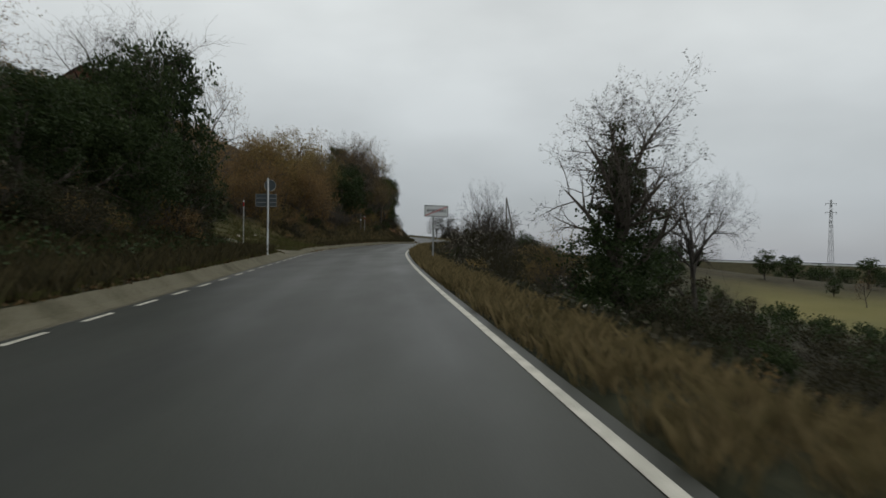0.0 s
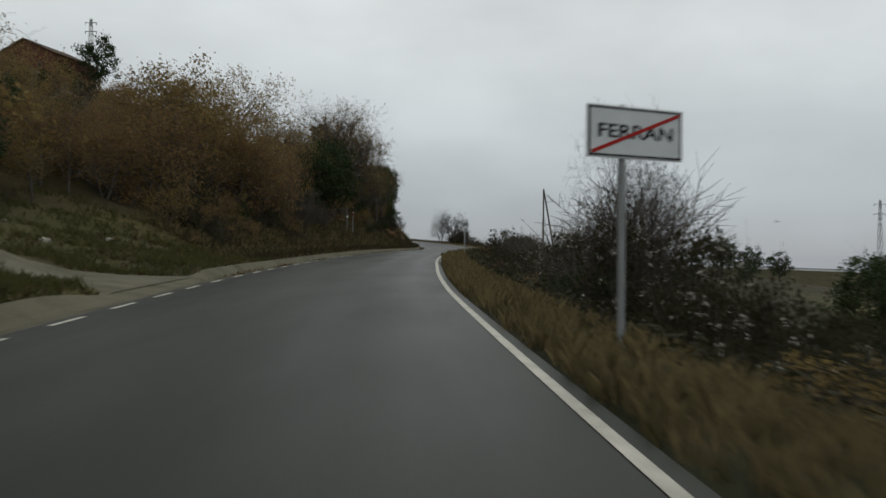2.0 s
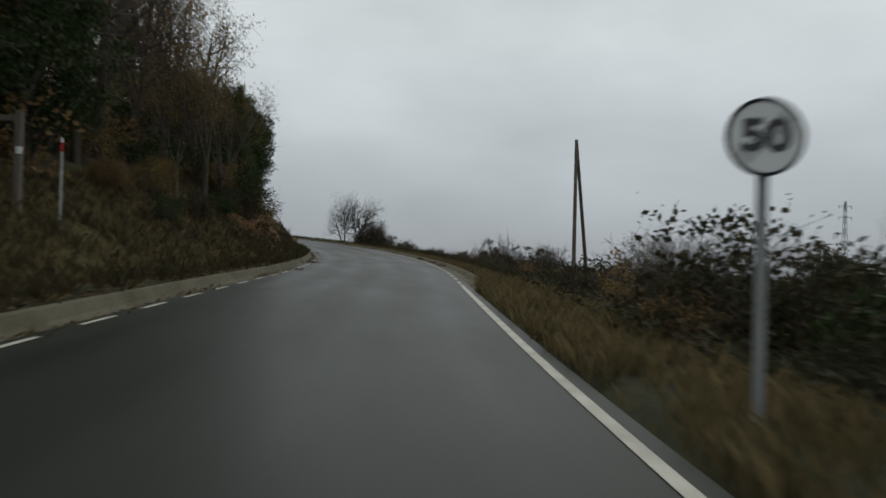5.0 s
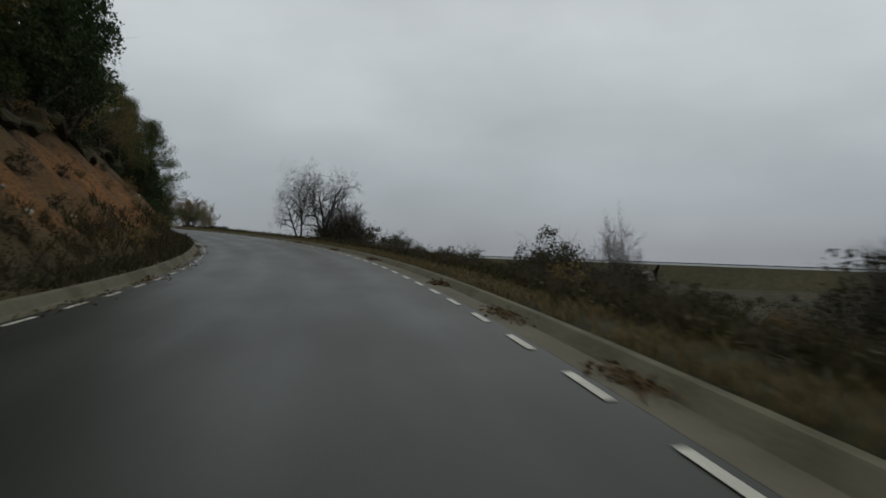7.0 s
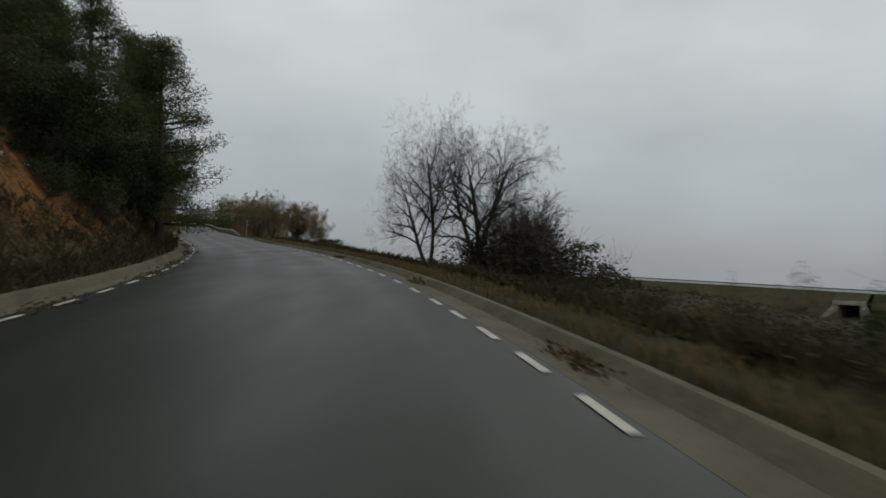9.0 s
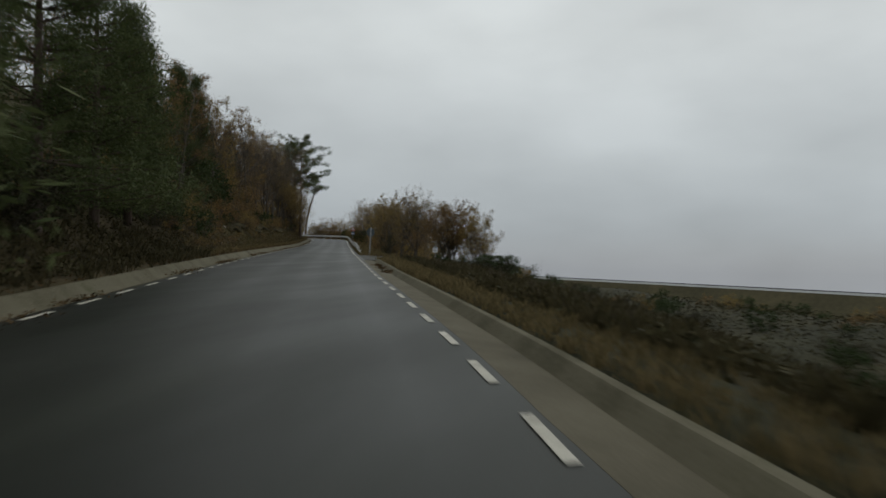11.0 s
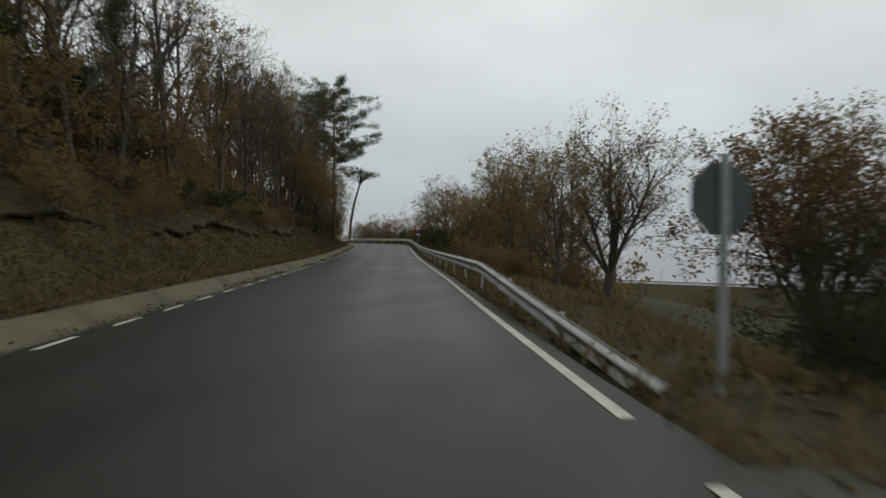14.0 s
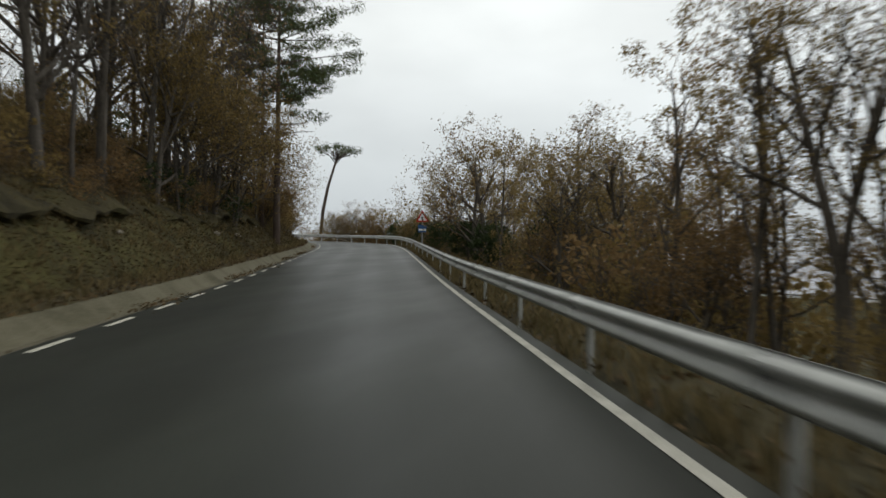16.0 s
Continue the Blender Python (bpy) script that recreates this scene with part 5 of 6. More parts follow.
plant("bramble", 152, 13.2, 3.9, which=0, wide=1.25)
plant("bramble", 149.5, 12.6, 3.3, which=1, wide=1.1)
plant("twig_bush", 152.5, 13.8, 2.6, which=1, wide=0.8)
plant("bramble", 139, 10.2, 2.0, which=1)
plant("twig_bush", 140.5, 11.0, 4.4, which=0, wide=0.9)
plant("weed", 139.5, 9.2, 1.8)
plant("bramble", 126, 9.6, 2.5, which=0)
plant("twig_bush", 127, 10.4, 3.0, which=1)
plant("green_bush", 157, 6.0, 1.4, which=1)
plant("bramble", 150, 6.4, 0.7, which=0)
G_TWIN = "pair of bare roadside trees"
plant("fork_bare", 182.8, 5.5, 8.2, which=0, group=G_TWIN, wide=0.74, turn=-0.2)
plant("fork_bare", 181.2, 6.9, 8.7, which=1, group=G_TWIN, wide=0.82, turn=0.2)
for s_, u_, h_ in ((179.6, 9.0, 3.6), (180.8, 10.2, 4.0), (178.0, 10.4, 3.2), (181.0, 8.0, 3.4)):
    plant("bramble", s_, u_, h_, group="dark brambles under the roadside trees")
for s_, u_, h_, w_ in ((180.8, 8.3, 5.6, 1.5), (181.8, 9.4, 4.6, 1.4), (181.4, 7.4, 2.8, 0.9), (180.2, 9.4, 5.0, 1.4)):
    plant("twig_bush", s_, u_, h_, group="bare bushes under the roadside trees", wide=w_)
plant("bramble", 181.6, 8.0, 1.5, which=0, wide=0.8)
scatter(46, 186, 226, 6.5, 26, ["dry_bush", "green_bush", "green_bush"], 0.5, 1.0, "low scrub", 2.0)
scatter(30, 188, 246, 20, 60, ["green_bush", "green_bush", "dry_bush"], 0.6, 1.3, "field hedge", 2.4)
plant("round_oak", 252.0, 10.8, 7.7, which=0, wide=1.1)
plant("round_oak", 249.0, 12.8, 7.7, which=1, wide=0.75)
plant("bramble", 233.2, 6.9, 1.1, which=0)
plant("bramble", 232.6, 8.0, 1.2, which=1)
for s_, u_, h_ in ((250, 9.6, 2.4), (248.5, 11.2, 2.8), (251.5, 12.4, 2.6)):
    plant("green_bush", s_, u_, h_, group="dark bushes beside the side track")
scatter(18, 212, 230, 7.4, 14, ["bramble", "bramble", "green_bush"], 0.6, 1.0, "low scrub", 1.5)
for s_, u_, h_ in ((241, 9.4, 2.2), (240, 11.0, 2.2)):
    plant("bramble", s_, u_, h_, group="brambles by the side track", wide=1.05)
plant("bramble", 249, 16.5, 3.0, which=1)
plant("bramble", 244, 14.5, 2.4, which=0)
scatter(6, 237.5, 243, 8.8, 13, ["bramble", "bramble", "green_bush"], 1.4, 2.0, "brambles by the side track", 1.3)
plant("bramble", 240.8, 4.3, 2.2, which=1, wide=0.45)
plant("bramble", 243.5, 10.6, 2.0, which=0)
G_RAIL = "oaks behind the guardrail"
for s_, u_, h_ in ((258.5, 5.6, 5.2), (269, 5.9, 6.2)):
    plant("oak_brown", s_, u_, h_, group=G_RAIL, wide=0.62)
for s_, u_, h_, k_ in ((274, 8.4, 9.4, 1), (279, 7.2, 8.0, 2), (290, 7.4, 6.4, 2)):
    plant("fork_oak", s_, u_, h_, which=k_, group=G_RAIL, wide=0.8)
for s_, u_, h_, k_ in ((270.5, 8.8, 8.4, 0), (276.5, 8.0, 8.6, 1), (278, 9.8, 8.8, 2), (282, 7.8, 8.0, 0), (284.5, 6.6, 7.2, 1), (287.5, 7.6, 7.4, 2), (293, 6.8, 6.8, 0), (280.5, 6.4, 7.6, 1)):
    plant("sapling", s_, u_, h_, which=k_, group=G_RAIL, wide=0.85)
scatter(20, 266, 304, 5.6, 12, ["rust_tree", "dry_bush"], 2.4, 3.6, "undergrowth behind the guardrail", 1.8, far=True)
scatter(7, 259, 276, 4.6, 6.2, ["dry_bush", "rust_tree"], 0.8, 1.5, G_RAIL, 1.6)
plant("fork_oak", 263.4, 8.7, 9.0, which=0, wide=1.3, turn=0.5)
for s_, u_, h_ in ((268, 7.6, 4.6),):
    plant("oak_brown", s_, u_, h_, group=G_RAIL, wide=0.68)
for s_, u_, h_ in ((280.5, 8.8, 7.4), (285.5, 8.6, 6.8), (276.5, 10.4, 8.0)):
    plant("sapling", s_, u_, h_, group=G_RAIL, wide=0.8)
scatter(6, 274, 283, 7.0, 15, ["sapling"], 6.0, 7.6, "young oaks behind the guardrail", 1.9)
scatter(12, 282, 300, 5.0, 14, ["sapling", "oak_brown", "oak_brown"], 5.0, 6.6, "young oaks behind the guardrail", 1.5)
scatter(22, 296, 338, 5.0, 15, ["sapling", "oak_brown", "oak_brown", "sapling"], 6.0, 8.0, "young oaks behind the guardrail", 1.9)
scatter(16, 272, 338, 4.4, 12, ["dry_bush"], 0.8, 1.6, "undergrowth behind the guardrail", 1.4)
scatter(14, 296, 338, 5, 10, ["holm", "rust_tree"], 2.5, 5.0, "undergrowth behind the guardrail", 2)
scatter(34, 335, 420, 5, 45, ["oak_brown", "oak_brown", "rust_tree", "oak_brown"], 6, 10, "trees at the bend", 3)
# hedges and round trees across the fields
scatter(66, 40, 170, 84, 92, ["green_bush"], 2.0, 4.2, "hedge behind the field", 2.6)
for x, y, h in ((39, 138, 6), (44, 140, 5), (47, 137, 4.6), (56, 128, 5.5), (64, 134, 5), (35, 120, 3.5), (75, 128, 6), (86, 118, 5), (60, 112, 3), (95, 140, 6.5), (70, 150, 5), (110, 150, 5.5)):
    plant("holm_far", 0, 0, h, xyz=spot(*locate(x, y)), group="round trees by the fields", wide=h / 6 * 1.25)
for x, y, h in ((66, 96, 6), (80, 100, 7), (58, 100, 5)):
    plant("oak_bare", 0, 0, h, xyz=spot(*locate(x, y)), group="bare trees by the fields")
# dark bushes beside the side track
for s_, u_, h_ in ((243.5, 12.8, 3.2), (244.5, 14.4, 3.4)):
    plant("holm", s_, u_, h_, group="dark bushes beside the side track", wide=0.75)
# evergreens beside the warning sign
for s_, u_, h_ in ((304, 5.6, 2.6), (310, 5.2, 2.6), (321, 4.6, 2.6), (329, 4.6, 2.6), (336, 5.0, 2.8), (343, 5.6, 3.2)):
    plant("holm", s_, u_, h_, group="evergreens beside the bend", wide=0.55)
# leafy trees outside the bend
for s_, u_, h_, k_ in ((358, 6.4, 5.6, "rust_tree"), (356.5, 8.0, 7.0, "oak_brown"), (355.5, 9.6, 7.6, "rust_tree"), (354.5, 11.4, 8.0, "oak_brown")):
    plant(k_, s_, u_, h_, group="trees at the bend")
# thicket under the hill oaks
scatter(16, 93, 116, -13.5, -10.4, ["green_bush", "dry_bush", "holm", "dry_bush"], 1.6, 3.2, B_SHRUB, 1.3)
for s_, u_, h_ in ((111, -9.6, 7.4), (115, -9.4, 8.2), (118.5, -9.4, 8.2), (122, -9.6, 6.8)):
    plant("fork_oak", s_, u_, h_, group=G_HILL, wide=0.72)


hx_, hy_ = -86.5, 213.0
plant("holm_far", 0, 0, 15.5, xyz=spot(*locate(hx_, hy_)), wide=2.4)
hrng = random.Random(8)
for _ in range(64):
    a_, d_ = radians(hrng.uniform(106, 124)), hrng.uniform(95, 205)
    x_, y_ = d_ * math.cos(a_), d_ * math.sin(a_)
    plant(hrng.choice(["rust_tree_far", "oak_brown_far", "holm_far", "rust_tree_far", "bramble_far"]), 0, 0, hrng.uniform(1.8, 3.4), xyz=spot(*locate(x_, y_)), group="scrub on the hilltop")
for x_, y_, h_ in ((-70, 190, 6), (-60, 200, 6.5), (-78, 235, 7), (-55, 215, 6), (-66, 225, 6)):
    plant("oak_bare", 0, 0, h_, xyz=spot(*locate(x_, y_)), group="bare trees on the hilltop")
# oaks that close the view at the bend
brng = random.Random(21)
for k in range(64):
    x_, y_ = -58 - 40 * brng.random(), 350 + 32 * brng.random()
    s_, u_ = locate(x_, y_)
    if abs(u_ + 1.2) < 6:
        continue
    plant(brng.choice(["oak_brown_far", "oak_brown_far", "rust_tree_far"]), s_, u_, brng.uniform(6.5, 9.0) if x_ > -78 and y_ > 356 else brng.uniform(3.5, 5.0), group="trees at the bend")


# big ivy-clad tree
def ivy_tree():
    rng = random.Random(9)
    ob = thing("ivy_clad_tree", "bare roadside tree wrapped in dark ivy", "tree")
    wood, tips = Wood(), []
    fine = Wood()
    grow(wood, tips, rng, Vector((0, 0, -0.4)), Vector((0.02, 0, 1)).normalized(), 7.2, 0.26, 0, dict(OAK, levels=5, kids=(12, 6, 5, 4, 3), clear=0.36, ratio=(0.38, 0.58), angle=(30, 68), wiggle=0.26), fine)
    top = max(v[2] for v in wood.v + fine.v)
    k = 12.2 / top
    mesh_ob("trunk", np.array(wood.v) * k, wood.f, M_BARK, ob, smooth_it=True)
    mesh_ob("branching", np.array(fine.v) * k, fine.f, M_BARK, ob)["kind"] = "stuff"
    pts = clump_points(rng, 150, 70, 2.3, 3.3, 3.2, 0.6, 0.3)
    pts += [(p[0] * 0.7, p[1] * 0.7, p[2] + 3.9) for p in clump_points(rng, 95, 60, 1.7, 2.6, 2.9, 0.5, 0.2)]
    leaf_mesh("ivy", pts, np.full(len(pts), 0.135), rng, M_LEAFDARK, ob, aspect=0.8, label="dense dark ivy round trunk and limbs")
    pts2 = [tuple(Vector(p) * k) for p in tip_points(tips, rng, 1, 0.2)]
    leaf_mesh("crown", pts2[::2], np.full(len(pts2[::2]), 0.09), rng, M_BRAMBLE, ob)
    ob.matrix_basis = Matrix.Translation(spot(31, 10.4)) @ Matrix.Rotation(radians(320), 4, "Z")
    return ob
ivy_tree()

# tall pine with bare lower boughs and the small umbrella pine behind it
big = make_pine("tall_pine", "tall pine with dead lower boughs and a ragged crown", 205, 17.2, 0.24, crown_from=0.46, reach=4.3, whorls=13, per=42, tufts=11, dead=9, size=0.27, cone=False, tuft_r=0.55, flat=0.55)
big.matrix_basis = Matrix.Translation(spot(314, -6.1))
mate = make_pine("tall_pine", "slim pine with a small ragged crown beside a taller one", 208, 15.5, 0.17, crown_from=0.55, reach=2.9, whorls=9, per=38, tufts=8, dead=6, size=0.27, cone=False, tuft_r=0.5, flat=0.55)
mate.matrix_basis = Matrix.Translation(spot(316, -7.3))
def umbrella():
    rng = random.Random(4)
    ob = thing("umbrella_pine", "lone leaning pine with a flat umbrella crown", "pine tree")
    wood = Wood()
    line = [Vector((-0.4, 0, -7)), Vector((0.3, 0, 2)), Vector((1.0, 0, 5.6)), Vector((1.9, 0, 8.6)), Vector((2.4, 0, 10.2))]
    wood.tube(line, [0.28, 0.25, 0.21, 0.16, 0.08], 7)
    pts = []
    for k in range(34):
        a = rng.uniform(0, 6.28)
        e = Vector((2.6 + math.cos(a) * rng.uniform(0.6, 4.3), math.sin(a) * rng.uniform(0.8, 3.4), 10.9 + rng.uniform(-0.3, 0.5)))
        wood.tube([line[3].lerp(line[4], rng.random()), (line[4] + e) / 2 + Vector((0, 0, -0.3)), e], [0.07, 0.05, 0.02], 4)
        for _ in range(70):
            pts.append(tuple(e + rand_dir(rng) * Vector((0.9, 0.9, 0.4)).length * 0.55 * rng.random() * Vector((1, 1, 1)).length / 1.7))
    mesh_ob("trunk", wood.v, wood.f, M_BARKPINE, ob, smooth_it=True)
    leaf_mesh("crown", pts, np.full(len(pts), 0.34), rng, M_NEEDLE, ob, aspect=0.2)
    ob.matrix_basis = Matrix.Translation((-84.0, 360.0, 14.8)) @ Matrix.Rotation(radians(20), 4, "Z")
umbrella()


# ---------------------------------------------------------------- grass, litter and undergrowth
def blades(name, n, s0, s1, side, a0, a1, h0, h1, material, label, seed):
    g = np.random.default_rng(seed)
    s = g.uniform(s0, s1, n)
    a = a0 + (a1 - a0) * g.random(n) ** 1.2
    u = np.interp(s, ST, UR) + a if side > 0 else np.interp(s, ST, UL) - a
    x, y = plan(s, u)
    keep = (np.sin(x * 1.7 + y * 0.6) + np.sin(y * 2.1 - x) + g.normal(0, 0.8, n)) > -0.7
    keep &= ~on_track(s, u)
    s, u, x, y = s[keep], u[keep], x[keep], y[keep]
    z = ground_z(s, u)
    m = len(x)
    k = 5
    cx, cy, cz = (np.repeat(q, k) for q in (x, y, z))
    t = len(cx)
    cx, cy = cx + g.normal(0, 0.05, t), cy + g.normal(0, 0.05, t)
    h = g.uniform(h0, h1, t) * np.repeat(g.uniform(0.6, 1.3, m), k)
    ang, w = g.uniform(0, 6.28, t), g.uniform(0.006, 0.014, t)
    la, ld = g.uniform(0.15, 0.75, t) * h, g.uniform(0, 6.28, t)
    p0 = np.stack([cx - np.cos(ang) * w, cy - np.sin(ang) * w, cz - 0.03], 1)
    p1 = np.stack([cx + np.cos(ang) * w, cy + np.sin(ang) * w, cz - 0.03], 1)
    p2 = np.stack([cx + np.cos(ld) * la * 0.35 + np.cos(ang) * w * 0.7, cy + np.sin(ld) * la * 0.35 + np.sin(ang) * w * 0.7, cz + h * 0.6], 1)
    p3 = np.stack([cx + np.cos(ld) * la, cy + np.sin(ld) * la, cz + h], 1)
    v = np.stack([p0, p1, p2, p3], 1).reshape(-1, 3)
    me = bpy.data.meshes.new(name)
    me.vertices.add(t * 4)
    me.vertices.foreach_set("co", v.astype(np.float32).ravel())
    me.loops.add(t * 4)
    me.loops.foreach_set("vertex_index", np.arange(t * 4, dtype=np.int32))
    me.polygons.add(t)
    me.polygons.foreach_set("loop_start", np.arange(0, t * 4, 4, dtype=np.int32))
    me.update(calc_edges=True)
    me.materials.append(material)
    return tagged(new(name, me), label, "grass", kind="stuff")


blades("dry_grass", 13000, -4, 104, 1, 0.1, 2.6, 0.08, 0.34, M_GRASSY, "tall dry yellow grass on the verge", 1)
blades("dry_grass", 20000, 104, 226.5, 1, 1.2, 8.0, 0.12, 0.42, M_DULLGRASS, "dull dry grass in the hollow", 2)
blades("dry_grass", 9000, 104, 226.5, 1, 0.08, 1.8, 0.05, 0.18, M_GRASSY, "short dry grass behind the kerb", 42)
blades("dry_grass", 5000, 238, 330, 1, 0.1, 3.5, 0.08, 0.3, M_GRASSY, "dry grass under the guardrail", 3)
blades("dry_grass", 7000, -4, 43, -1, 0.2, 4.5, 0.15, 0.5, M_DULLGRASS, "rough dry grass on the bank", 41)
blades("green_grass", 7000, -4, 64, -1, 0.1, 3.5, 0.06, 0.2, M_GREENGRASS, "short green grass on the verge", 4)
blades("green_grass", 6000, 38, 62, -1, 0.8, 9, 0.08, 0.26, M_GREENGRASS, "rough green grass beside the gravel track", 8)
blades("dry_grass", 1500, 226, 231, 1, 0.7, 6, 0.06, 0.24, M_GRASSY, "dry grass beside the side track", 9)
blades("dry_grass", 5000, 203, 227, 1, 0.15, 5, 0.06, 0.24, M_GRASSY, "short tan grass behind the kerb", 10)
blades("dry_grass", 6000, 62, 118, -1, 0.3, 5.0, 0.12, 0.4, M_DULLGRASS, "dry grass on the bank", 5)
blades("dry_grass", 6000, 62, 112, -1, 1.0, 5.5, 0.1, 0.34, M_GRASSY, "pale dry grass on the mound", 43)
blades("dry_grass", 5000, 112, 222, -1, 0.1, 2.4, 0.1, 0.38, M_DULLGRASS, "dark dry grass on the cut", 7)
blades("dry_grass", 6000, 222, 330, -1, 0.2, 5.0, 0.08, 0.3, M_GRASSY, "dry grass tufts on the bank", 6)


def litter(name, n, s0, s1, side, a0, a1, size, material, label, category, seed, lift=0.02):
    g = np.random.default_rng(seed)
    s = g.uniform(s0, s1, n)
    a = a0 + (a1 - a0) * g.random(n)
    u = np.interp(s, ST, UR) + a if side > 0 else np.interp(s, ST, UL) - a
    s, u = s[~on_track(s, u)], u[~on_track(s, u)]
    x, y = plan(s, u)
    z = ground_z(s, u) + g.uniform(0.01, lift, len(s))
    ob = leaf_mesh(name, np.stack([x, y, z], 1), np.full(len(s), size), random.Random(seed), material, None, aspect=0.6, flat=0.6)
    return tagged(ob, label, category, kind="stuff")


litter("leaf_litter", 26000, 10, 120, -1, -0.5, 5.5, 0.11, M_LITTER, "fallen brown leaves on the bank", "leaf litter", 11, 0.08)
litter("leaf_litter", 9000, 120, 222, -1, -0.3, 2.2, 0.07, M_LITTER, "fallen brown leaves below the cut", "leaf litter", 12, 0.08)
litter("leaf_litter", 34000, 222, 335, -1, -0.1, 3.6, 0.08, M_LITTER, "fallen brown leaves on the wooded bank", "leaf litter", 13, 0.10)
litter("leaf_litter", 9000, 236, 330, 1, -0.1, 4.5, 0.10, M_LITTER, "fallen brown leaves under the guardrail", "leaf litter", 14, 0.05)
litter("ground_ivy", 60000, 8, 110, 1, 1.4, 12, 0.13, M_BRAMBLE, "low tangle of bramble and ivy on the slope", "undergrowth", 15, 0.5)
litter("low_scrub", 70000, 104, 226, 1, 1.0, 22, 0.11, M_BANKSCRUB, "low grey-brown scrub beyond the kerb", "undergrowth", 16, 0.35)
litter("bank_scrub", 22000, 114, 192, -1, 0.2, 2.0, 0.06, M_BANKSCRUB, "low dry brown scrub at the foot of the cut", "undergrowth", 20, 0.25)
litter("bank_scrub", 26000, 114, 192, -1, 5.2, 9.5, 0.10, M_BANKSCRUB, "low dry brown scrub along the top of the cut", "undergrowth", 21, 0.4)
litter("bank_scrub", 3500, 114, 192, -1, 2.4, 5.4, 0.06, M_BANKSCRUB, "sparse dry scrub on the clay", "undergrowth", 22, 0.2)
litter("bank_scrub", 26000, 190, 226, -1, 0.5, 9, 0.10, M_BANKSCRUB, "low dry brown scrub clinging to the cut", "undergrowth", 18, 0.32)
litter("bank_scrub", 90000, 222, 335, -1, 0.6, 9, 0.075, M_BANKMOSS, "mossy tangle of brambles and leaves on the wooded bank", "undergrowth", 19, 0.35)
litter("ground_ivy", 16000, -6, 40, -1, 1.6, 9, 0.15, M_LEAFDARK, "dark ivy covering the slope", "undergrowth", 17, 0.6)

def seed_heads(n, spots_, seed):
    """Tufts of pale clematis seed heads hanging over the brambles."""
    rng = random.Random(seed)
    pts = []
    for s_, u_, z_ in spots_:
        c = spot(s_, u_) + Vector((0, 0, z_))
        for _ in range(n):
            k = c + Vector((rng.gauss(0, 0.75), rng.gauss(0, 0.9), rng.gauss(0, 0.45)))
            for _ in range(4):
                pts.append(tuple(k + rand_dir(rng) * 0.06))
    tagged(leaf_mesh("clematis", pts, np.full(len(pts), 0.055), rng, M_PALELEAF, None, aspect=0.7), "pale fluffy clematis seed heads trailing over brambles", "climber", kind="stuff")
seed_heads(34, ((41, 5.4, 1.5), (44, 5.8, 2.2), (46.5, 6.0, 3.0), (50, 5.6, 2.8), (54, 6.0, 3.0), (57, 5.6, 2.6), (61, 5.8, 2.2), (22, 6.6, 2.0)), 31)
seed_heads(12, ((30, 8.4, 3.2), (92, 6.0, 3.0), (96, 6.6, 2.8), (240, 5.5, 2.0)), 32)

# patterns that were never planted are taken away again
for pats in PATTERNS.values():
    for ob, used in pats:
        if not used:
            for o in list(ob.children_recursive) + [ob]:
                bpy.data.objects.remove(o)
for o in scene.objects:
    if "tall" in o:
        del o["tall"]


# ---------------------------------------------------------------- guardrail
def rail_z(s):
    """Height of the beam's middle above the road: it rises from the ground at the near end."""
    return np.interp(s, [240, 241, 251, 420], [-0.05, 0.0, 0.63, 0.63])


def rail_u(s):
    return np.interp(s, [240, 251, 262, 290, 316, 420], [2.36, 2.2, 2.16, 2.25, 2.35, 2.5])


PROFILE = [(0.000, 0.155), (0.012, 0.150), (-0.030, 0.115), (-0.075, 0.095), (-0.080, 0.070), (-0.030, 0.030), (-0.005, 0.0), (-0.030, -0.030), (-0.080, -0.070), (-0.075, -0.095), (-0.030, -0.115), (0.012, -0.150), (0.000, -0.155)]
rail = thing("guardrail", "galvanised steel guardrail with a rounded double-wave beam", "guardrail")
s = 240.2
while s < 398:
    e = s + 4.0
    xs_ = np.linspace(s, e + 0.12, 6)
    verts, faces = [], []
    for q in xs_:
        u0, z0 = float(rail_u(q)), float(road_z(q, 2.2)) + float(rail_z(q))
        for du, dz in PROFILE:
            x, y = plan(q, u0 + du)
            verts.append((x, y, z0 + dz))
    k = len(PROFILE)
    for i in range(5):
        for j in range(k - 1):
            faces.append((i * k + j, i * k + j + 1, (i + 1) * k + j + 1, (i + 1) * k + j))
    b = mesh_ob("beam", verts, faces, M_ZINC, rail, smooth_it=True)
    sol = b.modifiers.new("thickness", "SOLIDIFY")
    sol.thickness = 0.004
    # post at the joint
    if s > 244:
        uu = float(rail_u(s)) + 0.16
        x, y = plan(s + 0.05, uu)
        zt = float(road_z(s, 2.2)) + float(rail_z(s)) + 0.10
        zb = float(ground_z(s, uu)) - 0.3
        bm = box_bm(0.055, 0.12, zt - zb, bevel=0.006)
        p = part("post", bm, M_ZINC, rail)
        p.matrix_world = Matrix.Translation((x, y, (zt + zb) / 2)) @ Matrix.Rotation(heading(s), 4, "Z")
        bm = box_bm(0.16, 0.09, 0.2, bevel=0.008)
        p = part("spacer", bm, M_ZINCDULL, rail)
        xx, yy = plan(s + 0.05, uu - 0.10)
        p.matrix_world = Matrix.Translation((xx, yy, zt - 0.12)) @ Matrix.Rotation(heading(s), 4, "Z")
    s = e


# ---------------------------------------------------------------- signs and posts
def stand(s, u, name, label, category, face=0.0, dz=None):
    at = spot(s, u)
    if dz is not None:
        at.z = float(road_z(s, u)) + dz
    return thing(name, label, category, at=at, turn=heading(s) + face)


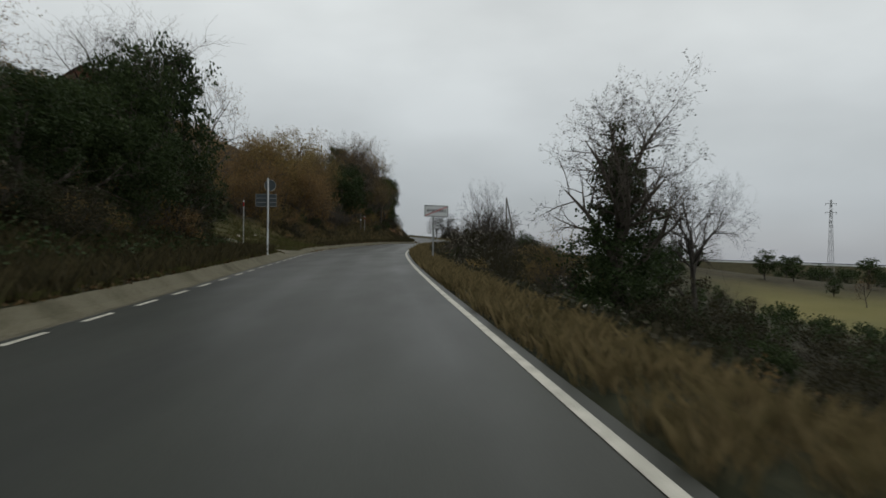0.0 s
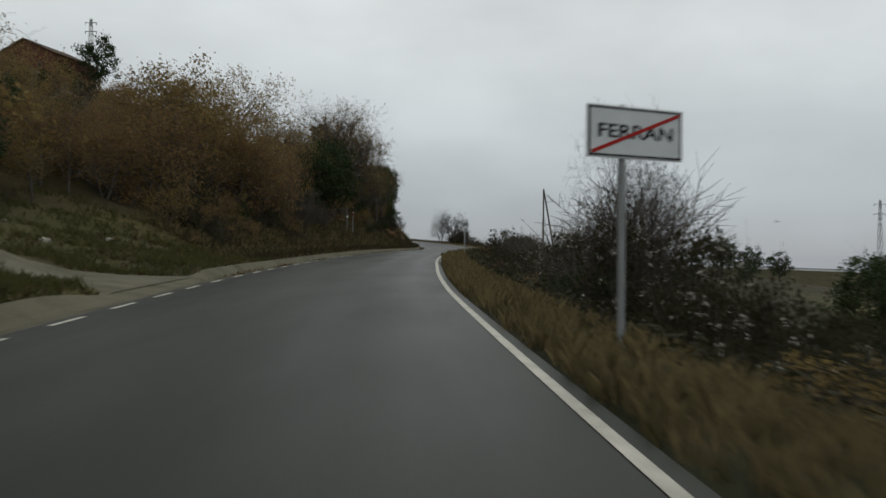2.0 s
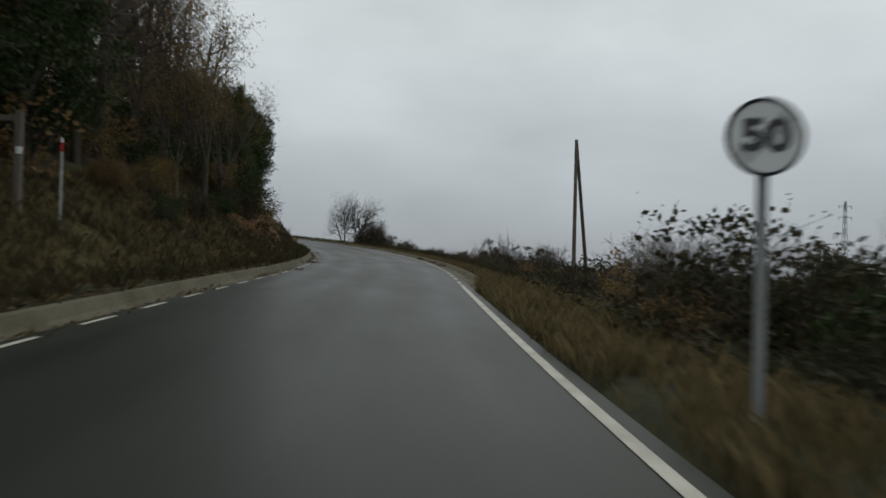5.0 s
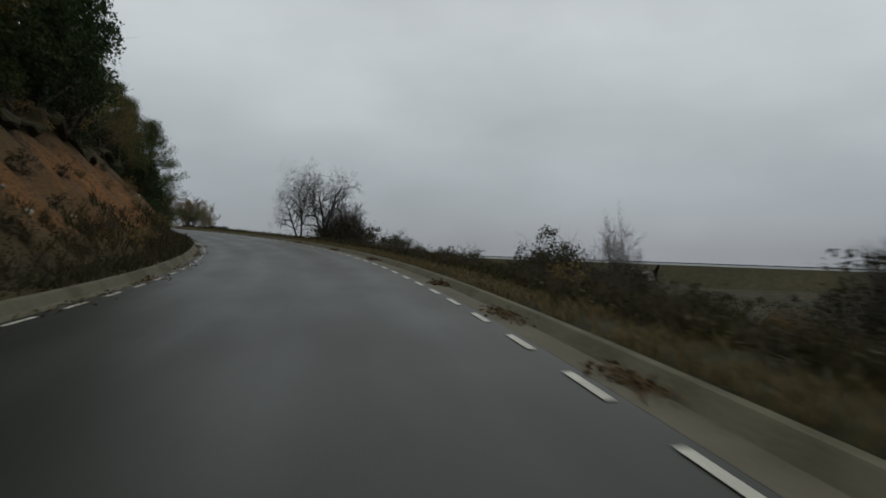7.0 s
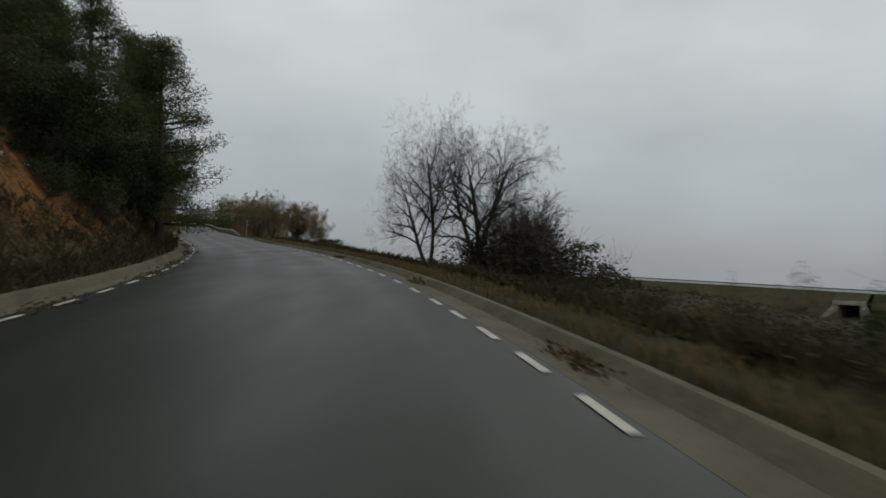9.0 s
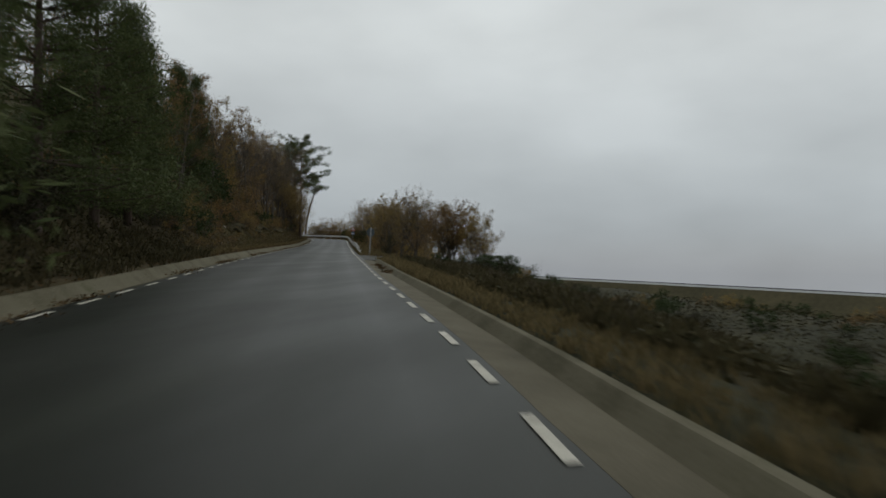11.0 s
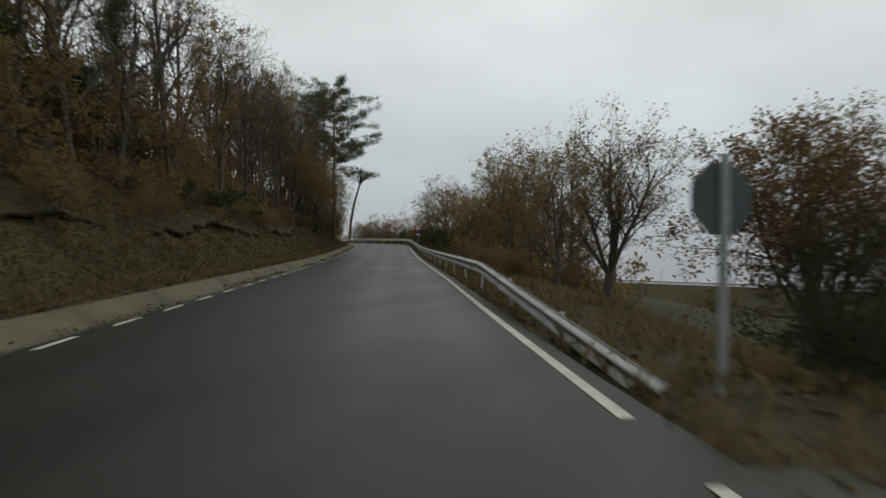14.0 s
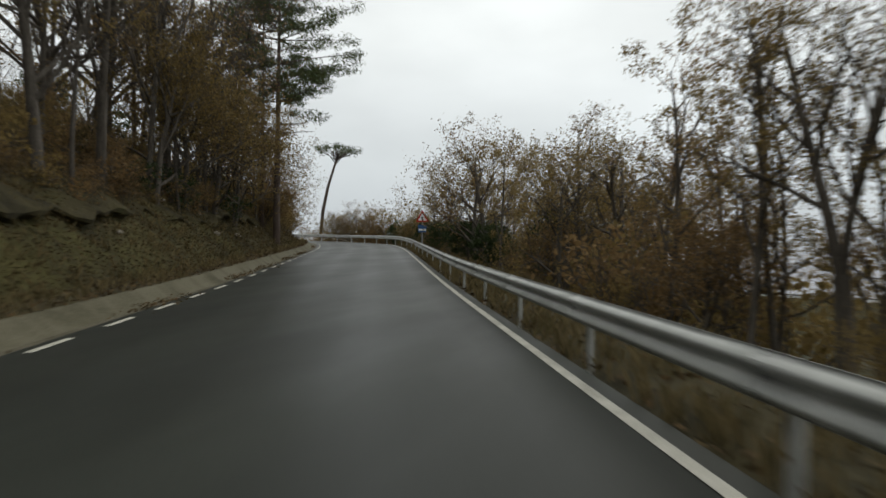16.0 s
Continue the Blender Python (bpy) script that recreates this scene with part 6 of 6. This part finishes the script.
def place_name_sign():
    o = stand(39.0, 2.8, "place_name_sign", "white town-exit sign with a red diagonal bar on a grey post", "road sign", face=radians(17), dz=-0.2)
    part("post", box_bm(0.08, 0.05, 3.3, at=(0.09, 0.042, 1.45), bevel=0.006), M_ZINCDULL, o)
    p = part("plate", box_bm(1.36, 0.03, 0.62, at=(0.25, 0, 2.77), bevel=0.012), M_WHITE, o)
    bx = bmesh.new()
    def slab(x0, x1, z0, z1):
        vs = [bx.verts.new((x, y, z)) for x, z in ((x0, z0), (x1, z0), (x1, z1), (x0, z1)) for y in (-0.019, -0.0155)]
        bx.faces.new([vs[0], vs[2], vs[4], vs[6]])
        for i in range(4):
            j = (i + 1) % 4
            bx.faces.new([vs[2 * i], vs[2 * i + 1], vs[2 * j + 1], vs[2 * j]])
    L, R_, B, T, w = -0.41, 0.91, 2.48, 3.06, 0.024
    slab(L, R_, B, B + w); slab(L, R_, T - w, T); slab(L, L + w, B + w, T - w); slab(R_ - w, R_, B + w, T - w)
    bmesh.ops.recalc_face_normals(bx, faces=bx.faces[:])
    part("border", bx, M_BLACK, p, "black painted border")
    text_part("FERRAN", 0.225, (0.25, -0.0165, 2.77), M_BLACK, p, bold=0.004, wide=1.34)
    d = Vector((R_ - L - 0.08, 0, T - B - 0.08))
    part("diagonal_bar", box_bm(d.length, 0.004, 0.042, at=(0.25, -0.021, 2.77), rot=Matrix.Rotation(-math.atan2(d.z, d.x), 4, "Y")), M_RED, p, "red diagonal bar")
    part("bracket", box_bm(0.1, 0.05, 0.04, at=(0.09, 0.012, 2.62)), M_ZINCDULL, o)
    part("bracket", box_bm(0.1, 0.05, 0.04, at=(0.09, 0.012, 2.92)), M_ZINCDULL, o)
place_name_sign()


def speed_end_sign():
    o = stand(85, 2.86, "speed_limit_sign", "round white end-of-limit sign reading 50 on a grey post", "road sign", face=radians(-6), dz=-0.12)
    part("post", box_bm(0.08, 0.05, 2.7, at=(0, 0.035, 1.2), bevel=0.006), M_ZINCDULL, o)
    p = part("disc", disc_bm(0.30, 0.02, at=(0, 0, 2.27)), M_WHITE, o)
    part("rim", ring_bm(0.30, 0.272, 0.03, at=(0, -0.002, 2.27)), M_BLACK, p, "black rim")
    text_part("50", 0.34, (0, -0.013, 2.27), M_GREYNUM, p, name="number", bold=0.012, wide=1.12)
    for k in (-0.05, -0.025, 0.0, 0.025, 0.05):
        part("stripe", box_bm(0.5, 0.003, 0.006, at=(k * 0.7, -0.012, 2.27 - k * 0.7), rot=Matrix.Rotation(radians(-45), 4, "Y")), M_GREYNUM, p)
speed_end_sign()


def sign_back():
    o = stand(38.9, -5.75, "sign_pair", "round and square road signs seen from behind on a white pole", "road sign", face=radians(6), dz=0.36)
    part("pole", tube_bm(0.045, 0.045, -0.3, 3.85, 14), M_WHITE, o, "white painted pole")
    part("cap", tube_bm(0.05, 0.03, 3.85, 3.9, 14), M_ZINCDULL, o)
    p = part("round_plate", disc_bm(0.30, 0.02, at=(0.1, 0.06, 3.5)), M_SIGNBACK, o, "dark grey back of a round sign")
    part("rim", ring_bm(0.30, 0.28, 0.04, at=(0.1, 0.06, 3.5)), M_ZINC, p)
    p = part("square_plate", box_bm(1.05, 0.02, 0.66, at=(-0.1, 0.06, 2.72), bevel=0.006), M_SIGNBACK, o, "dark grey ribbed back of a rectangular sign")
    for z in (2.61, 2.83):
        part("rib", box_bm(1.0, 0.03, 0.03, at=(-0.1, 0.04, z)), M_ZINCDULL, p)
    for z in (2.40, 3.04):
        part("edge", box_bm(1.05, 0.035, 0.02, at=(-0.1, 0.05, z)), M_ZINCDULL, p)
    for x in (-0.62, 0.42):
        part("edge", box_bm(0.02, 0.035, 0.62, at=(x, 0.05, 2.72)), M_ZINCDULL, p)
sign_back()


def marker_pole(s, u, h, dz, label):
    o = stand(s, u, "marker_pole", label, "marker post", dz=dz)
    part("pole", tube_bm(0.03, 0.03, -0.8, h - 0.35, 10), M_ZINC, o)
    part("red_band", tube_bm(0.034, 0.034, h - 0.35, h - 0.12, 10), M_RED, o, "red band")
    part("cap", tube_bm(0.036, 0.02, h - 0.12, h, 10), M_WHITE, o, "white cap")
marker_pole(44, -8.0, 2.3, 1.0, "slim grey marker pole with a red band by the track")
marker_pole(98.3, -8.45, 2.75, 0.95, "slim grey marker pole with a red band on the bank")


def fingerpost():
    o = stand(96.6, -8.6, "fingerpost", "grey weathered wooden fingerpost with one short arm", "signpost", dz=0.97)
    part("post", box_bm(0.14, 0.14, 3.6, at=(0, 0, 1.3), bevel=0.015), M_WOOD, o)
    part("arm", box_bm(0.62, 0.04, 0.13, at=(-0.36, -0.08, 2.92), bevel=0.008), M_WOOD, o)
    part("waymark", box_bm(0.13, 0.02, 0.16, at=(0.05, -0.085, 2.2)), M_WHITE, o, "small white waymark plate")
fingerpost()


def pole_pair():
    o = thing("telegraph_pole", "leaning double wooden pole meeting at the top", "utility pole")
    a, b, c = spot(122, 10.3), spot(125.5, 12.4), spot(122, 10.3)
    top = Vector((c.x, c.y, c.z + 9.0))
    for q, nm in ((a, "pole"), (b, "stay_pole")):
        d = top - q
        bm = tube_bm(0.13, 0.09, -0.5, d.length, 10)
        p = part(nm, bm, M_WOOD, o)
        p.matrix_world = Matrix.Translation(q) @ d.to_track_quat("Z", "Y").to_matrix().to_4x4()
    part("insulator", tube_bm(0.05, 0.05, 0, 0.2, 8), M_ZINCDULL, o).matrix_world = Matrix.Translation(top + Vector((0, 0, -0.4)))
pole_pair()


def side_sign():
    o = stand(240.5, 2.92, "stop_sign", "grey back of an eight-sided sign facing the side track", "road sign", face=radians(14), dz=-0.24)
    o.matrix_world = o.matrix_world @ Matrix.Rotation(radians(2.6), 4, "Y")
    part("post", box_bm(0.08, 0.05, 2.6, at=(0, -0.04, 1.0), bevel=0.006), M_ZINCDULL, o)
    p = part("plate", disc_bm(0.34, 0.02, 8, at=(0, 0, 1.9), turn=radians(22.5)), M_SIGNBACK, o)
    part("sticker", box_bm(0.09, 0.004, 0.06, at=(0.04, -0.0125, 1.74)), M_WHITE, p, "small white maker's sticker")
    part("face", disc_bm(0.325, 0.006, 8, at=(0, 0.014, 1.9), turn=radians(22.5)), M_RED, p, "red face turned away")
side_sign()


def bus_plate():
    o = stand(234.2, 7.05, "information_board", "small white panel with dark bars on a thin post", "sign panel", face=radians(-8), dz=-0.6)
    part("post", box_bm(0.04, 0.03, 1.7, at=(0, 0.03, 0.7)), M_ZINCDULL, o)
    for z in (1.26, 1.07):
        p = part("panel", box_bm(0.31, 0.02, 0.18, at=(0, 0, z), bevel=0.006), M_WHITE, o)
        part("bar", box_bm(0.27, 0.006, 0.035, at=(0, -0.012, z + 0.055)), M_BLACK, p)
        part("bar", box_bm(0.18, 0.006, 0.025, at=(0.02, -0.012, z - 0.02)), M_GREYNUM, p)
bus_plate()


def warning_sign():
    o = stand(317, 3.0, "warning_sign", "red-bordered warning triangle over a small plate", "road sign", dz=-0.25)
    part("post", box_bm(0.08, 0.05, 3.2, at=(0, 0.035, 1.35), bevel=0.006), M_ZINCDULL, o)
    p = part("triangle", ring_bm(0.52, 0.02, 0.02, at=(0, 0, 2.45), sides=3, turn=radians(90)), M_WHITE, o)
    part("border", ring_bm(0.53, 0.33, 0.03, at=(0, -0.002, 2.45), sides=3, turn=radians(90)), M_RED, p, "red border")
    part("symbol", box_bm(0.10, 0.006, 0.26, at=(0, -0.014, 2.42)), M_BLACK, p)
    q = part("plate", box_bm(0.55, 0.02, 0.5, at=(0, 0, 1.75), bevel=0.008), M_BLUE, o, "blue plate with a pale bar")
    part("bar", box_bm(0.45, 0.006, 0.12, at=(0, -0.013, 1.68)), M_WHITE, q)
warning_sign()


def headwall(s, u, w):
    o = stand(s, u, "culvert_headwall", "pale concrete culvert headwall in the grass", "headwall", dz=-0.33)
    part("wall", box_bm(w, 0.24, 1.5, at=(0, 0, -0.58), bevel=0.025), M_PALECONC, o)
    part("coping", box_bm(w + 0.1, 0.3, 0.08, at=(0, 0, 0.2), bevel=0.015), M_PALECONC, o)
headwall(82.5, 4.45, 0.8)

# stones and litter heaps in the kerb gutter
def heap(s, u, L, seed, broad=0.10):
    rng = random.Random(seed)
    x, y = plan(s, u)
    pts = []
    for _ in range(300):
        a = rng.gauss(0, L * 0.28)
        q, w = plan(s + a, u + rng.gauss(0, broad))
        pts.append((float(q), float(w), float(road_z(s + a, u)) - 0.02 + abs(rng.gauss(0, 0.035))))
    tagged(leaf_mesh("leaf_heap", pts, np.full(len(pts), 0.075), rng, M_LITTER, None, flat=0.5), "drift of dead leaves in the gutter", "leaf litter", kind="stuff")
for i, (s_, L_) in enumerate(((121, 1.6), (126.5, 2.2), (133.5, 1.2), (147, 2.4), (158, 2.0), (170, 1.5), (186, 1.0), (214, 1.4), (217.5, 1.2), (220.5, 1.5))):
    heap(s_, float(np.interp(s_, ST, UR)) - 0.42, L_, 300 + i, 0.13)

hr = random.Random(44)
for i in range(34):
    s_ = 58 + i * 8 + hr.uniform(-3, 3)
    heap(s_, float(np.interp(s_, ST, UL)) + hr.uniform(0.3, 0.7), hr.uniform(3, 7), 340 + i, 0.22)

def stone_mesh(seed):
    rng = random.Random(seed)
    bm = bmesh.new()
    bmesh.ops.create_icosphere(bm, subdivisions=1, radius=0.5)
    for v in bm.verts:
        v.co *= rng.uniform(0.7, 1.15)
        v.co.z *= 0.6
    me = bpy.data.meshes.new("stone")
    bm.to_mesh(me)
    bm.free()
    me.materials.append(M_STONE)
    return me
STONES = [stone_mesh(i) for i in range(4)]
srng = random.Random(12)
def stones(n, s0, s1, u0, u1, r0, r1, group):
    for _ in range(n):
        s, u = srng.uniform(s0, s1), srng.uniform(u0, u1)
        o = new("stone", srng.choice(STONES))
        k = srng.uniform(r0, r1)
        o.matrix_world = Matrix.Translation(spot(s, u, -k * 0.1)) @ Matrix.Rotation(srng.uniform(0, 6), 4, "Z") @ Matrix.Diagonal((k, k * srng.uniform(0.6, 1), k, 1))
        tagged(o, "pale limestone boulder lying on the soil", "stone", group)
stones(16, 44, 58, -20, -9, 0.15, 0.5, "stones by the track")
stones(22, 108, 184, -9.5, -7.2, 0.12, 0.4, "stones on the cut")
stones(26, 230, 320, -9.5, -6.4, 0.12, 0.45, "stones on the wooded bank")

# ---------------------------------------------------------------- far things
def motorway():
    o = thing("motorway_embankment", "long grassy motorway embankment with a white barrier on top", "embankment", kind="structure")
    c, turn = Vector((157.0, 395.0, 0)), radians(140)
    d = Vector((math.cos(turn), math.sin(turn), 0))
    nrm = Vector((-d.y, d.x, 0))                       # towards the fields and the country road
    def top(t):
        return -2.8 + 0.019 * max(min(t, 495), -390) + 0.37 * math.sin(t * 0.0073)
    def prism(name, material, prof, t0, t1, step, label=""):
        ts = np.arange(t0, t1 + 1, step)
        verts = [tuple(c + d * t + nrm * a + Vector((0, 0, (z if z < -8 else top(t) + z)))) for t in ts for a, z in prof]
        k = len(prof)
        faces = [(i * k + j, i * k + (j + 1) % k, (i + 1) * k + (j + 1) % k, (i + 1) * k + j) for i in range(len(ts) - 1) for j in range(k)]
        return mesh_ob(name, verts, faces, material, o, label)
    tu = 21.0
    for t0, t1 in ((-1300, tu - 3.4), (tu + 3.4, 930)):
        prism("bank", M_EMBANK, [(30, -20), (10, -1.2), (-16, -1.2), (-50, -24)], t0, t1, 5)
    prism("cover", M_EMBANK, [(17.6, -4.6), (17.3, -3.9), (10, -1.2), (-16, -1.2), (-16, -4.6)], tu - 5.2, tu + 5.2, 1.3)
    prism("barrier", M_WHITE, [(9.6, -1.3), (9.6, -0.45), (9.2, -0.45), (9.2, -1.3)], -1300, 930, 10, "white roadside barrier")
    prism("barrier_rail", M_GREYNUM, [(9.55, -0.47), (9.55, -0.1), (9.3, -0.1), (9.3, -0.47)], -1300, 930, 10, "dark rail along the top of the barrier")
    # underpass: two slanting wing walls, head wall and the tunnel behind
    q = c + d * tu + nrm * 17.7
    u = thing("underpass", "pale concrete underpass with slanting wing walls", "underpass", kind="structure", at=(q.x, q.y, top(tu)), turn=turn + math.pi)
    part("head_wall", box_bm(10.0, 0.6, 1.3, at=(0, 0, -4.5), bevel=0.04), M_PALECONC, u)
    for sx in (-1, 1):
        bm = bmesh.new()
        pts = [(sx * 3.3, 0, -14), (sx * 3.3, 0, -5.1), (sx * 5.0, 0, -5.1), (sx * 10.5, -8, -14)]
        lo = [bm.verts.new(p) for p in pts]
        hi = [bm.verts.new((p[0], p[1] + 0.8, p[2])) for p in pts]
        bm.faces.new(lo)
        bm.faces.new(hi[::-1])
        for i in range(4):
            j = (i + 1) % 4
            bm.faces.new((lo[i], hi[i], hi[j], lo[j]))
        bmesh.ops.recalc_face_normals(bm, faces=bm.faces[:])
        part("wing_wall", bm, M_PALECONC, u)
        part("tunnel_wall", box_bm(0.6, 30, 9.6, at=(sx * 3.6, 15.8, -9.6)), M_PALECONC, u)
    # added unseen slab that blocks daylight from the far end, keeping the mouth dark
    part("end_wall", box_bm(7.8, 0.6, 9.6, at=(0, 31.1, -9.6)), M_PALECONC, u)
    part("tunnel_roof", box_bm(7.8, 30, 0.6, at=(0, 15.8, -5.0)), M_PALECONC, u)
    return o
motorway()


def house(x, y, z, turn, w, L, h, label):
    o = thing("farmhouse", label, "house", at=(x, y, z), turn=turn)
    bm = bmesh.new()
    v = [bm.verts.new(p) for p in ((-w / 2, 0, -4), (w / 2, 0, -4), (w / 2, 0, h), (0, 0, h + w * 0.22), (-w / 2, 0, h), (-w / 2, L, -4), (w / 2, L, -4), (w / 2, L, h), (0, L, h + w * 0.22), (-w / 2, L, h))]
    for f in ((0, 1, 2, 3, 4), (9, 8, 7, 6, 5), (1, 6, 7, 2), (5, 0, 4, 9)):
        bm.faces.new([v[i] for i in f])
    part("wall", bm, M_BRICK, o)
    for sx in (-1, 1):
        bm = box_bm(w * 0.58, L + 0.8, 0.22, rot=Matrix.Rotation(sx * math.atan(0.44), 4, "Y"), at=(sx * w * 0.26, L / 2, h + w * 0.11 + 0.12))
        part("roof", bm, M_ROOF, o, "dark tiled roof slope")
    for i in range(3):
        wd = part("window", box_bm(0.9, 0.1, 1.2, at=(-w * 0.28 + i * w * 0.28, -0.03, h * 0.55)), M_DARKGLASS, o)
        part("frame", ring_bm(0.78, 0.64, 0.1, at=(-w * 0.28 + i * w * 0.28, -0.05, h * 0.55), sides=4, turn=radians(45)), M_WOOD, wd)
HX = spot(*locate(-101, 209)).z
house(-103, 209, HX - 1.8, radians(-14), 17, 15, 5.8, "brick farmhouse with a dark tiled roof on the hilltop")
house(-85, 231, spot(*locate(-85, 231)).z - 0.5, radians(35), 9, 13, 3.2, "low brick barn with a dark roof on the hilltop")


def pylon(x, y, z, h, name="lattice_pylon", label="grey steel lattice power pylon"):
    o = thing(name, label, "pylon", at=(x, y, z))
    wood = Wood()
    def leg(sx, sy, t):
        k = 0.95 * (1 - t) + 0.22 * t
        return Vector((sx * k, sy * k, h * t))
    cs = ((-1, -1), (1, -1), (1, 1), (-1, 1))
    n = 8
    for sx, sy in cs:
        wood.tube([leg(sx, sy, i / n) for i in range(n + 1)], [0.06] * (n + 1), 4)
    for i in range(n):
        for a, b in zip(cs, cs[1:] + cs[:1]):
            wood.tube([leg(*a, i / n), leg(*b, (i + 1) / n)], [0.03, 0.03], 3)
            wood.tube([leg(*b, i / n), leg(*a, (i + 1) / n)], [0.03, 0.03], 3)
    mesh_ob("mast", wood.v, wood.f, M_ZINCDULL, o)
    for t in (0.84, 0.95):
        p = part("cross_arm", box_bm(h * 0.15, 0.16, 0.16, at=(0, 0, h * t), bevel=0.02), M_ZINCDULL, o)
        for sx in (-0.068 * h, 0.068 * h):
            part("insulator", tube_bm(0.07, 0.07, h * t - 0.7, h * t - 0.08, 8, at=(sx, 0)), M_GREYNUM, p)
    return o
pylon(-93, 222, spot(*locate(-93, 222)).z - 0.3, 21)
pylon(142, 270, -8.6, 29)
